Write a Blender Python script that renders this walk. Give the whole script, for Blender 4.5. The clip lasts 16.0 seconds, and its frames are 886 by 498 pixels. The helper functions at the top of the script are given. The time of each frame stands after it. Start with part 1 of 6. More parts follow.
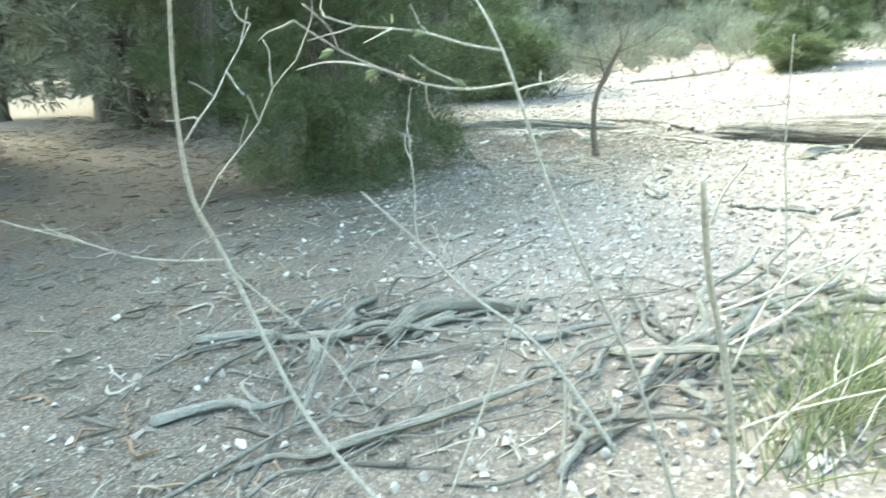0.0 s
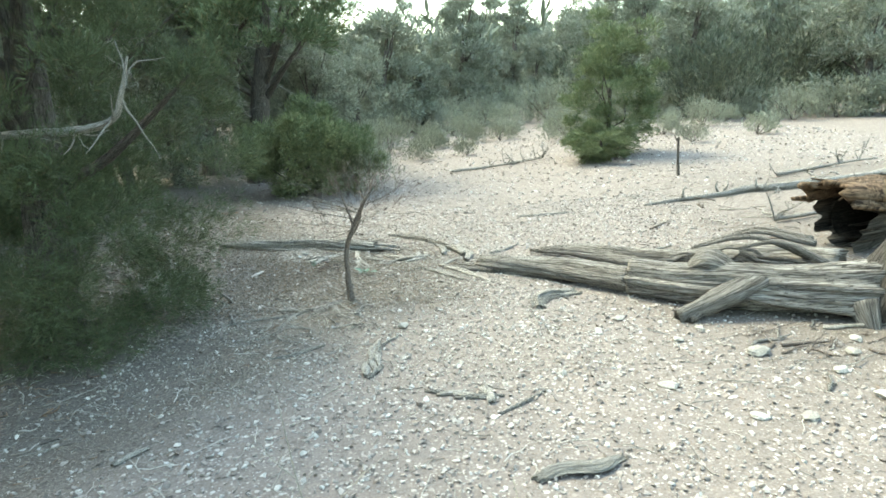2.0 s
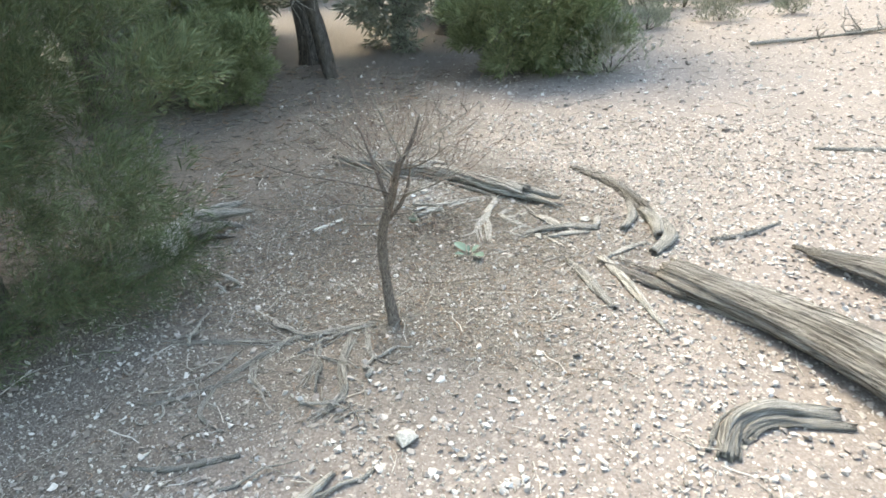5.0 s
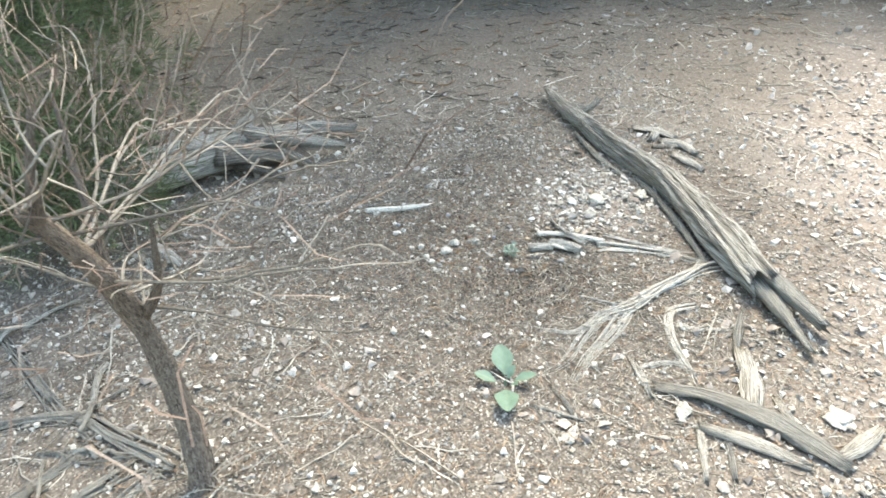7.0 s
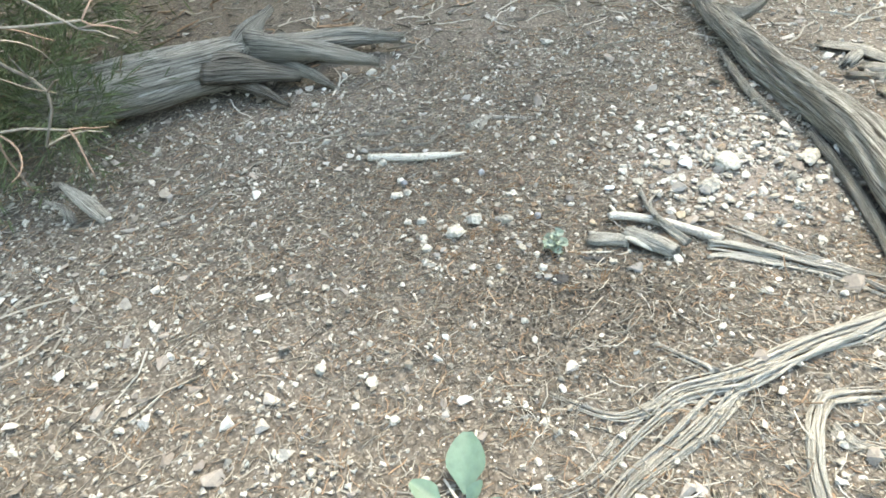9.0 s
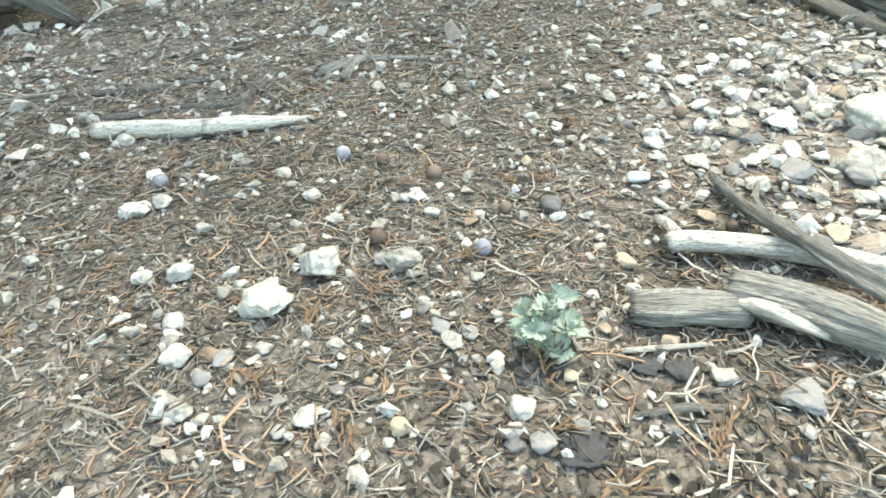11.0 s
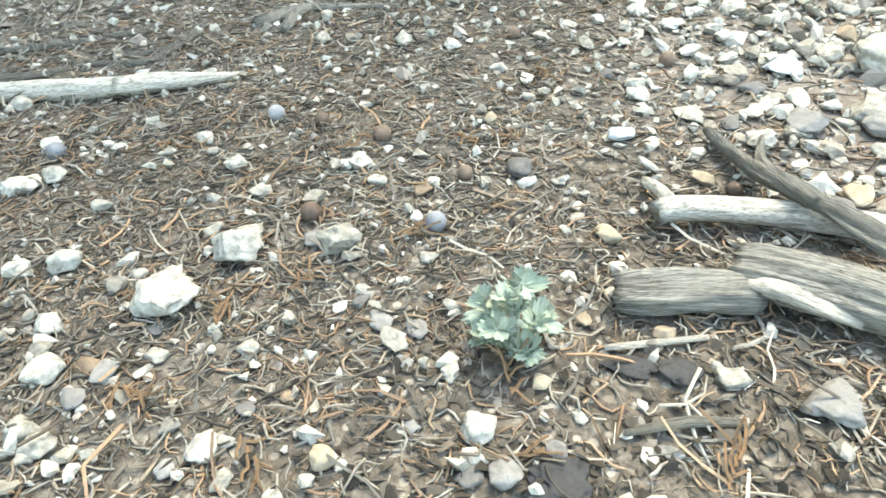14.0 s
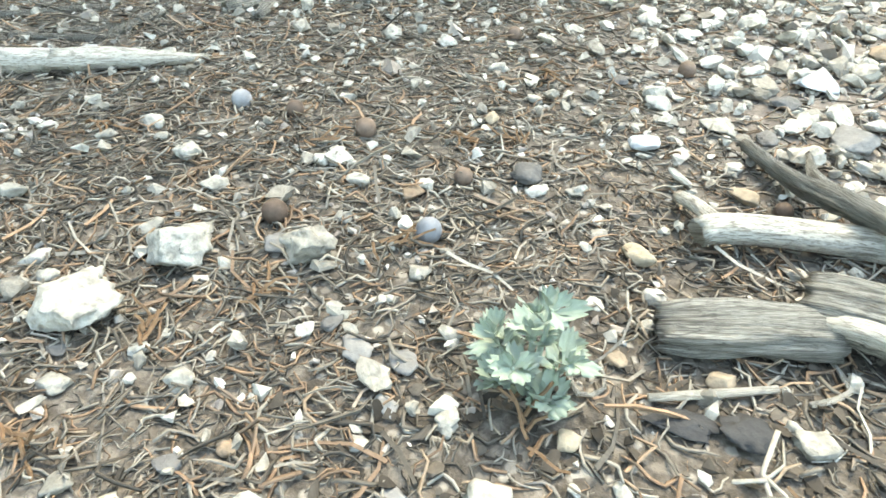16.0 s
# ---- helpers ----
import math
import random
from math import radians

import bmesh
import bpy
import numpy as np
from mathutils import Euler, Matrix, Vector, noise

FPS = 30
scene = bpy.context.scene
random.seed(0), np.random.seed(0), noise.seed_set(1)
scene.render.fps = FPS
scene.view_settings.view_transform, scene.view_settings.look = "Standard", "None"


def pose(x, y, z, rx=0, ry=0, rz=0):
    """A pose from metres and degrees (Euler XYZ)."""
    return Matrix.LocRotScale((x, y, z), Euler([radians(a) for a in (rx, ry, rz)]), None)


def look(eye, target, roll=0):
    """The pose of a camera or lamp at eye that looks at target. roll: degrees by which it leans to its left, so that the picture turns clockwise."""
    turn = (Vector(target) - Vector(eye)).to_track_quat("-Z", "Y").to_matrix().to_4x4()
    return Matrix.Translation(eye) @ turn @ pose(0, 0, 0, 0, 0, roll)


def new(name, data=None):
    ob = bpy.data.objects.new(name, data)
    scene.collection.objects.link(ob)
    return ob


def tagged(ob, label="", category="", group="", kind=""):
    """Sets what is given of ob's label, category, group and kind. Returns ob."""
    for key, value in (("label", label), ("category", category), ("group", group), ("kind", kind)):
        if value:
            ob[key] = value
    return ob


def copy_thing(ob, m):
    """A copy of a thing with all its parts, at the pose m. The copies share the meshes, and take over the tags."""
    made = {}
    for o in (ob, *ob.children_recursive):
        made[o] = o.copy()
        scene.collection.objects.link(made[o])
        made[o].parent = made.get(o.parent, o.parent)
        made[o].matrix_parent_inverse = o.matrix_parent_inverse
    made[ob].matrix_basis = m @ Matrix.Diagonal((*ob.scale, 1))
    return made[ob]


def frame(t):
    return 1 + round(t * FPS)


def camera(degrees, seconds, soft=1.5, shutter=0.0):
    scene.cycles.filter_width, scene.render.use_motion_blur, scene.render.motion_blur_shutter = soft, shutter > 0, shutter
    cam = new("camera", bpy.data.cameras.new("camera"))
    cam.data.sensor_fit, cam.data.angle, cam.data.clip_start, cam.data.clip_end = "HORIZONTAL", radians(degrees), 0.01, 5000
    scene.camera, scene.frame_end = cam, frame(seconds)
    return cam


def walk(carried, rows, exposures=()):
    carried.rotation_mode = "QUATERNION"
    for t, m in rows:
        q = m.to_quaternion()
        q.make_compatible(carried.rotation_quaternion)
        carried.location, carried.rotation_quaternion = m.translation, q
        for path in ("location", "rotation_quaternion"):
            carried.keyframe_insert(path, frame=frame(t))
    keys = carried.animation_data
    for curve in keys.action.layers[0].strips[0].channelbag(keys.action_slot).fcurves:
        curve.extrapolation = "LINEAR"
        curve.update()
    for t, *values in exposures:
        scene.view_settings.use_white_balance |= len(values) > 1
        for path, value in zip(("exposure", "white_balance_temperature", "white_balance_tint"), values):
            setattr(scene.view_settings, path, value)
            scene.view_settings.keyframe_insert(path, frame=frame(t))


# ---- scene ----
cam = camera(67.8, 16.0, 1.65, 0.1)
PATH = [
    (0, (-1.062, -2.481, 0.895), (-1.131, -0.571, 0.307), -3.0),
    (0.1, (-1.068, -2.466, 0.957), (-0.975, -0.551, 0.388), -0.5),
    (0.2, (-1.025, -2.463, 1.023), (-0.886, -0.545, 0.474), -0.2),
    (0.3, (-0.995, -2.446, 1.088), (-0.795, -0.535, 0.534), 1.3),
    (0.5, (-0.956, -2.383, 1.175), (-0.643, -0.487, 0.619), 2.6),
    (0.6, (-0.913, -2.386, 1.229), (-0.527, -0.507, 0.663), 2.2),
    (1, (-0.726, -2.477, 1.419), (-0.296, -0.618, 0.82), 0.4),
    (1.5, (-0.439, -2.527, 1.585), (0.069, -0.68, 1.012), 0.6),
    (2, (-0.043, -2.376, 1.633), (0.255, -0.455, 1.16), -1.8),
    (2.5, (0.428, -2.153, 1.681), (0.807, -0.25, 1.197), -1.9),
    (3, (0.573, -1.885, 1.64), (0.837, 0.016, 1.077), -0.8),
    (3.5, (0.799, -1.447, 1.622), (0.851, 0.453, 0.999), -1.2),
    (3.8, (0.913, -1.16, 1.611), (0.718, 0.699, 0.899), 0.6),
    (4, (1.042, -0.898, 1.645), (0.728, 0.928, 0.892), 0.3),
    (4.5, (1.091, -0.276, 1.641), (0.649, 1.525, 0.893), -1.5),
    (5, (1.117, 0.348, 1.61), (0.509, 2.05, 0.754), -4.0),
    (5.2, (1.156, 0.577, 1.595), (0.445, 2.225, 0.712), -3.0),
    (7.3, (1.142, 2.928, 1.192), (-0.301, 3.698, 0.04), -3.0),
    (7.5, (1.049, 3.015, 1.13), (-0.353, 3.768, -0.08), -1.7),
    (8, (0.889, 3.11, 0.987), (-0.616, 3.648, -0.216), -4.8),
    (8.5, (0.767, 3.267, 0.881), (-0.756, 3.613, -0.368), -7.5),
    (9, (0.644, 3.421, 0.894), (-0.882, 3.777, -0.349), -8.8),
    (9.2, (0.588, 3.429, 0.882), (-0.914, 3.854, -0.369), -8.9),
    (11.3, (-0.105, 3.716, 0.312), (-1.544, 4.394, -0.9), -3.6),
    (11.5, (-0.12, 3.729, 0.301), (-1.548, 4.416, -0.92), -3.4),
    (12, (-0.128, 3.735, 0.29), (-1.515, 4.429, -0.973), -4.5),
    (12.5, (-0.118, 3.739, 0.294), (-1.479, 4.428, -0.998), -4.6),
    (13, (-0.106, 3.742, 0.315), (-1.473, 4.444, -0.966), -4.5),
    (13.5, (-0.107, 3.734, 0.312), (-1.491, 4.42, -0.958), -4.7),
    (14, (-0.115, 3.739, 0.3), (-1.491, 4.422, -0.981), -4.3),
    (14.5, (-0.13, 3.745, 0.296), (-1.51, 4.446, -0.969), -3.8),
    (15, (-0.132, 3.75, 0.29), (-1.514, 4.438, -0.982), -4.3),
    (15.5, (-0.139, 3.754, 0.283), (-1.518, 4.455, -0.986), -3.4),
    (16, (-0.179, 3.753, 0.237), (-1.554, 4.552, -0.976), 0.9),
]
walk(cam, [(t, look(eye, target, roll)) for t, eye, target, roll in PATH],
     [(0.0, 3.42, 7700, -12), (0.5, 3.2, 7700, -13), (1.0, 2.85, 7700, -10), (2.5, 2.62, 7700, -9), (3.5, 2.62, 7800, -1), (5.0, 2.72, 7900, 3), (7.5, 3.12, 8300, 3), (9.0, 3.1, 8600, 1), (11.5, 3.3, 8800, -2), (16.0, 3.3, 8800, -2)])

# ---- world, sun, exposure ----
SUN_EL, SUN_AZ = radians(56), radians(-42)
world = bpy.data.worlds.new("sky_world")
scene.world = world
world.use_nodes = True
_nt = world.node_tree
_sky = _nt.nodes.new("ShaderNodeTexSky")
_sky.sky_type, _sky.sun_disc = "NISHITA", False
_sky.sun_elevation, _sky.sun_rotation = SUN_EL, SUN_AZ
_sky.dust_density, _sky.air_density = 1.6, 1.2
_bg = _nt.nodes["Background"]
_bg.inputs["Strength"].default_value = 0.15
_nt.links.new(_sky.outputs[0], _bg.inputs["Color"])
_sun = bpy.data.lights.new("sun", "SUN")
_sun.energy, _sun.angle, _sun.color = 1.0, radians(22), (1.0, 0.96, 0.9)
sun = new("sun", _sun)
sun.matrix_world = look((10 * math.sin(SUN_AZ) * math.cos(SUN_EL), 10 * math.cos(SUN_AZ) * math.cos(SUN_EL), 10 * math.sin(SUN_EL)), (0, 0, 0))

# ---- materials ----
def material(name, rough=0.85, spec=0.3):
    m = bpy.data.materials.new(name)
    m.use_nodes = True
    b = m.node_tree.nodes["Principled BSDF"]
    b.inputs["Roughness"].default_value = rough
    b.inputs["Specular IOR Level"].default_value = spec
    return m, m.node_tree, b


def node(nt, kind, **inputs):
    n = nt.nodes.new(kind)
    for k, v in inputs.items():
        n.inputs[k.replace("_", " ")].default_value = v
    return n


def ramp(nt, fac, stops):
    r = nt.nodes.new("ShaderNodeValToRGB")
    el = r.color_ramp.elements
    while len(el) < len(stops):
        el.new(0.5)
    for e, (p, c) in zip(el, stops):
        e.position, e.color = p, (*c, 1)
    nt.links.new(fac, r.inputs[0])
    return r.outputs[0]


def noise_tex(nt, vec, scale, detail=4.0, rough=0.55):
    n = node(nt, "ShaderNodeTexNoise", Scale=scale, Detail=detail, Roughness=rough)
    nt.links.new(vec, n.inputs["Vector"])
    return n.outputs["Fac"]


def mix(nt, fac, a, b, blend="MIX"):
    n = nt.nodes.new("ShaderNodeMix")
    n.data_type, n.blend_type = "RGBA", blend
    for sock, v in ((n.inputs[0], fac), (n.inputs[6], a), (n.inputs[7], b)):
        if isinstance(v, bpy.types.NodeSocket):
            nt.links.new(v, sock)
        else:
            sock.default_value = v if isinstance(v, (int, float)) else (*v, 1)
    return n.outputs[2]


def bump(nt, b, height, strength, dist):
    n = node(nt, "ShaderNodeBump", Strength=strength, Distance=dist)
    nt.links.new(height, n.inputs["Height"])
    nt.links.new(n.outputs[0], b.inputs["Normal"])


def pos(nt):
    return nt.nodes.new("ShaderNodeNewGeometry").outputs["Position"]


def mat_ground():
    m, nt, b = material("soil_and_grit", 0.95, 0.1)
    p = pos(nt)
    a = nt.nodes.new("ShaderNodeAttribute")
    a.attribute_name = "litter"
    fine = noise_tex(nt, p, 90, 5, 0.7)
    mid = noise_tex(nt, p, 14, 5, 0.65)
    pale = ramp(nt, fine, [(0.3, (0.1, 0.083, 0.074)), (0.5, (0.18, 0.154, 0.138)), (0.68, (0.29, 0.256, 0.233))])
    pale = mix(nt, ramp(nt, mid, [(0.35, (0, 0, 0)), (0.65, (0.6, 0.6, 0.6))]), pale, (0.215, 0.184, 0.165))
    dark = ramp(nt, fine, [(0.3, (0.04, 0.035, 0.03)), (0.5, (0.11, 0.095, 0.081)), (0.72, (0.23, 0.203, 0.176))])
    vo = node(nt, "ShaderNodeTexVoronoi", Scale=26.0, Randomness=1.0)
    nt.links.new(p, vo.inputs["Vector"])
    vo2 = node(nt, "ShaderNodeTexVoronoi", Scale=60.0, Randomness=1.0)
    nt.links.new(p, vo2.inputs["Vector"])
    for v, lim, amt in ((vo2, 0.42, 0.8), (vo, 0.36, 0.9)):
        sep = nt.nodes.new("ShaderNodeSeparateColor")
        nt.links.new(v.outputs["Color"], sep.inputs[0])
        tone = ramp(nt, sep.outputs[0], [(0.0, (0.13, 0.11, 0.096)), (0.45, (0.25, 0.22, 0.195)), (1.0, (0.54, 0.505, 0.46))])
        inside = ramp(nt, v.outputs["Distance"], [(lim * 0.8, (amt,) * 3), (lim, (0, 0, 0))])
        some = ramp(nt, sep.outputs[1], [(0.45, (0, 0, 0)), (0.5, (1, 1, 1))])
        gate = mix(nt, 1.0, inside, some, "MULTIPLY")
        pale = mix(nt, gate, pale, tone)
    vo3 = node(nt, "ShaderNodeTexVoronoi", Scale=130.0, Randomness=1.0)
    nt.links.new(p, vo3.inputs["Vector"])
    sep = nt.nodes.new("ShaderNodeSeparateColor")
    nt.links.new(vo3.outputs["Color"], sep.inputs[0])
    speck = ramp(nt, sep.outputs[0], [(0.0, (0.06, 0.05, 0.042)), (0.5, (0.17, 0.145, 0.122)), (1.0, (0.4, 0.37, 0.33))])
    dark = mix(nt, ramp(nt, vo3.outputs["Distance"], [(0.3, (0.75,) * 3), (0.45, (0, 0, 0))]), dark, speck)
    nt.links.new(mix(nt, a.outputs["Fac"], pale, dark), b.inputs["Base Color"])
    hgt = nt.nodes.new("ShaderNodeMath")
    hgt.operation = "SUBTRACT"
    nt.links.new(fine, hgt.inputs[0])
    nt.links.new(vo.outputs["Distance"], hgt.inputs[1])
    bump(nt, b, hgt.outputs[0], 0.5, 0.01)
    return m


def mat_island(name, stops, rough=0.85, spec=0.2, grain=60.0, grain_amt=0.35, sheen=None, lump=0.004, obj=False):
    """A colour picked piece by piece along stops, broken up by grain."""
    m, nt, b = material(name, rough, spec)
    if obj:
        rnd = nt.nodes.new("ShaderNodeObjectInfo").outputs["Random"]
    else:
        rnd = nt.nodes.new("ShaderNodeNewGeometry").outputs["Random Per Island"]
    c = ramp(nt, rnd, stops)
    f = noise_tex(nt, pos(nt), grain, 5, 0.65)
    g = ramp(nt, f, [(0.3, (1 - grain_amt,) * 3), (0.7, (1 + grain_amt * 0.4,) * 3)])
    nt.links.new(mix(nt, 1.0, c, g, "MULTIPLY"), b.inputs["Base Color"])
    bump(nt, b, f, 0.5, lump)
    if sheen:
        b.inputs["Transmission Weight"].default_value = 0.0
        b.inputs["Subsurface Weight"].default_value = sheen
        b.inputs["Subsurface Radius"].default_value = (0.004, 0.006, 0.002)
    return m


def mat_wood(name, dark, midc, light, around=9.0, along=1.6, deep=0.012, warm=None, checks=None, splits=0.8):
    """Weathered fibrous wood: streaks along the length, cracks, lichen blotches."""
    m, nt, b = material(name, 0.9, 0.15)
    uv = nt.nodes.new("ShaderNodeUVMap").outputs[0]
    mp = node(nt, "ShaderNodeMapping")
    mp.inputs["Scale"].default_value = (around, along, 1)
    nt.links.new(uv, mp.inputs["Vector"])
    streak = noise_tex(nt, mp.outputs[0], 6, 6, 0.7)
    fine = noise_tex(nt, mp.outputs[0], 22, 4, 0.7)
    blotch = noise_tex(nt, pos(nt), 9, 4, 0.6)
    c = ramp(nt, streak, [(0.34, dark), (0.47, midc), (0.66, light)])
    c = mix(nt, ramp(nt, fine, [(0.4, (0.9,) * 3), (0.5, (0, 0, 0))]), c, dark)
    c = mix(nt, ramp(nt, blotch, [(0.5, (0, 0, 0)), (0.7, (0.55,) * 3)]), c, warm or midc)
    mk = node(nt, "ShaderNodeMapping")
    mk.inputs["Scale"].default_value = (around * 0.55, along * 0.25, 1)
    nt.links.new(uv, mk.inputs["Vector"])
    split = noise_tex(nt, mk.outputs[0], 5, 3, 0.6)
    near = node(nt, "ShaderNodeMath")
    near.operation = "COMPARE"
    nt.links.new(split, near.inputs[0])
    near.inputs[1].default_value, near.inputs[2].default_value = 0.5, 0.012
    gate = node(nt, "ShaderNodeMath")
    gate.operation = "MULTIPLY"
    gate.inputs[1].default_value = splits
    nt.links.new(near.outputs[0], gate.inputs[0])
    c = mix(nt, gate.outputs[0], c, tuple(q * 0.7 for q in dark))
    if checks:
        mc = node(nt, "ShaderNodeMapping")
        mc.inputs["Scale"].default_value = (checks[0], checks[1], 1)
        nt.links.new(uv, mc.inputs["Vector"])
        warp = mix(nt, 0.25, mc.outputs[0], node(nt, "ShaderNodeTexNoise", Scale=9.0).outputs["Color"], "ADD")
        vc = node(nt, "ShaderNodeTexVoronoi", Scale=1.0)
        vc.feature = "DISTANCE_TO_EDGE"
        nt.links.new(warp, vc.inputs["Vector"])
        some = ramp(nt, noise_tex(nt, pos(nt), 45, 2, 0.5), [(0.46, (0, 0, 0)), (0.56, (1, 1, 1))])
        line = ramp(nt, vc.outputs["Distance"], [(0.0, (0.85,) * 3), (0.07, (0, 0, 0))])
        c = mix(nt, mix(nt, 1.0, line, some, "MULTIPLY"), c, dark)
    nt.links.new(c, b.inputs["Base Color"])
    add = nt.nodes.new("ShaderNodeMath")
    add.operation = "ADD"
    nt.links.new(streak, add.inputs[0])
    nt.links.new(fine, add.inputs[1])
    bump(nt, b, add.outputs[0], 0.9, deep)
    return m


GROUND = mat_ground()
GRAVEL = mat_island("pale_gravel", [(0, (0.2, 0.17, 0.15)), (0.3, (0.29, 0.254, 0.226)), (0.6, (0.38, 0.345, 0.312)), (0.85, (0.48, 0.45, 0.412)), (1, (0.6, 0.572, 0.53))], 0.8, 0.25, 160, 0.25)
STONE = mat_island("pale_limestone", [(0, (0.3, 0.282, 0.248)), (0.4, (0.38, 0.362, 0.324)), (1, (0.475, 0.457, 0.418))], 0.95, 0.1, 130, 0.55, obj=True, lump=0.004)
STONE_GREY = mat_island("grey_stone", [(0, (0.11, 0.105, 0.103)), (1, (0.25, 0.243, 0.235))], 0.75, 0.3, 120, 0.3, obj=True)
PEBBLE = mat_island("white_pebbles", [(0, (0.2, 0.178, 0.15)), (0.25, (0.34, 0.312, 0.27)), (0.6, (0.43, 0.404, 0.357)), (1, (0.53, 0.505, 0.457))], 0.9, 0.15, 140, 0.5)
LITTER = mat_island("needle_litter", [(0, (0.05, 0.044, 0.038)), (0.22, (0.12, 0.106, 0.09)), (0.45, (0.19, 0.17, 0.145)), (0.62, (0.27, 0.247, 0.213)), (0.7, (0.37, 0.345, 0.302)), (0.76, (0.17, 0.117, 0.083)), (0.88, (0.245, 0.165, 0.114)), (0.95, (0.315, 0.21, 0.14)), (1, (0.28, 0.238, 0.184))], 0.8, 0.25, 300, 0.3, lump=0.001)
TWIG_PALE = mat_island("bleached_twigs", [(0, (0.2, 0.18, 0.155)), (0.5, (0.33, 0.305, 0.265)), (1, (0.48, 0.455, 0.41))], 0.85, 0.2, 120, 0.4, lump=0.002)
WOOD_GREY = mat_wood("weathered_grey_wood", (0.1, 0.092, 0.082), (0.32, 0.303, 0.27), (0.55, 0.53, 0.49), 9, 0.6, 0.014)
WOOD_TRUNK = mat_wood("furrowed_brown_grey_wood", (0.035, 0.031, 0.027), (0.23, 0.212, 0.188), (0.44, 0.418, 0.38), 8, 0.5, 0.02)
WOOD_HULK = mat_wood("dark_furrowed_old_wood", (0.02, 0.017, 0.014), (0.1, 0.087, 0.074), (0.26, 0.235, 0.205), 13, 0.45, 0.03)
WOOD_PALE = mat_wood("bleached_wood", (0.1, 0.09, 0.078), (0.33, 0.31, 0.275), (0.54, 0.52, 0.475), 6, 2.2, 0.005)
WOOD_CLOSE = mat_wood("cracked_bleached_wood", (0.1, 0.094, 0.085), (0.33, 0.317, 0.29), (0.5, 0.486, 0.446), 9, 5.0, 0.004, checks=(52, 60), splits=0.55)
WOOD_WHITE = mat_wood("sun_bleached_white_wood", (0.16, 0.145, 0.125), (0.46, 0.435, 0.39), (0.66, 0.635, 0.58), 3, 7.0, 0.002, splits=0.0)
WOOD_ROOT = mat_wood("pale_grey_root_fibre", (0.13, 0.12, 0.105), (0.4, 0.38, 0.34), (0.6, 0.58, 0.535), 3, 3.0, 0.003, splits=0.0)
STEM = mat_wood("brown_grey_bark", (0.06, 0.048, 0.04), (0.16, 0.13, 0.11), (0.27, 0.24, 0.205), 4, 8.0, 0.004)
WOOD_DARK = mat_wood("dark_bark", (0.03, 0.026, 0.022), (0.1, 0.086, 0.074), (0.21, 0.19, 0.165))
WOOD_ROT = mat_wood("rotten_orange_wood", (0.03, 0.018, 0.011), (0.15, 0.1, 0.065), (0.3, 0.215, 0.14), 6, 3.0, 0.02)
# Near-black lining: the shade inside the hollow log is put into its colour.
WOOD_HOLLOW_SHADE = mat_wood("hollow_shade_wood", (0.006, 0.005, 0.004), (0.02, 0.017, 0.014), (0.05, 0.042, 0.036))
JUNIPER = mat_island("juniper_foliage", [(0, (0.085, 0.115, 0.06)), (0.5, (0.135, 0.175, 0.09)), (0.9, (0.19, 0.225, 0.125)), (1, (0.25, 0.21, 0.125))], 0.75, 0.25, 25, 0.3, 0.05)
# Darker copy of JUNIPER: the near tree's shade is put into its colour.
JUNIPER_SHADED = mat_island("juniper_foliage_painted_shade", [(0, (0.055, 0.072, 0.037)), (0.5, (0.09, 0.116, 0.056)), (0.93, (0.125, 0.152, 0.08)), (1, (0.17, 0.13, 0.075))], 0.75, 0.25, 25, 0.3, 0.05)
# Far foliage in paler greys: the haze is put into its base colour.
JUNIPER_HAZED = mat_island("hazed_far_juniper_foliage", [(0, (0.16, 0.178, 0.135)), (0.5, (0.23, 0.248, 0.19)), (1, (0.33, 0.335, 0.27))], 0.85, 0.15, 12, 0.3, 0.05)
JUNIPER_LIGHT = mat_island("bright_juniper_foliage", [(0, (0.105, 0.13, 0.06)), (0.5, (0.165, 0.2, 0.1)), (1, (0.24, 0.265, 0.145))], 0.75, 0.25, 25, 0.3, 0.05)
SAGE = mat_island("sagebrush_foliage", [(0, (0.18, 0.19, 0.14)), (0.5, (0.29, 0.3, 0.225)), (1, (0.4, 0.4, 0.31))], 0.85, 0.15, 30, 0.3, 0.05)
SAGE_LEAF = mat_island("felted_sage_leaf", [(0, (0.16, 0.205, 0.165)), (0.5, (0.245, 0.295, 0.242)), (1, (0.36, 0.41, 0.345))], 0.8, 0.2, 200, 0.15, 0.1, lump=0.0006)
LEAF_GREEN = mat_island("smooth_green_leaf", [(0, (0.08, 0.135, 0.098)), (1, (0.115, 0.175, 0.132))], 0.55, 0.35, 70, 0.2, 0.1, lump=0.001)
GRASS = mat_island("yellow_green_shoots", [(0, (0.11, 0.135, 0.065)), (0.6, (0.19, 0.21, 0.11)), (1, (0.32, 0.3, 0.19))], 0.7, 0.3, 60, 0.2, 0.05, lump=0.001, obj=True)
RED_TWIG = mat_island("reddish_dead_twigs", [(0, (0.09, 0.062, 0.05)), (0.6, (0.19, 0.14, 0.115)), (1, (0.3, 0.25, 0.21))], 0.85, 0.2, 100, 0.3, lump=0.001)
BERRY = mat_island("waxy_blue_berry", [(0, (0.17, 0.178, 0.2)), (0.5, (0.24, 0.245, 0.265)), (1, (0.3, 0.295, 0.305))], 0.6, 0.3, 90, 0.35, lump=0.0005, obj=True)
BERRY_BROWN = mat_island("dry_brown_berry", [(0, (0.09, 0.062, 0.048)), (1, (0.19, 0.135, 0.105))], 0.7, 0.25, 150, 0.35, lump=0.001, obj=True)

# ---- geometry helpers ----
rng = np.random.default_rng(11)


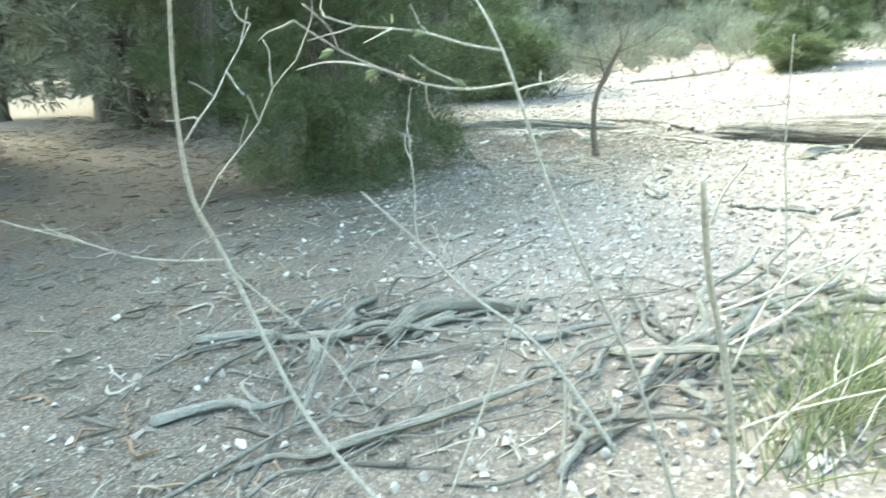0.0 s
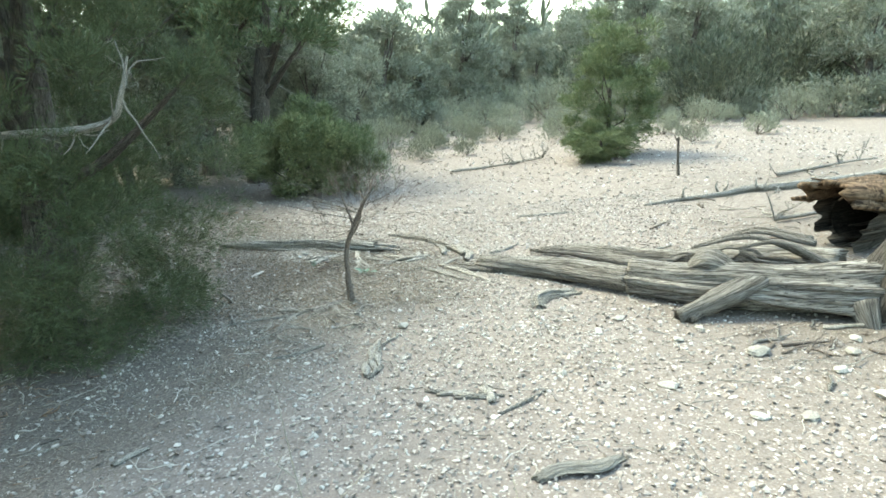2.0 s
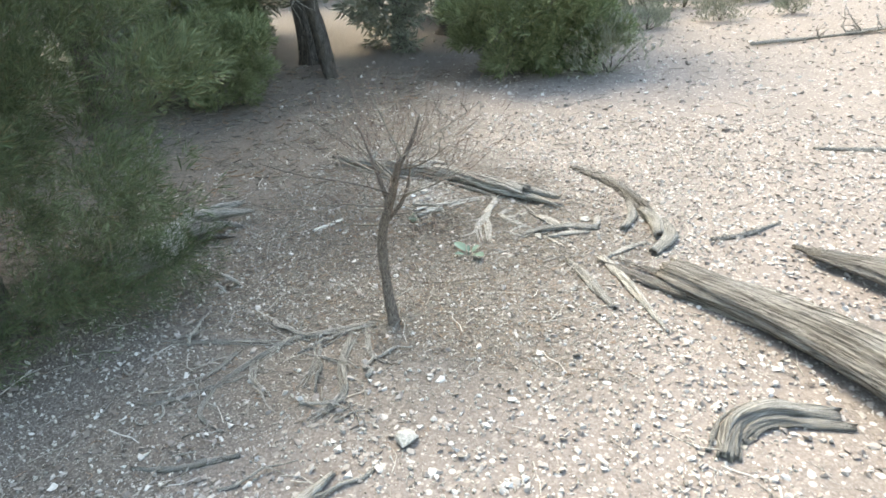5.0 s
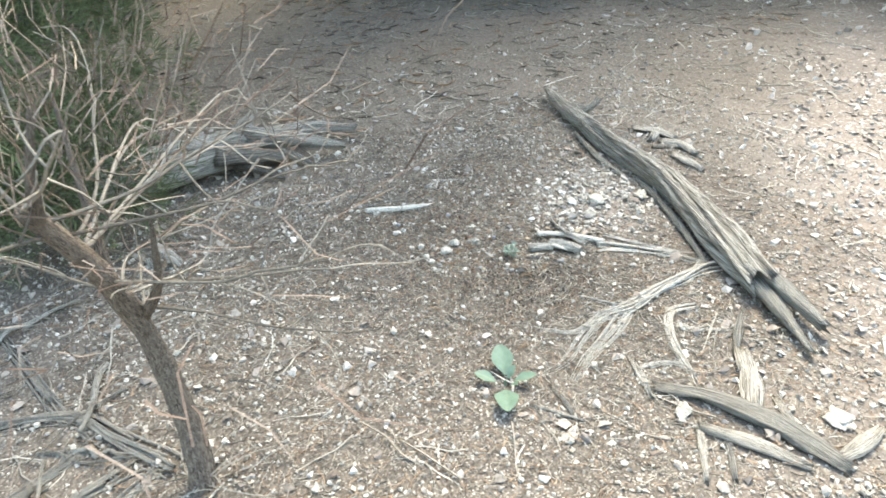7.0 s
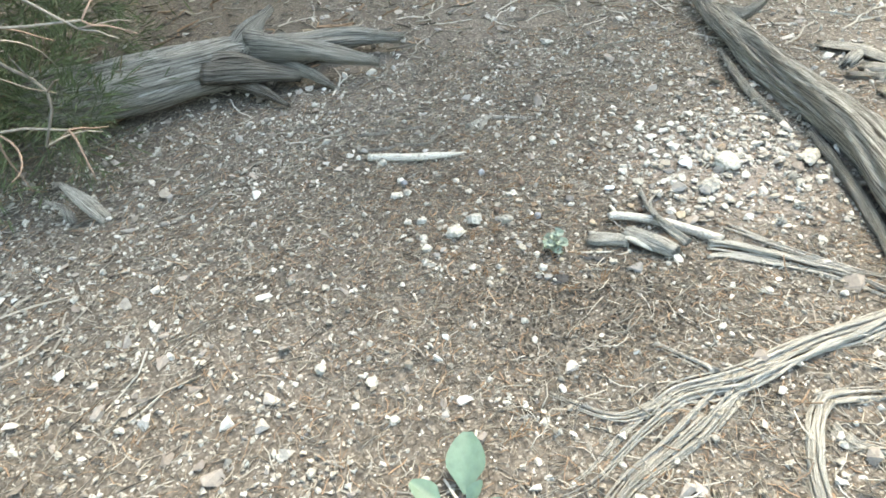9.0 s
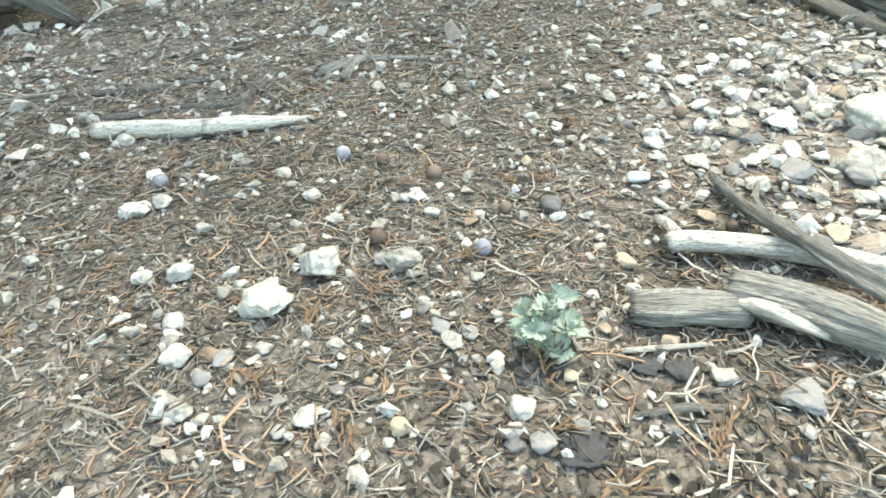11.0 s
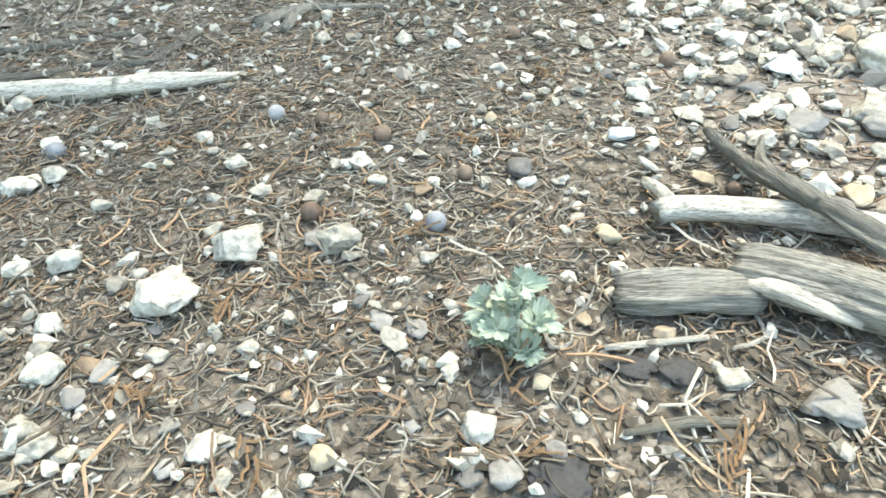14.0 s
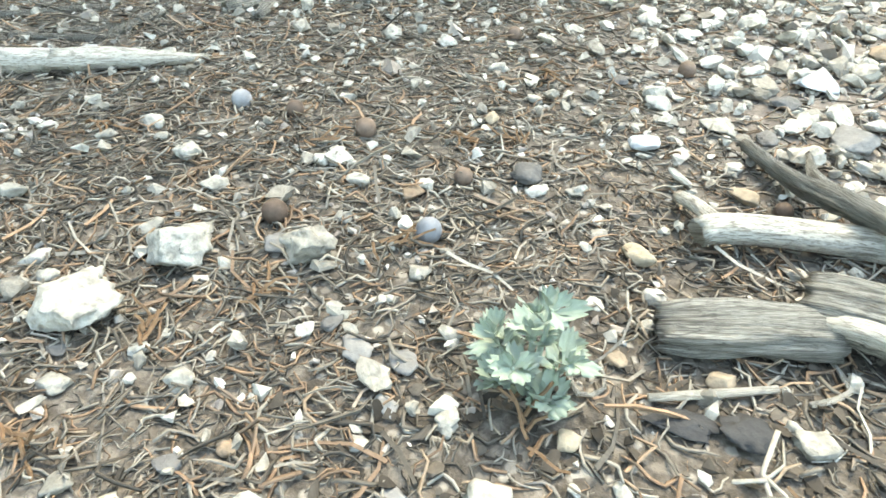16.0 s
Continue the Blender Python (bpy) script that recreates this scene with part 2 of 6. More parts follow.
def lattice(x, y, scale, seed):
    """Smooth value noise in 0..1 on arrays."""
    x, y = np.asarray(x, float) * scale, np.asarray(y, float) * scale
    xi, yi = np.floor(x), np.floor(y)
    fx, fy = x - xi, y - yi
    fx, fy = fx * fx * (3 - 2 * fx), fy * fy * (3 - 2 * fy)

    def h(a, b):
        v = np.sin(a * 127.1 + b * 311.7 + seed * 74.7) * 43758.5453
        return v - np.floor(v)

    top = h(xi, yi) * (1 - fx) + h(xi + 1, yi) * fx
    bot = h(xi, yi + 1) * (1 - fx) + h(xi + 1, yi + 1) * fx
    return top * (1 - fy) + bot * fy


def ring_noise(q, y, cells, seed):
    """Smooth noise in 0..1 that closes after one turn (q in turns), stretched along y."""
    x = q * cells
    xi, yi = np.floor(x), np.floor(y)
    fx, fy = x - xi, y - yi
    fx, fy = fx * fx * (3 - 2 * fx), fy * fy * (3 - 2 * fy)

    def h(a, c):
        v = np.sin(np.mod(a, cells) * 127.1 + c * 311.7 + seed * 74.7) * 43758.5453
        return v - np.floor(v)

    return (h(xi, yi) * (1 - fx) + h(xi + 1, yi) * fx) * (1 - fy) + (h(xi, yi + 1) * (1 - fx) + h(xi + 1, yi + 1) * fx) * fy


def ground_z(x, y):
    x, y = np.asarray(x, float), np.asarray(y, float)
    z = 0.055 * np.clip(x - 2.7, 0, 5.5) + 0.012 * np.clip(y - 7, 0, 14)
    z = z + 0.05 * (lattice(x, y, 0.5, 3) - 0.5) * np.clip((np.hypot(x - 0.6, y - 2) - 3) / 4, 0, 1)
    z = z + 0.016 * (lattice(x, y, 2.2, 5) - 0.5) + 0.008 * (lattice(x, y, 9, 6) - 0.5)
    far = np.clip(np.hypot(x, y) - 36, 0, 420)
    side = np.clip((np.degrees(np.arctan2(x, y)) - 12) / 42, 0, 1.2)
    z = z + far * np.where(y > 0, 0.022 + 0.15 * side, 0.02) * np.clip(far / 60, 0, 1)
    return z + np.clip(far / 60, 0, 1) * 4 * (lattice(x, y, 0.012, 8) - 0.5)


def gz(x, y):
    return float(ground_z(x, y))


def litter_amount(x, y):
    """1 under the junipers, where needles lie, 0 in the open stony clearing."""
    x, y = np.asarray(x, float), np.asarray(y, float)
    edge = np.interp(y, [-2, 0.3, 1.5, 2.7, 4.5, 5.6, 9, 20], [-0.5, -1.1, -0.1, 0.9, 0.8, -0.6, -1.2, -3]) + 0.5 * (lattice(x, y, 1.3, 21) - 0.5)
    a = np.clip((edge - x) / 0.9 + 0.35, 0, 1)
    a = a * (1 - 0.85 * np.exp(-(((x + 0.42) / 0.3) ** 2 + ((y - 4.42) / 0.3) ** 2)))
    a = np.maximum(a, 1.0 * np.exp(-(((x - 3.9) / 1.6) ** 2 + ((y - 1.3) / 1.9) ** 2)))
    a = np.maximum(a, 0.75 * np.exp(-(((x - 5.4) / 2.0) ** 2 + ((y - 3.0) / 2.0) ** 2)))
    a = np.maximum(a, 0.55 * np.exp(-(((x - 7.5) / 2.5) ** 2 + ((y - 6.0) / 1.6) ** 2)))
    far = np.clip((np.hypot(x - 4, y - 8) - 13) / 5, 0, 1)
    return np.clip(np.maximum(a, far * 0.7) + 0.3 * (lattice(x, y, 4, 23) - 0.5), 0, 1)


def raw_mesh(name, verts, faces, uv=None, smooth=True):
    """faces: an (n, 3) or (n, 4) array; uv: one pair a vertex."""
    me = bpy.data.meshes.new(name)
    verts, faces = np.asarray(verts, np.float32), np.asarray(faces, np.int32)
    n, k = faces.shape
    me.vertices.add(len(verts))
    me.vertices.foreach_set("co", verts.ravel())
    me.loops.add(n * k)
    me.loops.foreach_set("vertex_index", faces.ravel())
    me.polygons.add(n)
    me.polygons.foreach_set("loop_start", np.arange(0, n * k, k, dtype=np.int32))
    me.polygons.foreach_set("use_smooth", np.full(n, smooth))
    if uv is not None:
        lay = me.uv_layers.new(name="UVMap")
        lay.data.foreach_set("uv", np.asarray(uv, np.float32)[faces.ravel()].ravel())
    me.update(calc_edges=True)
    return me


def part(name, me, mat, parent=None, label=""):
    ob = new(name, me)
    if not me.materials:
        me.materials.append(mat)
    if parent is not None:
        ob.parent = parent
    if label:
        ob["label"] = label
    return ob


def thing(name, label, category, group="", at=None, kind=""):
    e = new(name)
    e.empty_display_size = 0.05
    if at is not None:
        e.location = at
    return tagged(e, label, category, group, kind)


def merge(items):
    """Join (verts, faces, uv) sets of one face size."""
    vs, fs, us, n = [], [], [], 0
    for v, f, u in items:
        vs.append(v), fs.append(np.asarray(f) + n), us.append(u)
        n += len(v)
    return np.concatenate(vs), np.concatenate(fs), np.concatenate(us)


def smooth_line(pts, step):
    """Catmull-Rom through rows of (x, y, z, r), about step apart."""
    p = np.array(pts, float)
    p = np.vstack([2 * p[0] - p[1], p, 2 * p[-1] - p[-2]])
    out = []
    for i in range(1, len(p) - 2):
        n = max(2, int(np.linalg.norm(p[i + 1, :3] - p[i, :3]) / step))
        for t in np.arange(n) / n:
            out.append(0.5 * (2 * p[i] + (p[i + 1] - p[i - 1]) * t + (2 * p[i - 1] - 5 * p[i] + 4 * p[i + 1] - p[i + 2]) * t * t
                              + (3 * p[i] - p[i - 1] - 3 * p[i + 1] + p[i + 2]) * t ** 3))
    out.append(p[-2])
    out = np.array(out)
    out[:, 3] = np.maximum(out[:, 3], 0.0004)
    return out


def tube(pts, sides=8, step=0.05, flute=0.0, seed=0, twist=0.6, ragged=0.0, cap=True, flat=1.0):
    """A limb along rows of (x, y, z, r): quads and a uv in metres. flute: depth of the ridges, as a share of the radius; ragged: torn ends, metres."""
    ln = smooth_line(pts, step)
    c, r = ln[:, :3], ln[:, 3]
    tan = np.gradient(c, axis=0)
    tan /= np.linalg.norm(tan, axis=1)[:, None] + 1e-9
    up = np.array([0.0, 0, 1]) if abs(tan[:, 2]).mean() < 0.8 else np.array([1.0, 0, 0])
    a = np.cross(tan, up)
    a /= np.linalg.norm(a, axis=1)[:, None] + 1e-9
    b = np.cross(a, tan)
    length = np.concatenate([[0], np.cumsum(np.linalg.norm(np.diff(c, axis=0), axis=1))])
    ang = np.linspace(0, 2 * np.pi, sides + 1)
    A, Ln = np.meshgrid(ang, length)
    R = np.repeat(r[:, None], sides + 1, 1)
    if flute:
        q = (A + twist * Ln) / (2 * np.pi)
        run = Ln * 0.16 / max(float(r.max()), 0.004)
        broad = ring_noise(q, run * 0.5, 5, seed) - 0.5
        ridge = ring_noise(q, run, max(6, sides // 5), seed + 4)
        crack = ring_noise(q, run * 0.8, max(7, sides // 3), seed + 6)
        lump = ring_noise(q, run * 4, 4, seed + 9) - 0.5
        groove = np.clip(1 - np.abs(2 * ridge - 1) * 1.6, 0, 1) ** 1.5 + 0.6 * np.clip(1 - np.abs(2 * crack - 1) * 2.0, 0, 1)
        R = R * (1 + flute * (1.0 * broad + 0.3 * lump + 0.5 * (ridge - 0.5) - 0.55 * groove + 0.2))
        R[:, -1] = R[:, 0]
    V = c[:, None, :] + R[..., None] * (np.cos(A)[..., None] * a[:, None, :] + flat * np.sin(A)[..., None] * b[:, None, :])
    if ragged:
        for row, sgn in ((0, -1), (-1, 1)):
            jag = ragged * lattice(np.cos(ang) * 3 + seed, np.sin(ang) * 3, 1.6, seed + 31 + row)
            jag[-1] = jag[0]
            V[row] += sgn * tan[row] * jag[:, None]
    n, k = len(c), sides + 1
    idx = np.arange(n * k).reshape(n, k)
    F = np.stack([idx[:-1, :-1], idx[:-1, 1:], idx[1:, 1:], idx[1:, :-1]], -1).reshape(-1, 4)
    V = V.reshape(-1, 3)
    U = np.stack([(A / (2 * np.pi)).ravel() * 1.0, Ln.ravel()], -1)
    if cap:
        tips = []
        for row, sgn in ((0, 1), (n - 1, -1)):
            centre = c[row] + sgn * tan[row] * r[row] * (0.9 if ragged else -0.25)
            tips.append(centre)
            ci = len(V) + len(tips) - 1
            e = idx[row]
            q = [[e[j], e[j + 1], ci, ci] for j in range(sides)]
            q = [[f[1], f[0], f[2], f[3]] for f in q] if row == 0 else q
            F = np.vstack([F, np.array(q)])
        V = np.vstack([V, tips])
        U = np.vstack([U, [[0.5, 0], [0.5, length[-1]]]])
    return V, F, U


def limb_mesh(name, items):
    v, f, u = merge(items)
    me = bpy.data.meshes.new(name)
    fl = [tuple(q) if q[2] != q[3] else tuple(q[:3]) for q in f.tolist()]
    me.from_pydata(v.tolist(), [], fl)
    lay = me.uv_layers.new(name="UVMap")
    li = np.empty(len(me.loops), np.int32)
    me.loops.foreach_get("vertex_index", li)
    lay.data.foreach_set("uv", u[li].astype(np.float32).ravel())
    me.polygons.foreach_set("use_smooth", np.ones(len(me.polygons), bool))
    me.update()
    return me


def wander(start, heading, length, r0, r1, n=5, bend=0.25, droop=0.0, gen=rng):
    """Rows for tube(): a limb that wanders off from start along heading."""
    p, d = np.array(start, float), np.array(heading, float)
    d /= np.linalg.norm(d)
    rows = [(*p, r0)]
    for i in range(1, n + 1):
        d = d + gen.normal(0, bend, 3) * 0.6
        d[2] -= droop
        d /= np.linalg.norm(d)
        p = p + d * length / n
        rows.append((*p, r0 + (r1 - r0) * i / n))
    return rows


def on_ground(rows, lift=0.5):
    """Rows of (x, y, r), laid on the ground."""
    return [(x, y, gz(x, y) + r * lift, r) for x, y, r in rows]


# stones: convex chips of a few facets
def chip(seed, flat=0.55, n=9):
    g = np.random.default_rng(seed)
    p = g.normal(size=(n, 3))
    p /= np.linalg.norm(p, axis=1)[:, None]
    p *= g.uniform(0.7, 1.0, (n, 1)) * np.array([1.0, g.uniform(0.6, 0.95), flat * g.uniform(0.7, 1.2)])
    bm = bmesh.new()
    for q in p:
        bm.verts.new(q)
    res = bmesh.ops.convex_hull(bm, input=bm.verts)
    bmesh.ops.delete(bm, geom=[v for v in bm.verts if not v.link_faces], context="VERTS")
    bmesh.ops.triangulate(bm, faces=bm.faces)
    bm.verts.index_update()
    v = np.array([q.co for q in bm.verts])
    f = np.array([[w.index for w in q.verts] for q in bm.faces])
    bm.free()
    return v * 0.5, f


CHIPS = [chip(100 + i) for i in range(18)]


def scatter(templates, x, y, size, tilt=0.4, sink=0.1, gen=rng, z=None, aspect=0.0):
    """Many small pieces in one set of triangles."""
    vs, fs, n = [], [], 0
    pick = gen.integers(0, len(templates), len(x))
    zz = ground_z(x, y) if z is None else z
    for k, (tv, tf) in enumerate(templates):
        w = np.flatnonzero(pick == k)
        if not len(w):
            continue
        a, bx, by = gen.uniform(0, 2 * np.pi, len(w)), gen.normal(0, tilt, len(w)), gen.normal(0, tilt, len(w))
        ca, sa = np.cos(a), np.sin(a)
        s = size[w][:, None]
        p = tv[None] * s[..., None]
        X, Y, Z = p[..., 0], p[..., 1] * (1 + aspect * gen.normal(0, 1, (len(w), 1))), p[..., 2]
        cb, sb = np.cos(bx)[:, None], np.sin(bx)[:, None]
        Y, Z = Y * cb - Z * sb, Y * sb + Z * cb
        cb, sb = np.cos(by)[:, None], np.sin(by)[:, None]
        X, Z = X * cb - Z * sb, X * sb + Z * cb
        X, Y = X * ca[:, None] - Y * sa[:, None], X * sa[:, None] + Y * ca[:, None]
        low = Z.min(1, keepdims=True)
        high = Z.max(1, keepdims=True) - low
        V = np.stack([X + x[w][:, None], Y + y[w][:, None], Z - low - sink * high + zz[w][:, None]], -1)
        vs.append(V.reshape(-1, 3))
        fs.append((tf[None] + (np.arange(len(w)) * len(tv))[:, None, None]).reshape(-1, 3) + n)
        n += len(w) * len(tv)
    return np.concatenate(vs), np.concatenate(fs)


def tri_tube(rows, sides=3):
    """A very light twig: triangles without caps but for a point at the end."""
    c, r = np.array(rows)[:, :3], np.array(rows)[:, 3]
    tan = np.gradient(c, axis=0)
    tan /= np.linalg.norm(tan, axis=1)[:, None] + 1e-9
    up = np.array([0.13, 0.2, 0.97])
    a = np.cross(tan, up)
    a /= np.linalg.norm(a, axis=1)[:, None] + 1e-9
    b = np.cross(a, tan)
    ang = np.arange(sides) * 2 * np.pi / sides
    V = c[:, None] + r[:, None, None] * (np.cos(ang)[None, :, None] * a[:, None] + np.sin(ang)[None, :, None] * b[:, None])
    n = len(c)
    F = []
    for i in range(n - 1):
        for j in range(sides):
            k = (j + 1) % sides
            q = (i * sides + j, i * sides + k, (i + 1) * sides + k, (i + 1) * sides + j)
            F += [(q[0], q[1], q[2]), (q[0], q[2], q[3])]
    for i in range(1, sides - 1):
        F += [(0, i + 1, i), ((n - 1) * sides, (n - 1) * sides + i, (n - 1) * sides + i + 1)]
    return V.reshape(-1, 3), np.array(F)


def join_tris(items):
    vs, fs, n = [], [], 0
    for v, f in items:
        vs.append(v), fs.append(np.asarray(f) + n)
        n += len(v)
    return np.concatenate(vs), np.concatenate(fs)


def worn(seed, sub, flat=0.6, cuts=9, rough=0.09):
    """A worn stone: a ball cut by planes, then roughened. Triangles, about one across."""
    g = np.random.default_rng(seed)
    bm = bmesh.new()
    bmesh.ops.create_icosphere(bm, subdivisions=sub, radius=1.0)
    bm.verts.index_update()
    v = np.array([q.co for q in bm.verts])
    f = np.array([[w.index for w in q.verts] for q in bm.faces])
    bm.free()
    for k in range(cuts):
        d = g.normal(size=3)
        d /= np.linalg.norm(d)
        lim = g.uniform(0.35, 0.75)
        over = np.maximum(v @ d - lim, 0)
        v = v - over[:, None] * d * 0.92
    wob = np.array([noise.noise(Vector(q * 2.2 + seed)) + 0.5 * noise.noise(Vector(q * 5 + seed)) + 0.45 * noise.noise(Vector(q * 11 + seed)) for q in v])
    v = v * (1 + rough * wob)[:, None] * np.array([1.0, g.uniform(0.65, 0.95), flat * g.uniform(0.8, 1.2)])
    return v / (v.max(0) - v.min(0)).max(), f




def twig_template(seed, fork=0.4, thick=0.035, curl=1.3):
    """A unit-long bent bit of twig lying in the x direction."""
    g = np.random.default_rng(seed)
    bend = g.normal(0, curl)
    t = np.linspace(-0.5, 0.5, 4)
    rows = np.stack([t, bend * (t * t - 0.1) * 0.7 + g.normal(0, 0.03, 4), g.normal(0, 0.012, 4), thick * np.linspace(1.1, 0.75, 4)], -1)
    items = [tri_tube(rows)]
    if g.random() < fork:
        s = rows[1].copy()
        e = s + np.array([g.uniform(0.2, 0.35), g.choice([-1, 1]) * g.uniform(0.12, 0.25), g.uniform(0, 0.05), -0.3 * thick])
        m = (s + e) / 2 + np.array([0, 0.02, 0.01, 0])
        items.append(tri_tube([s * [1, 1, 1, 0.7], m, e]))
    return join_tris(items)


def curl_template(seed, thick=0.034):
    """A unit-long scaly twiglet that winds to and fro."""
    g = np.random.default_rng(seed)
    t = np.linspace(-0.5, 0.5, 5)
    a, b = g.normal(0, 1.3), g.normal(0, 0.16)
    rows = np.stack([t * (1 - 0.2 * min(1, abs(a))), a * (t * t - 0.1) * 0.7 + b * np.sin(t * 6.28), g.normal(0, 0.02, 5), thick * np.array([0.9, 1.15, 1.0, 0.9, 0.55])], -1)
    return tri_tube(rows)


TWIGS = [curl_template(300 + i) for i in range(36)]
FINE = [twig_template(360 + i, 0.0, 0.026, 1.0) for i in range(20)]
STICKS = [twig_template(400 + i, 0.5, 0.016, 0.4) for i in range(18)]


# foliage sprays
def spray_template(seed, blades=5, width=0.09, spread=0.55, length=1.0):
    """A unit-long spray along z: slim folded blades round a common foot."""
    g = np.random.default_rng(seed)
    V, F = [], []
    for i in range(blades):
        d = np.array([g.normal(0, spread), g.normal(0, spread), 1.0])
        d /= np.linalg.norm(d)
        foot = d * g.uniform(0, 0.35)
        ln = length * g.uniform(0.45, 0.8)
        s = np.cross(d, g.normal(size=3))
        s /= np.linalg.norm(s)
        nrm = np.cross(s, d)
        k = len(V)
        V += [foot, foot + d * ln * 0.5 + s * width + nrm * width * 0.4, foot + d * ln, foot + d * ln * 0.5 - s * width + nrm * width * 0.4]
        F += [(k, k + 1, k + 2), (k, k + 2, k + 3)]
    return np.array(V), np.array(F)


SPRAYS = [spray_template(500 + i, 7, 0.04, 0.6) for i in range(10)]
NEAR_SPRAYS = [spray_template(520 + i, 11, 0.02, 0.65) for i in range(10)]
FAR_SPRAYS = [spray_template(550 + i, 5, 0.055, 0.7) for i in range(8)]
SAGE_SPRAYS = [spray_template(600 + i, 6, 0.035, 0.3) for i in range(8)]


def place_sprays(templates, p, d, size, gen):
    """Sprays with their feet at p, pointing along d."""
    d = d / (np.linalg.norm(d, axis=1)[:, None] + 1e-9)
    ref = np.where(np.abs(d[:, 2:3]) > 0.9, np.array([[1.0, 0, 0]]), np.array([[0, 0, 1.0]]))
    a = np.cross(d, ref)
    a /= np.linalg.norm(a, axis=1)[:, None]
    b = np.cross(d, a)
    pick = gen.integers(0, len(templates), len(p))
    vs, fs, n = [], [], 0
    for k, (tv, tf) in enumerate(templates):
        w = np.flatnonzero(pick == k)
        if not len(w):
            continue
        L = tv[None] * size[w][:, None, None]
        V = p[w][:, None] + L[..., :1] * a[w][:, None] + L[..., 1:2] * b[w][:, None] + L[..., 2:] * d[w][:, None]
        vs.append(V.reshape(-1, 3))
        fs.append((tf[None] + (np.arange(len(w)) * len(tv))[:, None, None]).reshape(-1, 3) + n)
        n += len(w) * len(tv)
    return np.concatenate(vs), np.concatenate(fs)


# ---- the ground ----
def spaced(lo, hi, step, reach, grow=1.25):
    core = list(np.arange(lo, hi + step / 2, step))
    s, up, dn = step, [hi], [lo]
    while up[-1] < reach:
        s *= grow
        up.append(up[-1] + s), dn.append(dn[-1] - s)
    return np.array(dn[:0:-1] + core + up[1:])


def build_ground():
    xs, ys = spaced(-2.2, 4.2, 0.04, 1600), spaced(-1.6, 6.0, 0.04, 1600)
    X, Y = np.meshgrid(xs, ys)
    Z = ground_z(X, Y)
    n, k = X.shape
    idx = np.arange(n * k).reshape(n, k)
    F = np.stack([idx[:-1, :-1], idx[:-1, 1:], idx[1:, 1:], idx[1:, :-1]], -1).reshape(-1, 4)
    me = raw_mesh("ground", np.stack([X, Y, Z], -1).reshape(-1, 3), F)
    at = me.attributes.new("litter", "FLOAT", "POINT")
    at.data.foreach_set("value", litter_amount(X, Y).astype(np.float32).ravel())
    tagged(part("ground", me, GROUND), "stony pale soil with brown needle litter under junipers", "ground", kind="structure")


build_ground()

# ---- trees and bushes ----
def crown_cloud(gen, centre, radii, clumps, per, clump_r, size, templates, low=0.0, up=0.5):
    """Sprays gathered in uneven clumps through an egg-shaped crown, with gaps between. Returns the triangles and the clump centres."""
    cs = []
    while len(cs) < clumps:
        q = gen.uniform(-1, 1, 3)
        d = np.linalg.norm(q)
        if 0.35 < d < 1 and q[2] > -1 + low:
            wob = 0.75 + 0.5 * gen.random()
            cs.append(np.array(centre) + q * np.array(radii) * wob)
    cs = np.array(cs)
    cs[:, 2] = np.maximum(cs[:, 2], 0.12)
    tuck = np.clip(0.72 + cs[:, 2] * 0.4, 0, 1)[:, None]
    cs[:, :2] = np.array(centre)[:2] + (cs[:, :2] - np.array(centre)[:2]) * tuck
    n = clumps * per
    own = np.repeat(np.arange(clumps), per)
    rad = clump_r * gen.uniform(0.6, 1.3, clumps)[own]
    off = gen.normal(0, 1, (n, 3))
    off /= np.linalg.norm(off, axis=1)[:, None]
    off *= (gen.random(n) ** 0.45)[:, None] * rad[:, None] * np.array([1, 1, 0.75])
    p = cs[own] + off
    p[:, 2] = np.maximum(p[:, 2], 0.03)
    out = p - (np.array(centre) - np.array([0, 0, radii[2] * 0.4]))
    out /= np.linalg.norm(out, axis=1)[:, None]
    d = out * 0.7 + off / (rad[:, None] + 1e-6) * 0.7 + gen.normal(0, 0.35, (n, 3)) + np.array([0, 0, up])
    return place_sprays(templates, p, d, size * gen.uniform(0.6, 1.35, n), gen), cs


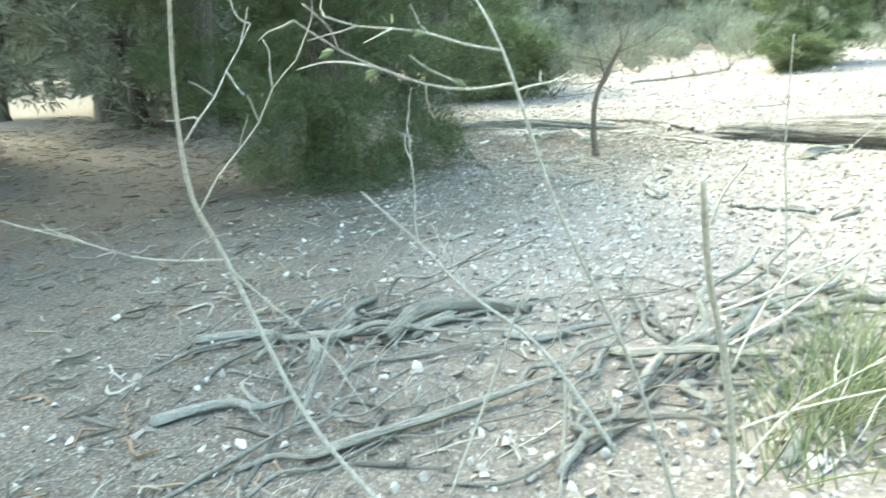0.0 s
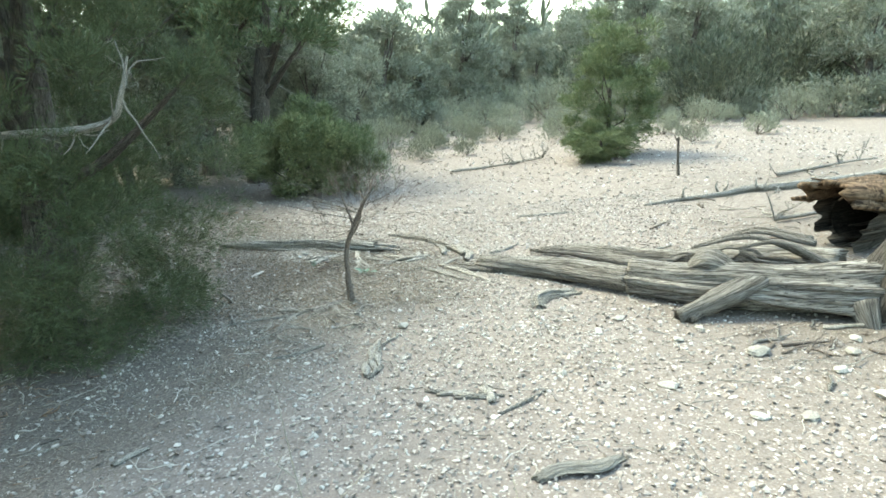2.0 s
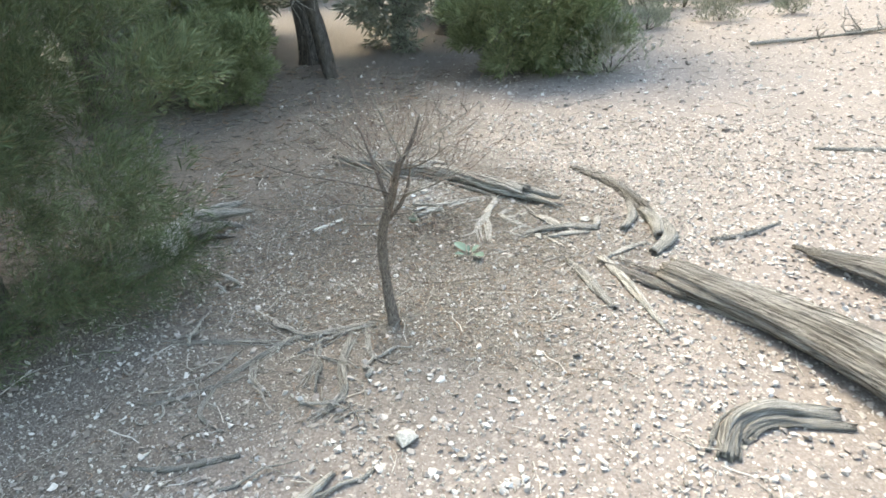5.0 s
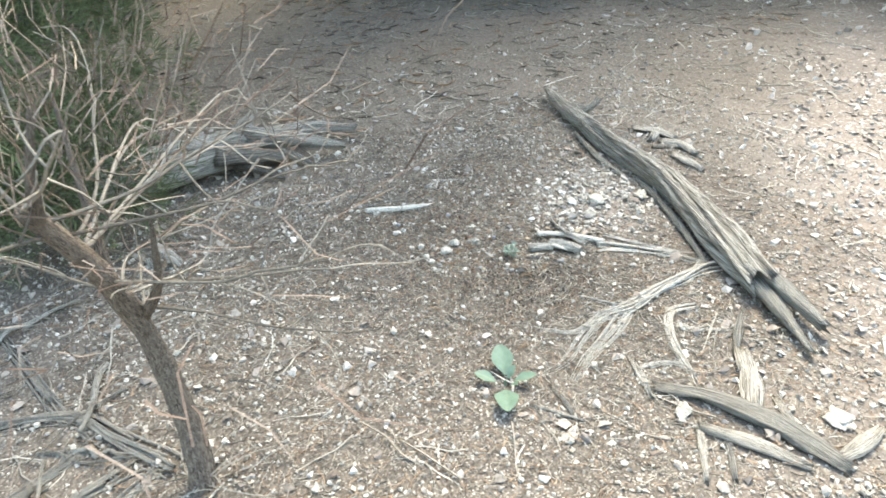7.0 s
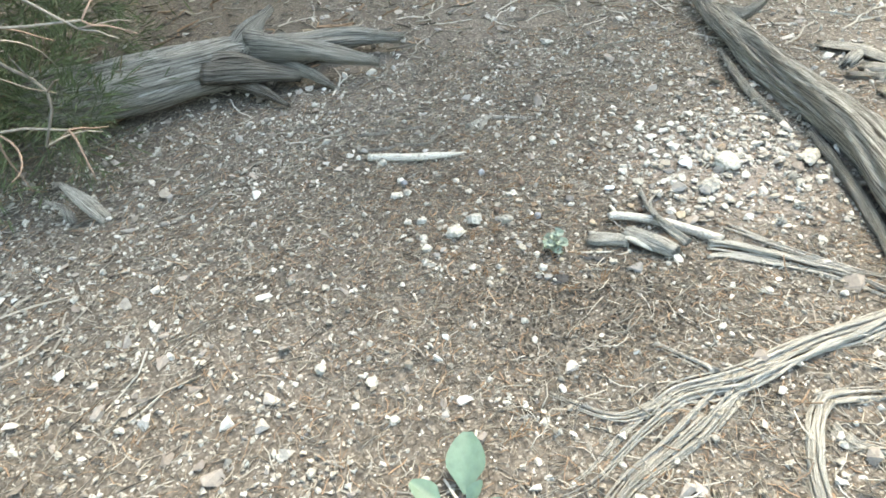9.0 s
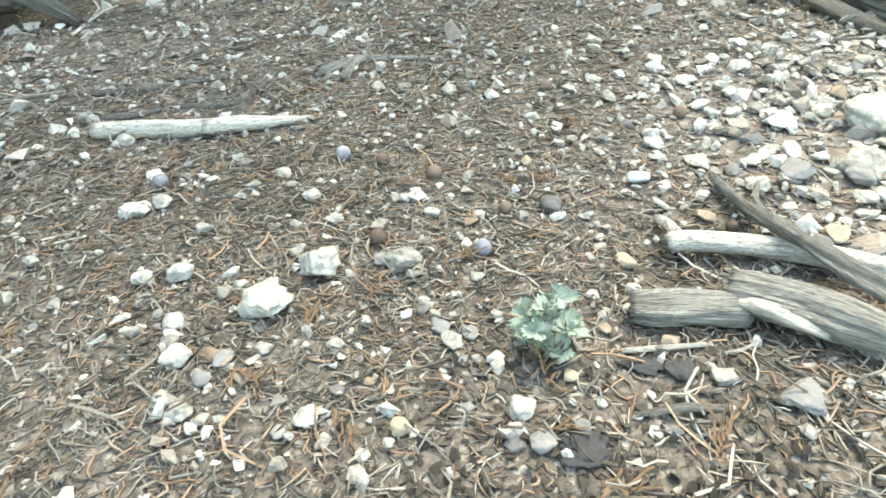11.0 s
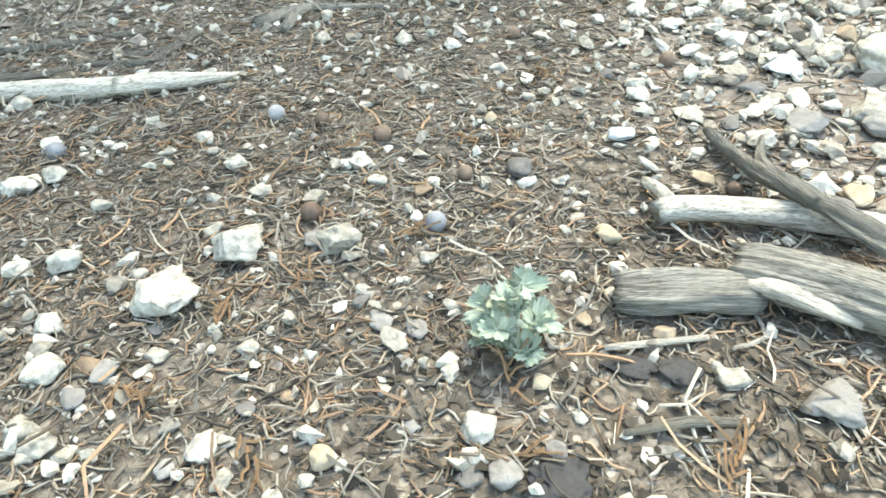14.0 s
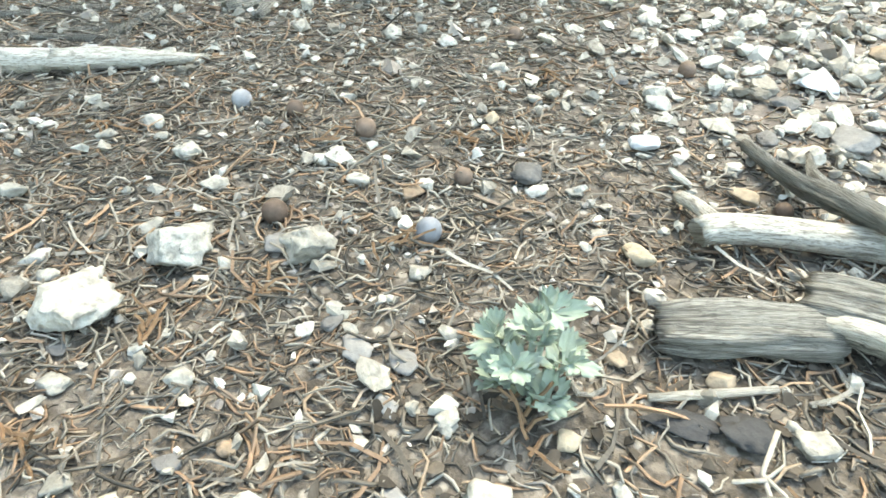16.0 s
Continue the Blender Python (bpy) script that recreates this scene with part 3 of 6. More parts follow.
def juniper(label, seed, height, radius, trunk_r, clumps, per, size, low=0.3, mat=None, bare=0.15, lean=0.1, clump_r=0.3, group="", dead=0, templates=None, boughs=()):
    """A juniper standing at the origin: trunk, limbs, crown and dead branches."""
    g = np.random.default_rng(seed)
    t = thing("juniper_tree", label, "tree", group)
    top = np.array([lean * height, g.normal(0, 0.06) * height, height * 0.9])
    rows = [(0, 0, -0.08, trunk_r * 1.35), (0.02, 0.01, height * 0.06, trunk_r), (top[0] * 0.4 + g.normal(0, 0.05), top[1] * 0.5, height * 0.4, trunk_r * 0.75), (*top, trunk_r * 0.15)]
    part("trunk", limb_mesh("trunk", [tube(rows, 14, 0.12, 0.3, seed)]), WOOD_DARK, t)
    c = np.array([top[0] * 0.5, top[1] * 0.5, height * (0.5 + bare / 2)])
    (v, f), cs = crown_cloud(g, c, (radius, radius, height * (0.52 - bare / 2)), clumps, per, clump_r, size, templates or SPRAYS, low)
    if boughs:
        own = np.repeat(np.array(boughs), 130, axis=0)
        off = g.normal(0, 0.11, own.shape) * np.array([1, 1, 0.7])
        q = own + off
        q[:, 2] = np.maximum(q[:, 2], 0.03)
        lv, lf = place_sprays(NEAR_SPRAYS, q, off + np.array([0.12, 0.0, 0.05]), size * g.uniform(0.6, 1.2, len(q)), g)
        v, f = join_tris([(v, f), (lv, lf)])
    part("crown", raw_mesh("crown", v, f, smooth=False), mat or JUNIPER, t)
    for q in cs[:: max(1, len(cs) // 7)]:
        h = np.clip(q[2] * 0.55, height * 0.08, height * 0.7)
        s = np.array([top[0] * h / height, top[1] * h / height, h])
        m = (s + q) / 2 + g.normal(0, 0.08, 3)
        part("limb", limb_mesh("limb", [tube([(*s, trunk_r * 0.35), (*m, trunk_r * 0.22), (*q, 0.008)], 6, 0.2)]), WOOD_DARK, t)
    for i in range(dead):
        a = g.uniform(0, 6.28)
        h = g.uniform(0.25, 0.6) * height
        s = (math.cos(a) * 0.1, math.sin(a) * 0.1, h)
        b = wander(s, (math.cos(a), math.sin(a), g.uniform(-0.2, 0.3)), radius * g.uniform(0.9, 1.25), 0.02, 0.005, 7, 0.4, 0, g)
        br = part("dead_branch", limb_mesh("dead_branch", [tube(b, 6, 0.08)]), WOOD_PALE, t, "bleached leafless branch")
        for j in range(2, 8):
            w = wander(b[j][:3], g.normal(0, 1, 3), g.uniform(0.15, 0.4), 0.007, 0.002, 4, 0.5, 0.05, g)
            part("twig", limb_mesh("twig", [tube(w, 4, 0.08)]), WOOD_PALE, br)
    return t


def sagebrush(label, seed, radius, height, n, size=0.14, mat=None, group="sagebrush at the edge of the clearing"):
    g = np.random.default_rng(seed)
    t = thing("sagebrush", label, "bush", group)
    for i in range(5):
        a = g.uniform(0, 6.28)
        d = (math.cos(a) * 0.7, math.sin(a) * 0.7, 1.0)
        part("stem", limb_mesh("stem", [tube(wander((0, 0, -0.03), d, height * 0.8, 0.014, 0.004, 4, 0.3, 0, g), 5, 0.12)]), WOOD_DARK, t)
    clumps = 14
    a, q = g.uniform(0, 6.28, clumps), g.random(clumps) ** 0.6
    cz = height * (0.75 - 0.45 * q ** 2) * g.uniform(0.7, 1.1, clumps)
    cs = np.stack([np.cos(a) * q * radius * 0.8, np.sin(a) * q * radius * 0.8, cz], -1)
    own = g.integers(0, clumps, n)
    off = g.normal(0, 1, (n, 3)) * np.array([0.22 * radius, 0.22 * radius, 0.2 * height])
    p = cs[own] + off
    p[:, 2] = np.clip(p[:, 2], 0.03, None)
    d = p * np.array([0.9, 0.9, 0.3]) / radius + np.array([0, 0, 0.9]) + g.normal(0, 0.25, (n, 3))
    v, f = place_sprays(SAGE_SPRAYS, p, d, size * g.uniform(0.6, 1.4, n), g)
    part("crown", raw_mesh("crown", v, f, smooth=False), mat or SAGE, t)
    return t


def put_at(ob, x, y, turn=0.0, s=1.0, sz=None):
    ob.matrix_basis = Matrix.Translation((x, y, gz(x, y))) @ Matrix.Rotation(radians(turn), 4, "Z") @ Matrix.Diagonal((s, s, sz or s, 1))
    return ob


def again(ob, x, y, turn=0.0, s=1.0, sz=None):
    c = copy_thing(ob, Matrix.Identity(4))
    return put_at(c, x, y, turn, s, sz)


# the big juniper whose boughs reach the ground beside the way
near_juniper = put_at(juniper("big dark green juniper with boughs down to the litter", 21, 4.4, 1.15, 0.16, 210, 120, 0.095, 0.0, clump_r=0.25, templates=NEAR_SPRAYS, mat=JUNIPER_SHADED, bare=-0.1, lean=0.0, boughs=((0.72, 0.42, 0.25), (0.62, 0.3, 0.35), (0.77, 0.58, 0.2), (0.5, 0.55, 0.42), (0.8, 0.15, 0.22), (0.7, -0.1, 0.3))), -2.02, 2.25)

# old junipers behind it
old = put_at(juniper("old juniper with thick dark trunk and bare lower limbs", 22, 5.5, 1.9, 0.24, 90, 50, 0.24, 0.7, bare=0.3, dead=6, clump_r=0.4, group="old junipers at the edge"), -4.25, 5.6, 40)
again(old, -3.9, 9.3, 200, 0.9)
again(old, -6.6, 8.2, 95, 1.1)
again(old, -2.6, 12.0, 310, 0.95)
# Juniper added mostly out of view, to shade the litter by the start.
again(old, -3.75, 0.5, 150, 0.9)
again(old, -1.5, 10.4, 20, 0.8)
again(old, -5.3, 2.9, 260, 0.85)
bush_juniper = put_at(juniper("low bushy green juniper at the edge of the clearing", 23, 1.35, 0.85, 0.05, 60, 75, 0.14, 0.0, JUNIPER_LIGHT, bare=0.0, clump_r=0.2, group="low bushy junipers"), -0.75, 8.4)
again(bush_juniper, -4.7, 8.0, 130, 0.9)
again(bush_juniper, -0.15, 8.7, 200, 0.9)
again(bush_juniper, -3.7, 6.6, 30, 0.8)
young = put_at(juniper("young light green juniper standing alone in the clearing", 24, 2.5, 0.62, 0.045, 66, 95, 0.12, 0.0, JUNIPER_LIGHT, bare=-0.05, clump_r=0.22), 5.35, 10.3, 25, 1.3, 1.05)
again(bush_juniper, 5.0, 9.75, 75, 0.78, 0.5)

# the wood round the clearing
# Crowns of full and slim take the haze-paled foliage colour.
full = put_at(juniper("bushy juniper in the wood round the clearing", 25, 4.3, 1.5, 0.14, 64, 62, 0.27, 0.05, mat=JUNIPER_HAZED, templates=FAR_SPRAYS, bare=0.02, clump_r=0.38, group="junipers round the clearing"), 1.5, 20.5)
slim = put_at(juniper("slender grey-green juniper in the wood round the clearing", 26, 5.2, 1.15, 0.13, 56, 60, 0.26, 0.1, mat=JUNIPER_HAZED, templates=FAR_SPRAYS, bare=0.08, clump_r=0.34, group="junipers round the clearing"), 4.6, 22.5)
_g = np.random.default_rng(5)
for k in range(64):
    a = radians(-50 + 105 * (k + 0.5) / 64 + _g.normal(0, 1.2))
    r = (_g.uniform(19.5, 24), _g.uniform(25, 31), _g.uniform(32, 42))[k % 3]
    x, y = 2 + r * math.sin(a), 2 + r * math.cos(a)
    deg = math.degrees(a)
    low = 0.62 if -4 < deg < 20 else 0.9
    again(full if _g.random() < 0.55 else slim, x, y, _g.uniform(0, 360), low * _g.uniform(0.85, 1.35))
again(slim, 2 + 30 * math.sin(radians(13)), 2 + 30 * math.cos(radians(13)), 80, 1.2)
for k in range(9):
    a = radians(75 + 210 * (k + 0.5) / 9 + _g.normal(0, 2))
    r = _g.uniform(9, 16)
    again(full if k % 2 else slim, 1 + r * math.sin(a), r * math.cos(a), _g.uniform(0, 360), _g.uniform(0.8, 1.1))
for x, y, s in ((-3.0, 10.6, 0.75), (-5.6, 6.9, 0.95), (-6.4, 10.8, 0.9), (-2.2, 14.2, 0.95), (-0.6, 12.6, 0.6), (-1.2, 15, 0.8), (-4.2, 14, 1.0), (-7, 12.5, 1.1), (-9, 9, 1.0), (-8.5, 5, 1.0), (0.6, 17.5, 0.6), (-6.4, 3.6, 0.9), (-6.0, 1.2, 0.8)):
    again(full if s < 1 else slim, x, y, 70 * x, s)

# sagebrush
sage_a = put_at(sagebrush("pale grey-green sagebrush at the edge of the clearing", 31, 0.75, 0.95, 900), 7.4, 17.6)
sage_b = put_at(sagebrush("low sparse grey sagebrush on the stony ground", 32, 0.4, 0.45, 420, 0.11), 2.5, 15.2)
for x, y, s in ((5.2, 18.0, 0.9), (8.7, 18.6, 1.1), (10.2, 19.5, 1.2), (3.6, 18.6, 0.8), (0.9, 16.0, 0.8), (-0.2, 13.4, 0.7), (12.5, 19.5, 1.2), (14.5, 20.5, 1.3), (16.5, 19.5, 1.2), (0.45, 8.5, 0.75)):
    again(sage_a, x, y, 57 * x, s)
for k in range(18):
    a = radians(-12 + 58 * (k + 0.5) / 18)
    r = 18.5 + 3.5 * ((k * 7) % 5) / 5
    again(sage_a, 2 + r * math.sin(a), 1 + r * math.cos(a), 47 * k, 1.1 + 0.12 * (k % 5))
for x, y, s in ((0.75, 11.8, 0.8), (5.0, 16.6, 1.0), (6.3, 16.4, 0.9), (9.6, 15.5, 1.0), (11.4, 16.0, 1.0), (13.2, 17.0, 1.2), (8.0, 13.2, 1.0), (3.9, 17.2, 0.9)):
    again(sage_b, x, y, 91 * x, s)
for x, y, s in ((5.8, 13.8, 0.9), (6.5, 14.4, 0.75), (1.84, 12.6, 0.55), (3.4, 15.8, 0.8), (4.4, 15.4, 0.7), (2.3, 15.0, 0.7), (0.7, 13.6, 0.9), (1.3, 14.6, 0.9), (9.9, 14.6, 0.8)):
    again(sage_a, x, y, 63 * x, s)
for x, y, s in ((7.8, 11.4, 0.9), (9.8, 12.0, 1.1), (3.0, 13.0, 0.8)):
    again(sage_b, x, y, 77 * x, s)
big_bush = put_at(sagebrush("large dense dusty green bush on the slope", 33, 1.9, 2.6, 2000, 0.3, mat_island("dusty_green_foliage", [(0, (0.05, 0.06, 0.04)), (0.6, (0.11, 0.125, 0.085)), (1, (0.2, 0.2, 0.14))], 0.8, 0.2, 25, 0.3, 0.05), "large bushes on the slope"), 12.2, 17.8)
again(big_bush, 15.2, 18.5, 120, 1.1)
again(big_bush, 9.5, 22, 220, 1.0)


def far_woods():
    g = np.random.default_rng(44)
    n = 4200
    a, r = g.uniform(-0.95, 1.3, n), 42 + 260 * g.random(n) ** 1.5
    x, y = r * np.sin(a), r * np.cos(a)
    z = ground_z(x, y)
    own = np.repeat(np.arange(n), 11)
    h = g.uniform(2.5, 5.5, n)[own]
    off = g.normal(0, 1, (len(own), 3)) * np.array([0.75, 0.75, 0])
    q = g.random(len(own))
    off[:, :2] *= (1.15 - q)[:, None]
    off[:, 2] = q * h
    p = np.stack([x, y, z], -1)[own] + off
    d = off * np.array([0.6, 0.6, 0.1]) + g.normal(0, 0.4, (len(own), 3)) + np.array([0, 0, 0.5])
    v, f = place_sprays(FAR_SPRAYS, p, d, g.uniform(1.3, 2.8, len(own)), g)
    tagged(part("far_woods", raw_mesh("far_woods", v, f, smooth=False), JUNIPER_HAZED), "juniper woods covering the far hillside", "woods", kind="stuff")


far_woods()


# ---- fallen trunks ----
def branch_stub(base, tip, r0, r1, seed, sides=12):
    b, t = np.array(base), np.array(tip)
    m = (b + t) / 2 + np.random.default_rng(seed).normal(0, 0.015, 3)
    return tube([(*b, r0), (*m, (r0 + r1) * 0.55), (*t, r1)], sides, 0.03, 0.45, seed, 1.5, 0.02)


def big_log():
    t = thing("fallen_log", "grey weathered fallen juniper trunk with saw cut and snapped end", "log", at=(2.2, 2.28, 0))
    t.matrix_basis = Matrix.Identity(4)
    upper = [(1.2, 3.36, 0.065, 0.072), (1.32, 3.25, 0.075, 0.084), (1.75, 2.88, 0.095, 0.096), (2.17, 2.36, 0.12, 0.112)]
    part("upper_trunk", limb_mesh("upper_trunk", [tube(upper, 60, 0.02, 0.34, 3, 0.5, 0.05)]), WOOD_TRUNK, t)
    for k, (a, b, r) in enumerate((((0.86, 3.52, 0.02), (1.26, 3.22, 0.03), 0.03), ((0.96, 3.55, 0.02), (1.3, 3.3, 0.05), 0.02), ((1.12, 3.47, 0.02), (1.45, 3.2, 0.09), 0.022))):
        m = tuple((p + q) / 2 for p, q in zip(a, b))
        part("splinter", limb_mesh("splinter", [tube([(*a, r * 0.3), (*m, r), (*b, r)], 24, 0.015, 0.6, 430 + k, 1.0, 0.05, flat=0.6)]), WOOD_TRUNK, t, "flat splinter at the broken end")
    lower = [(2.2, 2.33, 0.15, 0.135), (2.45, 2.06, 0.17, 0.145), (2.72, 1.83, 0.2, 0.18), (3.1, 1.6, 0.21, 0.19), (3.5, 1.36, 0.24, 0.22)]
    part("lower_trunk", limb_mesh("lower_trunk", [tube(lower, 76, 0.02, 0.34, 5, 0.5, 0.03)]), WOOD_TRUNK, t)
    knot = [(2.5, 2.0, 0.3, 0.05), (2.58, 1.93, 0.36, 0.085), (2.66, 1.84, 0.34, 0.06), (2.72, 1.78, 0.26, 0.05)]
    part("knot", limb_mesh("knot", [tube(knot, 18, 0.02, 0.6, 8, 2.0, 0.02)]), WOOD_TRUNK, t)
    part("branch_stub", limb_mesh("branch_stub", [branch_stub((2.85, 1.72, 0.26), (2.24, 1.69, 0.03), 0.1, 0.045, 9, 18), branch_stub((2.5, 1.71, 0.09), (2.3, 1.62, 0.02), 0.04, 0.02, 10)]), WOOD_TRUNK, t, "flared broken branch stub resting on the stones")
    flare = [(3.42, 1.42, 0.1, 0.22), (3.46, 1.38, 0.3, 0.23), (3.56, 1.38, 0.5, 0.14), (3.66, 1.42, 0.66, 0.03)]
    part("snapped_end", limb_mesh("snapped_end", [tube(flare, 22, 0.03, 0.45, 12, 1.0, 0.03, flat=0.3)]), WOOD_HULK, t, "upright splintered end of the trunk")
    g = np.random.default_rng(14)
    part("butt", limb_mesh("butt", [tube([(3.58, 1.36, 0.24, 0.13), (3.72, 1.28, 0.22, 0.19), (3.95, 1.17, 0.18, 0.2), (4.2, 1.06, 0.1, 0.13)], 90, 0.015, 0.75, 440, 1.2, 0.08, flat=0.9)]), WOOD_HULK, t, "dark shaggy root butt")
    for k in range(24):
        x = 3.6 + 0.025 * k + g.normal(0, 0.02)
        y = 1.34 - 0.48 * (x - 3.6) + g.uniform(-0.12, 0.1)
        top = 0.22 + 0.2 * math.sin((x - 3.5) * 3.4) * g.uniform(0.4, 1.0)
        d = g.normal(0, 0.09)
        line = [(x - 0.1 + d, y + 0.03, top, 0.008), (x + d * 0.4, y - 0.05, top * 0.92, g.uniform(0.01, 0.018)), (x + 0.05, y - 0.15, top * 0.5, 0.014), (x + 0.05 + d, y - 0.2, 0.0, 0.006)]
        part("root", limb_mesh("root", [tube(line, 10, 0.02, 0.6, 400 + k, 1.5, 0.02, flat=0.7)]), WOOD_TRUNK if k % 3 else WOOD_HULK, t, "frayed shaggy root")
    for k in range(22):
        q = k / 21
        b = (3.42 - 0.8 * q, 1.6 + 0.45 * q + g.normal(0, 0.03), 0.36 - 0.1 * q)
        e = (b[0] - g.uniform(0.3, 0.7), b[1] + g.uniform(0.15, 0.45), 0.12 + g.uniform(0, 0.12))
        m = ((b[0] + e[0]) / 2 + 0.03, (b[1] + e[1]) / 2 + 0.03, 0.27 + 0.12 * math.sin(q * 3.1) * g.random() + g.normal(0, 0.02))
        part("arched_root", limb_mesh("arched_root", [tube([(*b, 0.014), (*m, g.uniform(0.007, 0.016)), (*e, 0.004)], 10, 0.03, 0.6, 450 + k, 1.0, 0.02, flat=0.7)]), WOOD_HULK if k % 3 == 0 else WOOD_TRUNK, t)
    part("support", limb_mesh("support", [tube([(3.36, 1.32, 0.14, 0.1), (3.35, 1.25, 0.05, 0.07), (3.36, 1.2, -0.03, 0.05)], 12, 0.03, 0.4, 13)]), WOOD_TRUNK, t)
    return t


def second_log():
    t = thing("fallen_limb", "grey fibrous fallen limb lying behind the trunk", "log")
    part("trunk", limb_mesh("trunk", [tube([(1.9, 3.72, 0.05, 0.03), (2.2, 3.45, 0.09, 0.07), (2.6, 2.95, 0.12, 0.1), (2.9, 2.5, 0.18, 0.12), (3.2, 2.0, 0.28, 0.13), (3.42, 1.65, 0.3, 0.14)], 34, 0.03, 0.45, 17, 0.8, 0.06)]), WOOD_TRUNK, t)
    part("splinter", limb_mesh("splinter", [tube([(1.82, 3.85, 0.03, 0.012), (2.1, 3.6, 0.05, 0.03), (2.45, 3.25, 0.07, 0.035)], 12, 0.03, 0.4, 18, 0.5, 0.03)]), WOOD_TRUNK, t)
    for i, (a, b) in enumerate((((3.25, 1.75, 0.4), (2.6, 2.2, 0.38)), ((3.35, 1.8, 0.45), (2.75, 2.4, 0.34)), ((3.4, 1.9, 0.46), (2.95, 2.6, 0.3)), ((3.3, 1.6, 0.36), (2.8, 1.95, 0.42)))):
        m = [(x + y) / 2 for x, y in zip(a, b)]
        part("fibre", limb_mesh("fibre", [tube([(*a, 0.03), (m[0], m[1], m[2] + 0.1, 0.022), (*b, 0.01)], 8, 0.03, 0.5, 19 + i)]), WOOD_TRUNK, t)
    return t


def arch(axis, sides, step, flute, seed, ragged, low):
    """The upper shell of a log: the part of a tube that stands higher than low radii above its axis."""
    v, f, u = tube(axis, sides, step, flute, seed, 0.4, ragged, cap=False)
    a = np.array(axis)
    mid = v[f].mean(1)
    z = np.interp(mid[:, 0], a[:, 0], a[:, 2])
    r = np.interp(mid[:, 0], a[:, 0], a[:, 3])
    return v, f[mid[:, 2] > z + low * r], u


def hollow_stump():
    t = thing("hollow_log", "big hollow rotten juniper log with orange torn rim", "log")
    g = np.random.default_rng(9)
    axis = [(4.0, 2.5, 0.38, 0.3), (4.5, 2.58, 0.4, 0.31), (5.4, 2.6, 0.46, 0.34), (6.4, 2.7, 0.5, 0.33)]
    part("shell", limb_mesh("shell", [tube(axis, 72, 0.03, 0.5, 27, 0.4, 0.2, cap=False)]), WOOD_HULK, t)
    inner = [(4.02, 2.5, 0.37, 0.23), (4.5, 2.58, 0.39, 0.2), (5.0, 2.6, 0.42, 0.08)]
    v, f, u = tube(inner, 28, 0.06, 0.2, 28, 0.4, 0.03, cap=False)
    part("cavity", limb_mesh("cavity", [(v, f[:, ::-1], u)]), WOOD_HOLLOW_SHADE, t, "hollow inside with its darkness painted black")
    crust = [(3.72, 2.42, 0.44, 0.26), (3.95, 2.46, 0.41, 0.31), (4.4, 2.56, 0.41, 0.325), (5.0, 2.59, 0.44, 0.335), (5.9, 2.64, 0.48, 0.34)]
    ob = part("crust", limb_mesh("crust", [arch(crust, 88, 0.02, 0.42, 45, 0.3, 0.25)]), WOOD_ROT, t, "orange crumbling crust, torn at its edge")
    ob.modifiers.new("thickness", "SOLIDIFY").thickness = 0.035
    for k in range(11):
        a = radians(40 + 11 * k)
        s = (3.95, 2.46 - math.cos(a) * 0.3, 0.4 + math.sin(a) * 0.28)
        e = (3.6 + g.uniform(-0.06, 0.2), s[1] - 0.05 + g.normal(0, 0.03), s[2] + g.uniform(-0.1, 0.06))
        part("splinter", limb_mesh("splinter", [tube([(4.4, s[1] + 0.08, s[2] + 0.03, 0.04), (*s, 0.04), (*e, 0.012)], 12, 0.02, 0.7, 40 + k, 1, 0.04, flat=0.6)]), WOOD_ROT, t)
    for k in range(5):
        x = 4.3 + 0.3 * k
        y = 2.5 + g.uniform(-0.12, 0.1)
        part("bark_strip", limb_mesh("bark_strip", [tube([(x, y, 0.735, 0.02), (x + 0.2, y + 0.03, 0.755, 0.035), (x + 0.42, y + 0.02, 0.745, 0.015)], 12, 0.03, 0.6, 55 + k, 1, 0.03, flat=0.5)]), WOOD_PALE, t, "pale loose strip of wood")
    return t


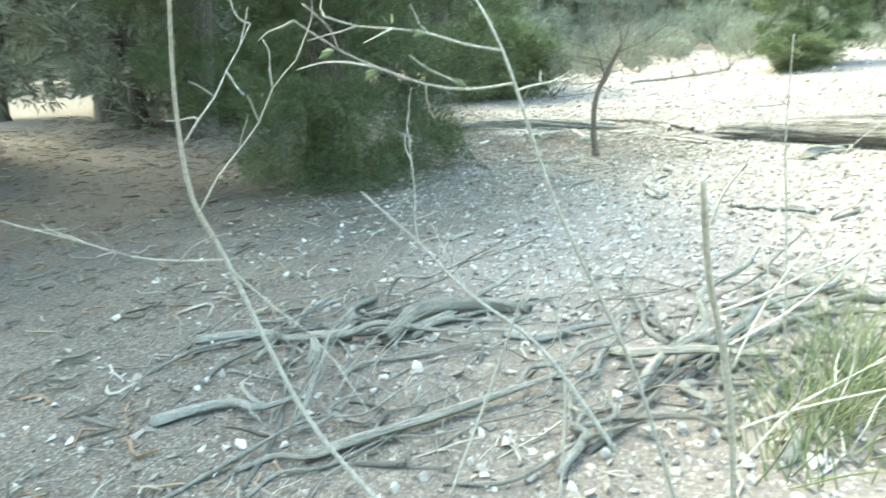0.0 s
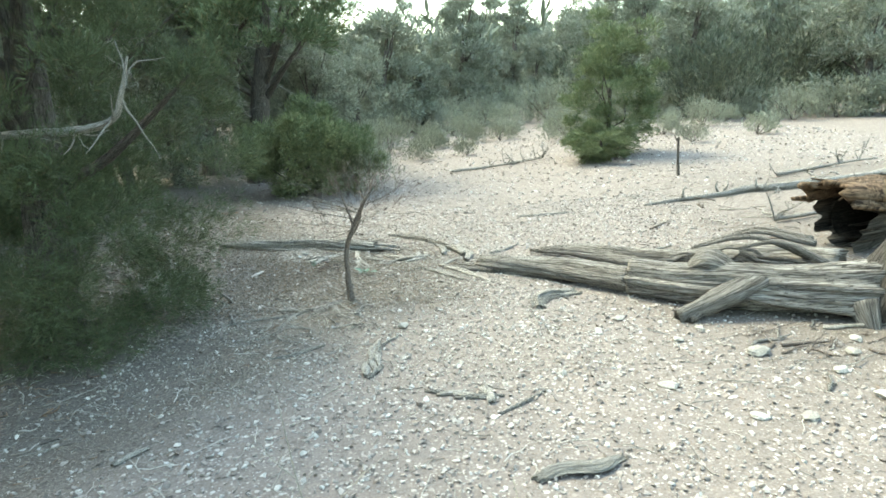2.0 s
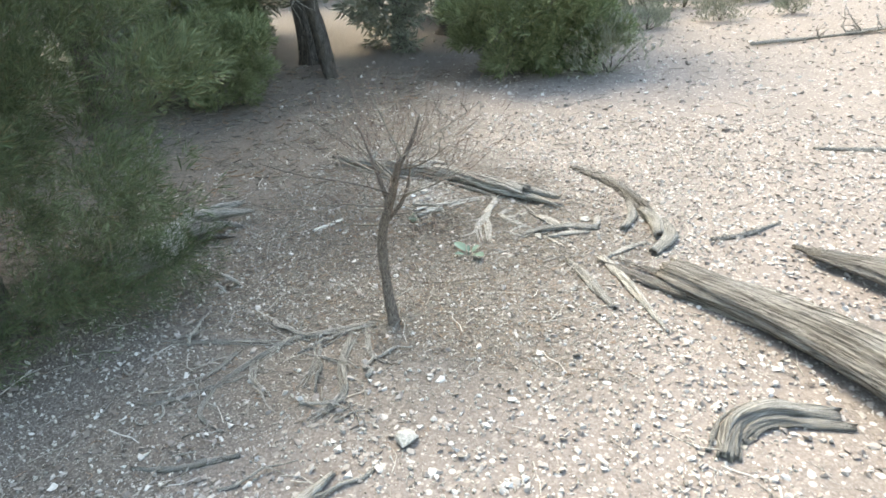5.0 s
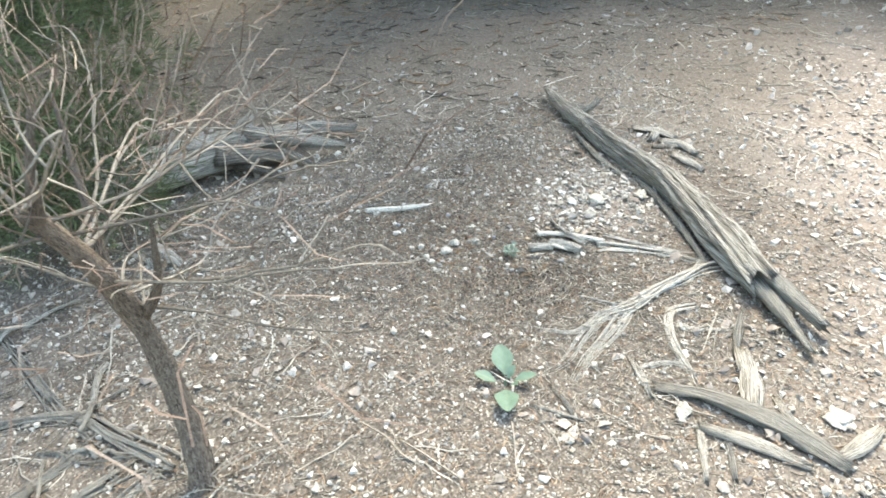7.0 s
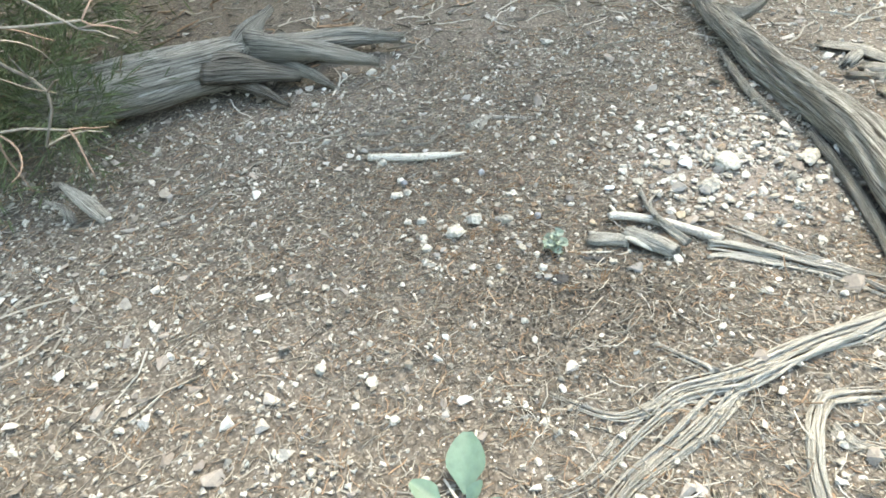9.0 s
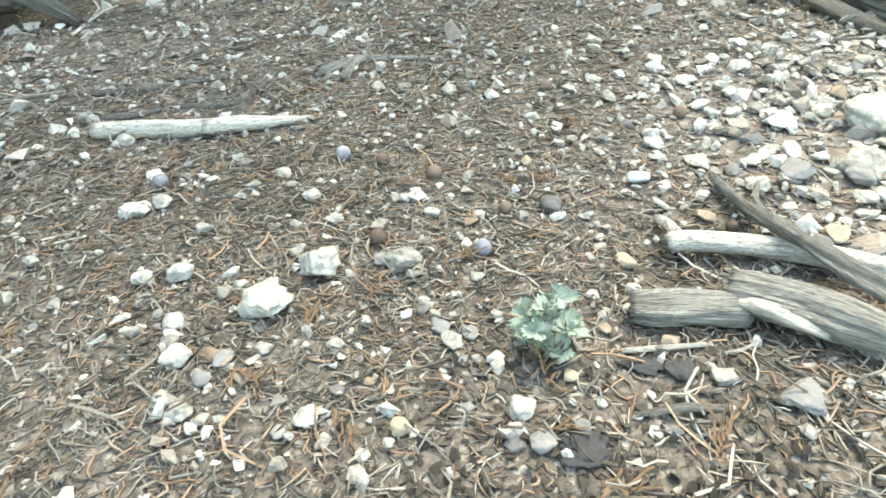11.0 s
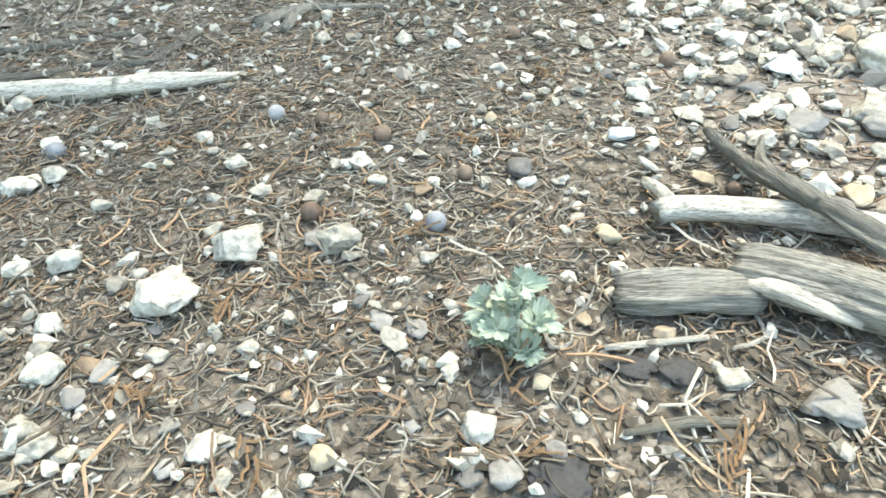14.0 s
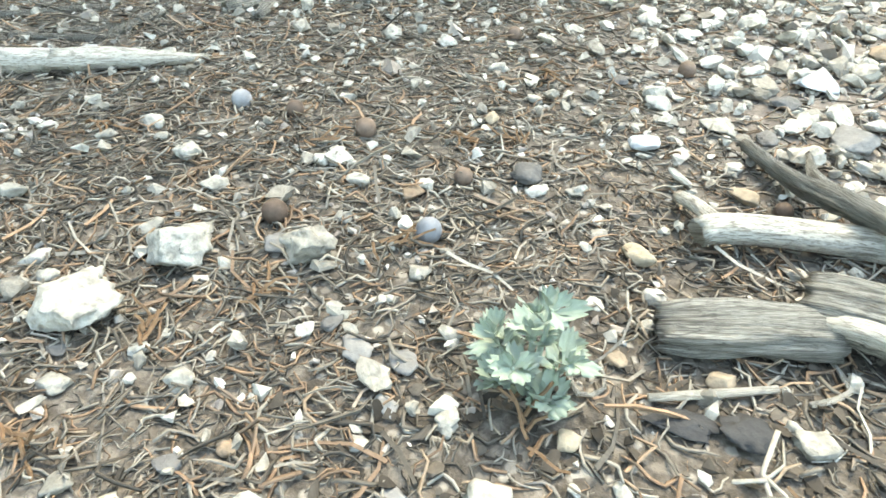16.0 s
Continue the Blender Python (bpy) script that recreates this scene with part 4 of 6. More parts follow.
def mid_log():
    t = thing("fallen_log", "slim grey fluted fallen log with a splintered end", "log")
    line = [(-1.4, 4.95, 0.05, 0.012), (-1.322, 4.914, 0.05, 0.022), (-1.2, 4.87, 0.045, 0.03), (-1.058, 4.819, 0.05, 0.036), (-0.657, 4.716, 0.05, 0.047), (-0.328, 4.65, 0.055, 0.055), (-0.087, 4.552, 0.055, 0.058), (0.158, 4.441, 0.055, 0.06), (0.27, 4.39, 0.05, 0.054)]
    part("trunk", limb_mesh("trunk", [tube(line, 84, 0.012, 0.42, 33, 1.2, 0.06)]), WOOD_GREY, t)
    for k, rows in enumerate(([(0.1, 4.45, 0.04, 0.04), (0.232, 4.404, 0.035, 0.036), (0.377, 4.334, 0.03, 0.026), (0.51, 4.26, 0.02, 0.01)], [(0.1, 4.48, 0.06, 0.04), (0.217, 4.438, 0.055, 0.038), (0.357, 4.394, 0.05, 0.032), (0.485, 4.358, 0.04, 0.022)])):
        part("prong", limb_mesh("prong", [tube(rows, 36, 0.012, 0.5, 35 + k, 1, 0.05, flat=0.8)]), WOOD_GREY, t, "split end of the log")
    for k, rows in enumerate(([(-0.45, 4.62, 0.02, 0.008), (-0.2, 4.52, 0.02, 0.014), (0.0, 4.42, 0.015, 0.012), (0.1, 4.36, 0.01, 0.006)], [(-0.95, 4.74, 0.02, 0.006), (-0.7, 4.64, 0.02, 0.012), (-0.5, 4.6, 0.015, 0.006)])):
        part("splinter", limb_mesh("splinter", [tube(rows, 12, 0.02, 0.5, 38 + k, 1, 0.02)]), WOOD_GREY, t)
    part("branch_stub", limb_mesh("branch_stub", [branch_stub((-1.1, 4.86, 0.07), (-1.02, 4.93, 0.11), 0.03, 0.014, 37)]), WOOD_GREY, t)
    return t


def stringy_root(label, lines, seed, group="weathered stringy roots", mat=None):
    """A bundle of weathered root strands, flat on the ground, fraying towards the ends."""
    t = thing("dead_root", label, "root", group)
    g = np.random.default_rng(seed)
    for line in lines:
        row = smooth_line([(x, y, 0.0, r) for x, y, r in line], 0.035)
        tan = np.gradient(row[:, :2], axis=0)
        tan /= np.linalg.norm(tan, axis=1)[:, None] + 1e-9
        side = np.stack([-tan[:, 1], tan[:, 0]], -1)
        n = len(row)
        if row[:, 3].max() > 0.024:
            body = [(x, y, gz(x, y) + r * 0.4, r * 0.95) for x, y, z, r in row]
            part("root_body", limb_mesh("root_body", [tube(body, 56, 0.01, 0.62, seed + 3, 2.0, 0.03, flat=0.75)]), mat or WOOD_PALE, t)
        count = 7 + int((480 if row[:, 3].max() < 0.024 else 120) * row[:, 3].max())
        for k in range(count):
            lo = int(g.integers(0, max(1, n // 3))) if k > 2 else 0
            hi = n - (int(g.integers(0, max(1, n // 3))) if k > 2 else 0)
            q = np.linspace(0, 1, n)
            off = g.uniform(-1.05, 1.05) * (1 + 0.7 * np.abs(2 * q - 1) ** 2) + np.cumsum(g.normal(0, 0.13, n))
            up = 0.15 + 0.9 * g.random() * np.clip(1 - (off / 1.6) ** 2, 0, 1)
            r = row[:, 3]
            xy = row[:, :2] + side * (off * r)[:, None]
            thick = np.clip(r * g.uniform(0.14, 0.32), 0.0014, 0.0065) * (1 - 0.45 * q)
            rows = [(xy[m, 0], xy[m, 1], gz(xy[m, 0], xy[m, 1]) + r[m] * up[m] + thick[m] * 0.3, thick[m]) for m in range(lo, hi)]
            if len(rows) > 2:
                part("strand", limb_mesh("strand", [tube(rows, 8, 0.03, 0.4, seed + k, 2.0, 0.004, flat=0.75)]), mat or WOOD_PALE, t)
    return t


big_log()
second_log()
hollow_stump().location = (0.5, 0.3, 0.035)
mid_log()
stringy_root("bleached stringy root sprawling beside the slim log",
             [[(0.14, 4.5, 0.016), (0.11, 4.4, 0.018), (0.095, 4.318, 0.018), (0.094, 4.139, 0.018), (0.104, 3.992, 0.017), (0.088, 3.901, 0.014), (0.12, 3.793, 0.011), (0.16, 3.698, 0.008), (0.164, 3.606, 0.005)],
              [(0.104, 3.992, 0.013), (0.158, 3.833, 0.011), (0.184, 3.747, 0.009), (0.225, 3.667, 0.006)],
              [(0.102, 4.008, 0.01), (0.157, 3.904, 0.009), (0.201, 3.747, 0.007), (0.234, 3.686, 0.005)],
              [(0.079, 3.983, 0.008), (-0.012, 3.933, 0.006), (-0.02, 3.92, 0.006)],
              [(0.088, 3.901, 0.009), (0.087, 3.802, 0.008), (0.04, 3.75, 0.006), (-0.005, 3.716, 0.004)]], 51, mat=WOOD_ROOT)
stringy_root("grey frayed root with a blunt end among gravel",
             [[(-0.2, 4.16, 0.016), (-0.164, 4.202, 0.016), (-0.035, 4.313, 0.012), (0.075, 4.373, 0.01)],
              [(-0.24, 4.229, 0.009), (-0.119, 4.286, 0.009), (-0.01, 4.359, 0.008), (0.046, 4.44, 0.007)],
              [(0.108, 4.254, 0.01), (0.07, 4.36, 0.009), (0.036, 4.47, 0.008)]], 53, mat=WOOD_ROOT)
stringy_root("pale looping stringy root on dark litter",
             [[(0.209, 4.18, 0.01), (0.187, 4.096, 0.013), (0.238, 4.031, 0.013), (0.301, 3.984, 0.012), (0.376, 3.95, 0.009), (0.425, 3.919, 0.006)],
              [(0.224, 4.075, 0.009), (0.263, 4.079, 0.009), (0.303, 4.125, 0.008), (0.346, 4.194, 0.007)],
              [(0.303, 3.829, 0.007), (0.316, 3.902, 0.007), (0.362, 3.951, 0.007), (0.4, 3.939, 0.006)]], 55, mat=WOOD_ROOT)
stringy_root("tangle of grey dry roots by the dead shrub",
             [[(-0.08, 2.7, 0.02), (-0.25, 2.6, 0.02), (-0.42, 2.5, 0.016), (-0.5, 2.3, 0.014), (-0.55, 2.1, 0.01)],
              [(-0.15, 2.62, 0.015), (-0.1, 2.4, 0.016), (0.0, 2.2, 0.016), (-0.05, 2.02, 0.012)],
              [(-0.4, 2.5, 0.012), (-0.7, 2.42, 0.012), (-1.05, 2.34, 0.008)],
              [(-0.49, 2.32, 0.012), (-0.42, 2.2, 0.012), (-0.3, 2.12, 0.008)],
              [(-0.55, 2.1, 0.01), (-0.5, 1.95, 0.01), (-0.35, 1.88, 0.007)],
              [(-0.6, 2.38, 0.012), (-0.62, 2.2, 0.01), (-0.75, 2.05, 0.006)],
              [(-0.1, 2.66, 0.012), (-0.02, 2.5, 0.012), (0.12, 2.42, 0.008)], [(-0.3, 2.56, 0.01), (-0.22, 2.36, 0.012), (-0.2, 2.2, 0.008)], [(-0.55, 2.12, 0.012), (-0.7, 1.98, 0.01), (-0.85, 1.95, 0.006)]], 57)


def left_log():
    t = thing("old_log", "gnarled grey old log lying half under juniper boughs", "log")
    part("trunk", limb_mesh("trunk", [tube([(-1.62, 2.75, 0.1, 0.09), (-1.55, 2.98, 0.115, 0.095), (-1.57, 3.2, 0.115, 0.088), (-1.64, 3.38, 0.09, 0.08), (-1.66, 3.55, 0.075, 0.06), (-1.66, 3.75, 0.06, 0.04), (-1.6, 3.88, 0.05, 0.02)], 60, 0.015, 0.42, 61, 1.4, 0.06)]), WOOD_GREY, t)
    for i, (a, c, r0, r1) in enumerate((((-1.62, 3.42, 0.12), (-1.43, 3.78, 0.05), 0.045, 0.012), ((-1.6, 3.3, 0.04), (-1.36, 3.46, 0.012), 0.03, 0.008), ((-1.6, 3.36, 0.13), (-1.72, 3.5, 0.2), 0.04, 0.015),
                                        ((-1.53, 3.25, 0.1), (-1.5, 3.52, 0.04), 0.05, 0.02), ((-1.58, 3.5, 0.06), (-1.42, 3.62, 0.01), 0.026, 0.008))):
        part("branch_stub", limb_mesh("branch_stub", [tube([(*a, r0), ((a[0] + c[0]) / 2 + 0.015, (a[1] + c[1]) / 2, (a[2] + c[2]) / 2 + 0.015, (r0 + r1) * 0.6), (*c, r1)], 22, 0.012, 0.8, 62 + i, 3.0, 0.02)]), WOOD_TRUNK if i % 2 else WOOD_GREY, t)


left_log()
_t = thing("wood_stub", "small upright splintered stub of weathered wood", "wood")
part("tall_prong", limb_mesh("tall_prong", [tube([(-0.97, 2.93, 0.0, 0.02), (-0.99, 2.9, 0.05, 0.022), (-1.02, 2.86, 0.1, 0.008)], 14, 0.01, 0.5, 65, 1, 0.01, flat=0.5)]), WOOD_PALE, _t)
part("short_prong", limb_mesh("short_prong", [tube([(-1.0, 2.84, 0.0, 0.014), (-1.02, 2.83, 0.04, 0.012), (-1.03, 2.8, 0.06, 0.006)], 12, 0.01, 0.5, 66, 1, 0.01, flat=0.6)]), WOOD_PALE, _t)


def loose(name, label, rows, mat, sides=10, flute=0.4, seed=0, ragged=0.015, flat=0.8, group="", category="wood", lift=0.6):
    """A loose stick or slab of wood laid on the ground."""
    me = limb_mesh(name, [tube(on_ground(rows, lift), sides, 0.025, flute, seed, 1.0, ragged, flat=flat)])
    return tagged(part(name, me, mat), label, category, group)


stringy_root("curved bundle of split weathered wood on gravel", [[(1.39, 2.2, 0.03), (1.43, 2.36, 0.042), (1.56, 2.46, 0.045), (1.76, 2.48, 0.03)], [(1.44, 2.3, 0.02), (1.55, 2.4, 0.025), (1.8, 2.43, 0.015)]], 71, "split weathered wood", WOOD_GREY)
for i, rows in enumerate(([(0.69, 3.5, 0.02), (0.82, 3.3, 0.026), (0.96, 3.07, 0.014)], [(0.86, 3.58, 0.02), (1.02, 3.28, 0.026), (1.2, 2.92, 0.012)], [(0.88, 3.6, 0.014), (0.98, 3.72, 0.018), (1.06, 3.8, 0.012)],
                          [(0.377, 3.827, 0.014), (0.486, 3.902, 0.026), (0.601, 3.941, 0.03), (0.691, 3.962, 0.03), (0.79, 3.975, 0.018)], [(0.536, 3.812, 0.014), (0.63, 3.861, 0.02), (0.735, 3.907, 0.012)],
                          [(0.422, 4.112, 0.02), (0.5, 4.041, 0.028), (0.566, 3.957, 0.022)], [(0.303, 4.267, 0.01), (0.351, 4.183, 0.015), (0.398, 4.112, 0.012)], [(0.586, 4.037, 0.01), (0.636, 4.008, 0.013), (0.686, 3.987, 0.008)],
                          [(0.52, 3.809, 0.008), (0.58, 3.755, 0.01), (0.634, 3.701, 0.006)], [(0.592, 3.825, 0.007), (0.63, 3.79, 0.009), (0.666, 3.755, 0.006)], [(0.768, 3.975, 0.012), (0.777, 4.063, 0.02), (0.774, 4.134, 0.012)],
                          [(0.261, 3.848, 0.006), (0.32, 3.82, 0.01), (0.385, 3.789, 0.006)], [(0.225, 3.601, 0.005), (0.28, 3.592, 0.007), (0.332, 3.58, 0.005)], [(0.248, 3.527, 0.004), (0.3, 3.556, 0.009), (0.341, 3.581, 0.005)],
                          [(-0.702, 4.966, 0.016), (-0.73, 5.02, 0.022), (-0.76, 5.084, 0.014)], [(-0.628, 4.925, 0.014), (-0.6, 4.965, 0.017), (-0.576, 5.007, 0.014)], [(-0.531, 4.917, 0.016), (-0.45, 4.915, 0.024), (-0.372, 4.908, 0.012)])):
    loose("wood_slab", "pale split slab of weathered wood", rows, WOOD_PALE if i % 3 else WOOD_GREY, 28, 0.6, 80 + i, 0.03, flat=0.55, group="split wood slabs")
stringy_root("dark curved bundle of rotten split wood on gravel", [[(0.5, 5.02, 0.02), (0.72, 4.83, 0.035), (0.95, 4.5, 0.035), (1.1, 4.2, 0.02)], [(0.62, 4.93, 0.02), (0.84, 4.66, 0.025), (1.0, 4.3, 0.018)]], 91, "split weathered wood", WOOD_TRUNK)
for i, rows in enumerate(([(1.02, 4.25, 0.03), (1.1, 4.08, 0.05), (1.14, 3.9, 0.03)], [(1.16, 4.1, 0.03), (1.2, 3.9, 0.04), (1.12, 3.68, 0.03)], [(0.94, 4.35, 0.02), (0.98, 4.15, 0.03), (0.94, 3.98, 0.02)])):
    loose("bark_chunk", "crumbling grey chunk of dead bark", rows, WOOD_GREY, 14, 0.6, 95 + i, 0.03, group="crumbling bark chunks")
for i, rows in enumerate(([(1.42, 3.92, 0.015), (1.6, 4.02, 0.018), (1.78, 4.2, 0.01)], [(2.2, 5.7, 0.012), (2.55, 5.69, 0.02), (2.9, 5.72, 0.01)],
                          [(1.0, 0.84, 0.012), (0.86, 0.74, 0.014), (0.7, 0.64, 0.01)], [(-0.22, 1.79, 0.01), (-0.4, 1.68, 0.012), (-0.55, 1.65, 0.006)])):
    loose("stick", "thin grey stick lying on the ground", rows, WOOD_GREY, 8, 0.3, 110 + i, flat=1, group="loose sticks")
_g = np.random.default_rng(77)
for i in range(13):
    q = i / 13
    x, y = (0.08 + 0.12 * q + _g.normal(0, 0.03), 1.3 + 0.68 * q) if i < 9 else (0.42 + 0.07 * (i - 9), 0.95 - 0.035 * (i - 9))
    a, ln = _g.normal(1.3, 0.35) if i < 9 else _g.normal(-0.4, 0.3), _g.uniform(0.07, 0.14)
    loose("wood_chunk", "layered grey chunk of weathered wood in gravel", [(x - math.cos(a) * ln, y - math.sin(a) * ln, 0.012), (x, y, 0.024), (x + math.cos(a) * ln, y + math.sin(a) * ln, 0.014)], WOOD_PALE if i % 3 else WOOD_GREY, 14, 0.6, 300 + i, flat=0.5, group="layered wood chunks")
for i, rows in enumerate(([(-0.84, 5.0, 0.02), (-0.74, 5.05, 0.03), (-0.64, 5.06, 0.02)], [(-0.66, 4.98, 0.02), (-0.58, 5.02, 0.028), (-0.48, 5.0, 0.02)], [(0.67, 0.95, 0.02), (0.69, 0.86, 0.03), (0.68, 0.76, 0.02)])):
    loose("wood_slab", "flat weathered slab of wood sunk in gravel", rows, WOOD_PALE, 14, 0.5, 120 + i, flat=0.35, group="split wood slabs")

# thin fallen limb across the clearing
def far_limb():
    t = thing("fallen_limb", "long thin grey fallen limb with stubs across the clearing", "log")
    line = [(3.9, 5.6, 0.015), (4.5, 5.65, 0.035), (5.0, 5.62, 0.04), (5.4, 5.72, 0.05), (5.9, 5.6, 0.05), (6.8, 5.5, 0.06), (7.6, 5.6, 0.06)]
    part("trunk", limb_mesh("trunk", [tube(on_ground(line, 0.9), 14, 0.06, 0.35, 131, 0.5, 0.04)]), WOOD_GREY, t)
    for x, y in ((4.95, 5.68), (5.05, 5.7), (4.4, 5.6), (5.5, 5.64)):
        part("branch_stub", limb_mesh("branch_stub", [branch_stub((x, y, gz(x, y) + 0.06), (x + rng.normal(0, 0.04), y + 0.02, gz(x, y) + 0.2), 0.022, 0.008, int(x * 100), 8)]), WOOD_GREY, t)


far_limb()


def dead_stem(x, y, h):
    t = thing("dead_sapling", "thin dark dead sapling standing in the clearing", "sapling")
    z = gz(x, y)
    part("stem", limb_mesh("stem", [tube([(x, y, z - 0.03, 0.028), (x - 0.02, y, z + h * 0.5, 0.024), (x - 0.03, y, z + h, 0.018)], 8, 0.05, 0.4, 141)]), WOOD_DARK, t)
    part("twig", limb_mesh("twig", [tube([(x - 0.03, y, z + h * 0.85, 0.012), (x - 0.1, y, z + h * 1.05, 0.006)], 6, 0.05)]), WOOD_DARK, t)


dead_stem(5.42, 7.6, 0.62)


def twiggy_branch(label, x, y, length, turn, seed, height=0.35, group="fallen twiggy branches"):
    t = thing("fallen_branch", label, "branch", group)
    g = np.random.default_rng(seed)
    d = np.array([math.cos(radians(turn)), math.sin(radians(turn)), 0])
    p0 = np.array([x, y, gz(x, y) + 0.04])
    rows = [(*(p0 + d * length * k / 5 + np.array([0, 0, 0.0])), 0.03 * (1 - 0.12 * k)) for k in range(6)]
    rows = [(a, b, gz(a, b) + 0.04, r) for a, b, c, r in rows]
    part("limb", limb_mesh("limb", [tube(rows, 8, 0.06, 0.3, seed)]), WOOD_GREY, t)
    for k in range(9):
        s = rows[g.integers(0, 6)]
        w = wander(s[:3], d * g.uniform(-0.2, 0.8) + np.array([g.normal(0, 0.5), g.normal(0, 0.5), g.uniform(0.4, 1)]), g.uniform(0.5, 1) * height, 0.012, 0.003, 4, 0.4, 0, g)
        part("twig", limb_mesh("twig", [tube(w, 5, 0.05)] + [tube(wander(w[2][:3], g.normal(0, 1, 3) + np.array([0, 0, 0.6]), height * 0.3, 0.005, 0.002, 3, 0.3, 0, g), 4, 0.06) for _ in range(2)]), WOOD_GREY, t)
    return t


twiggy_branch("fallen grey branch with upright twigs in the clearing", 2.1, 10.0, 2.2, 22, 151)
twiggy_branch("fallen grey branch with upright twigs in the clearing", 3.3, 10.6, 0.9, 15, 152, 0.5)
for k, (x, y, ln, tr) in enumerate(((9.0, 16.5, 2.4, 20), (10.2, 16.9, 2.2, 170), (9.4, 17.4, 2.0, 40), (6.4, 6.5, 2.0, 10), (4.6, 4.0, 1.6, 5))):
    twiggy_branch("grey heap of dead brushwood on the slope", x, y, ln, tr, 160 + k, 0.5)


# ---- dead shrub and dead tree ----
SHRUB_TWIG = mat_island("dull_grey_brown_twigs", [(0, (0.09, 0.08, 0.069)), (0.5, (0.16, 0.146, 0.127)), (1, (0.25, 0.233, 0.206))], 0.9, 0.15, 160, 0.4, lump=0.001, obj=True)


def dead_shrub():
    t = thing("dead_shrub", "leafless dark-stemmed shrub with pale bristling twigs", "shrub")
    g = np.random.default_rng(17)
    stem = [(0.0, 2.74, -0.03, 0.03), (-0.02, 2.75, 0.2, 0.024), (-0.01, 2.74, 0.45, 0.022), (0.07, 2.7, 0.66, 0.02), (0.15, 2.64, 0.84, 0.014)]
    part("stem", limb_mesh("stem", [tube(stem, 12, 0.02, 0.4, 171)]), STEM, t, "brown-grey bark stem")
    for s, m, e in (((0.05, 2.71, 0.6), (0.0, 2.72, 0.76), (-0.06, 2.73, 0.93)), ((0.13, 2.65, 0.8), (0.19, 2.67, 0.9), (0.22, 2.7, 1.0)), ((0.0, 2.74, 0.5), (0.09, 2.78, 0.62), (0.13, 2.8, 0.78))):
        part("fork", limb_mesh("fork", [tube([(*s, 0.012), (*m, 0.008), (*e, 0.003)], 9, 0.02, 0.3, 172)]), STEM, t)
    heads = [((0.07, 2.7, 0.66), (-0.9, -0.2, 0.35), 0.55), ((0.1, 2.68, 0.74), (-0.8, 0.5, 0.3), 0.5), ((0.15, 2.64, 0.84), (0.7, 0.3, 0.45), 0.38),
             ((0.12, 2.66, 0.78), (0.7, -0.4, 0.2), 0.4), ((0.15, 2.64, 0.84), (-0.1, -0.3, 0.8), 0.3), ((0.04, 2.71, 0.6), (-0.6, -0.6, 0.15), 0.5),
             ((0.1, 2.68, 0.76), (0.25, 0.9, 0.12), 0.45), ((0.12, 2.66, 0.8), (0.0, 0.9, 0.1), 0.42), ((0.05, 2.7, 0.62), (0.45, 0.8, -0.02), 0.42), 
             ((0.0, 2.74, 0.5), (-0.8, 0.1, -0.05), 0.5), ((0.06, 2.7, 0.64), (0.6, 0.6, 0.1), 0.45), ((0.02, 2.73, 0.55), (0.5, 0.7, -0.1), 0.4)]
    for s, d, ln in heads:
        w = wander(s, d, ln, 0.0034, 0.0015, 6, 0.16, 0.0, g)
        br = part("branch", limb_mesh("branch", [tube(w, 6, 0.04)]), SHRUB_TWIG, t, "bleached bare branch")
        for k in range(1, 7):
            q = wander(w[k][:3], np.array(d) * 0.6 + g.normal(0, 0.6, 3), ln * g.uniform(0.15, 0.4), 0.002, 0.0009, 4, 0.35, 0, g)
            part("twig", limb_mesh("twig", [tube(q, 4, 0.05)]), SHRUB_TWIG, br)
    for k, pts in enumerate(([(-0.237, 2.843, 0.755), (-0.242, 3.014, 0.734), (-0.221, 3.141, 0.689), (-0.203, 3.243, 0.679)], [(-0.252, 3.055, 0.772), (-0.215, 3.125, 0.667), (-0.188, 3.178, 0.615), (-0.167, 3.154, 0.56)], [(-0.136, 2.889, 0.496), (-0.17, 2.94, 0.555), (-0.198, 3.017, 0.612), (-0.214, 3.077, 0.657)],
                             [(-0.149, 2.766, 0.56), (-0.175, 2.934, 0.566), (-0.182, 3.106, 0.584), (-0.169, 3.184, 0.572)], [(-0.246, 2.854, 0.783), (-0.242, 2.938, 0.744), (-0.228, 3.008, 0.691), (-0.219, 3.118, 0.678)], [(-0.26, 3.039, 0.802), (-0.246, 3.096, 0.757), (-0.237, 3.149, 0.742), (-0.201, 3.236, 0.672)])):
        root = (0.03, 2.72, 0.58) if pts[0][2] < 0.6 else (0.09, 2.69, 0.72)
        row = [(*root, 0.0034)] + [(*p, 0.0027 - 0.0004 * m) for m, p in enumerate(pts)]
        br = part("branch", limb_mesh("branch", [tube(row, 7, 0.02, 0.2, 173 + k)]), SHRUB_TWIG, t, "bleached bare branch")
        for m in range(1, 5):
            for _ in range(2):
                q = wander(row[m][:3], np.array((0.0, 0.6, -0.15)) + g.normal(0, 0.5, 3), g.uniform(0.04, 0.12), 0.0016, 0.0007, 4, 0.3, 0, g)
                part("twig", limb_mesh("twig", [tube(q, 4, 0.02)]), SHRUB_TWIG if k % 3 else RED_TWIG, br)
    fine = []
    for k in range(420):
        q = np.array([0.12, 2.66, 0.86]) + g.normal(0, 1, 3) * np.array([0.2, 0.2, 0.1])
        d = q - np.array([0.08, 2.68, 0.6]) + g.normal(0, 0.15, 3)
        d /= np.linalg.norm(d)
        e = q + d * g.uniform(0.06, 0.16)
        m = (q + e) / 2 + g.normal(0, 0.012, 3)
        fine.append(tri_tube([(*q, 0.0011), (*m, 0.001), (*e, 0.0006)]))
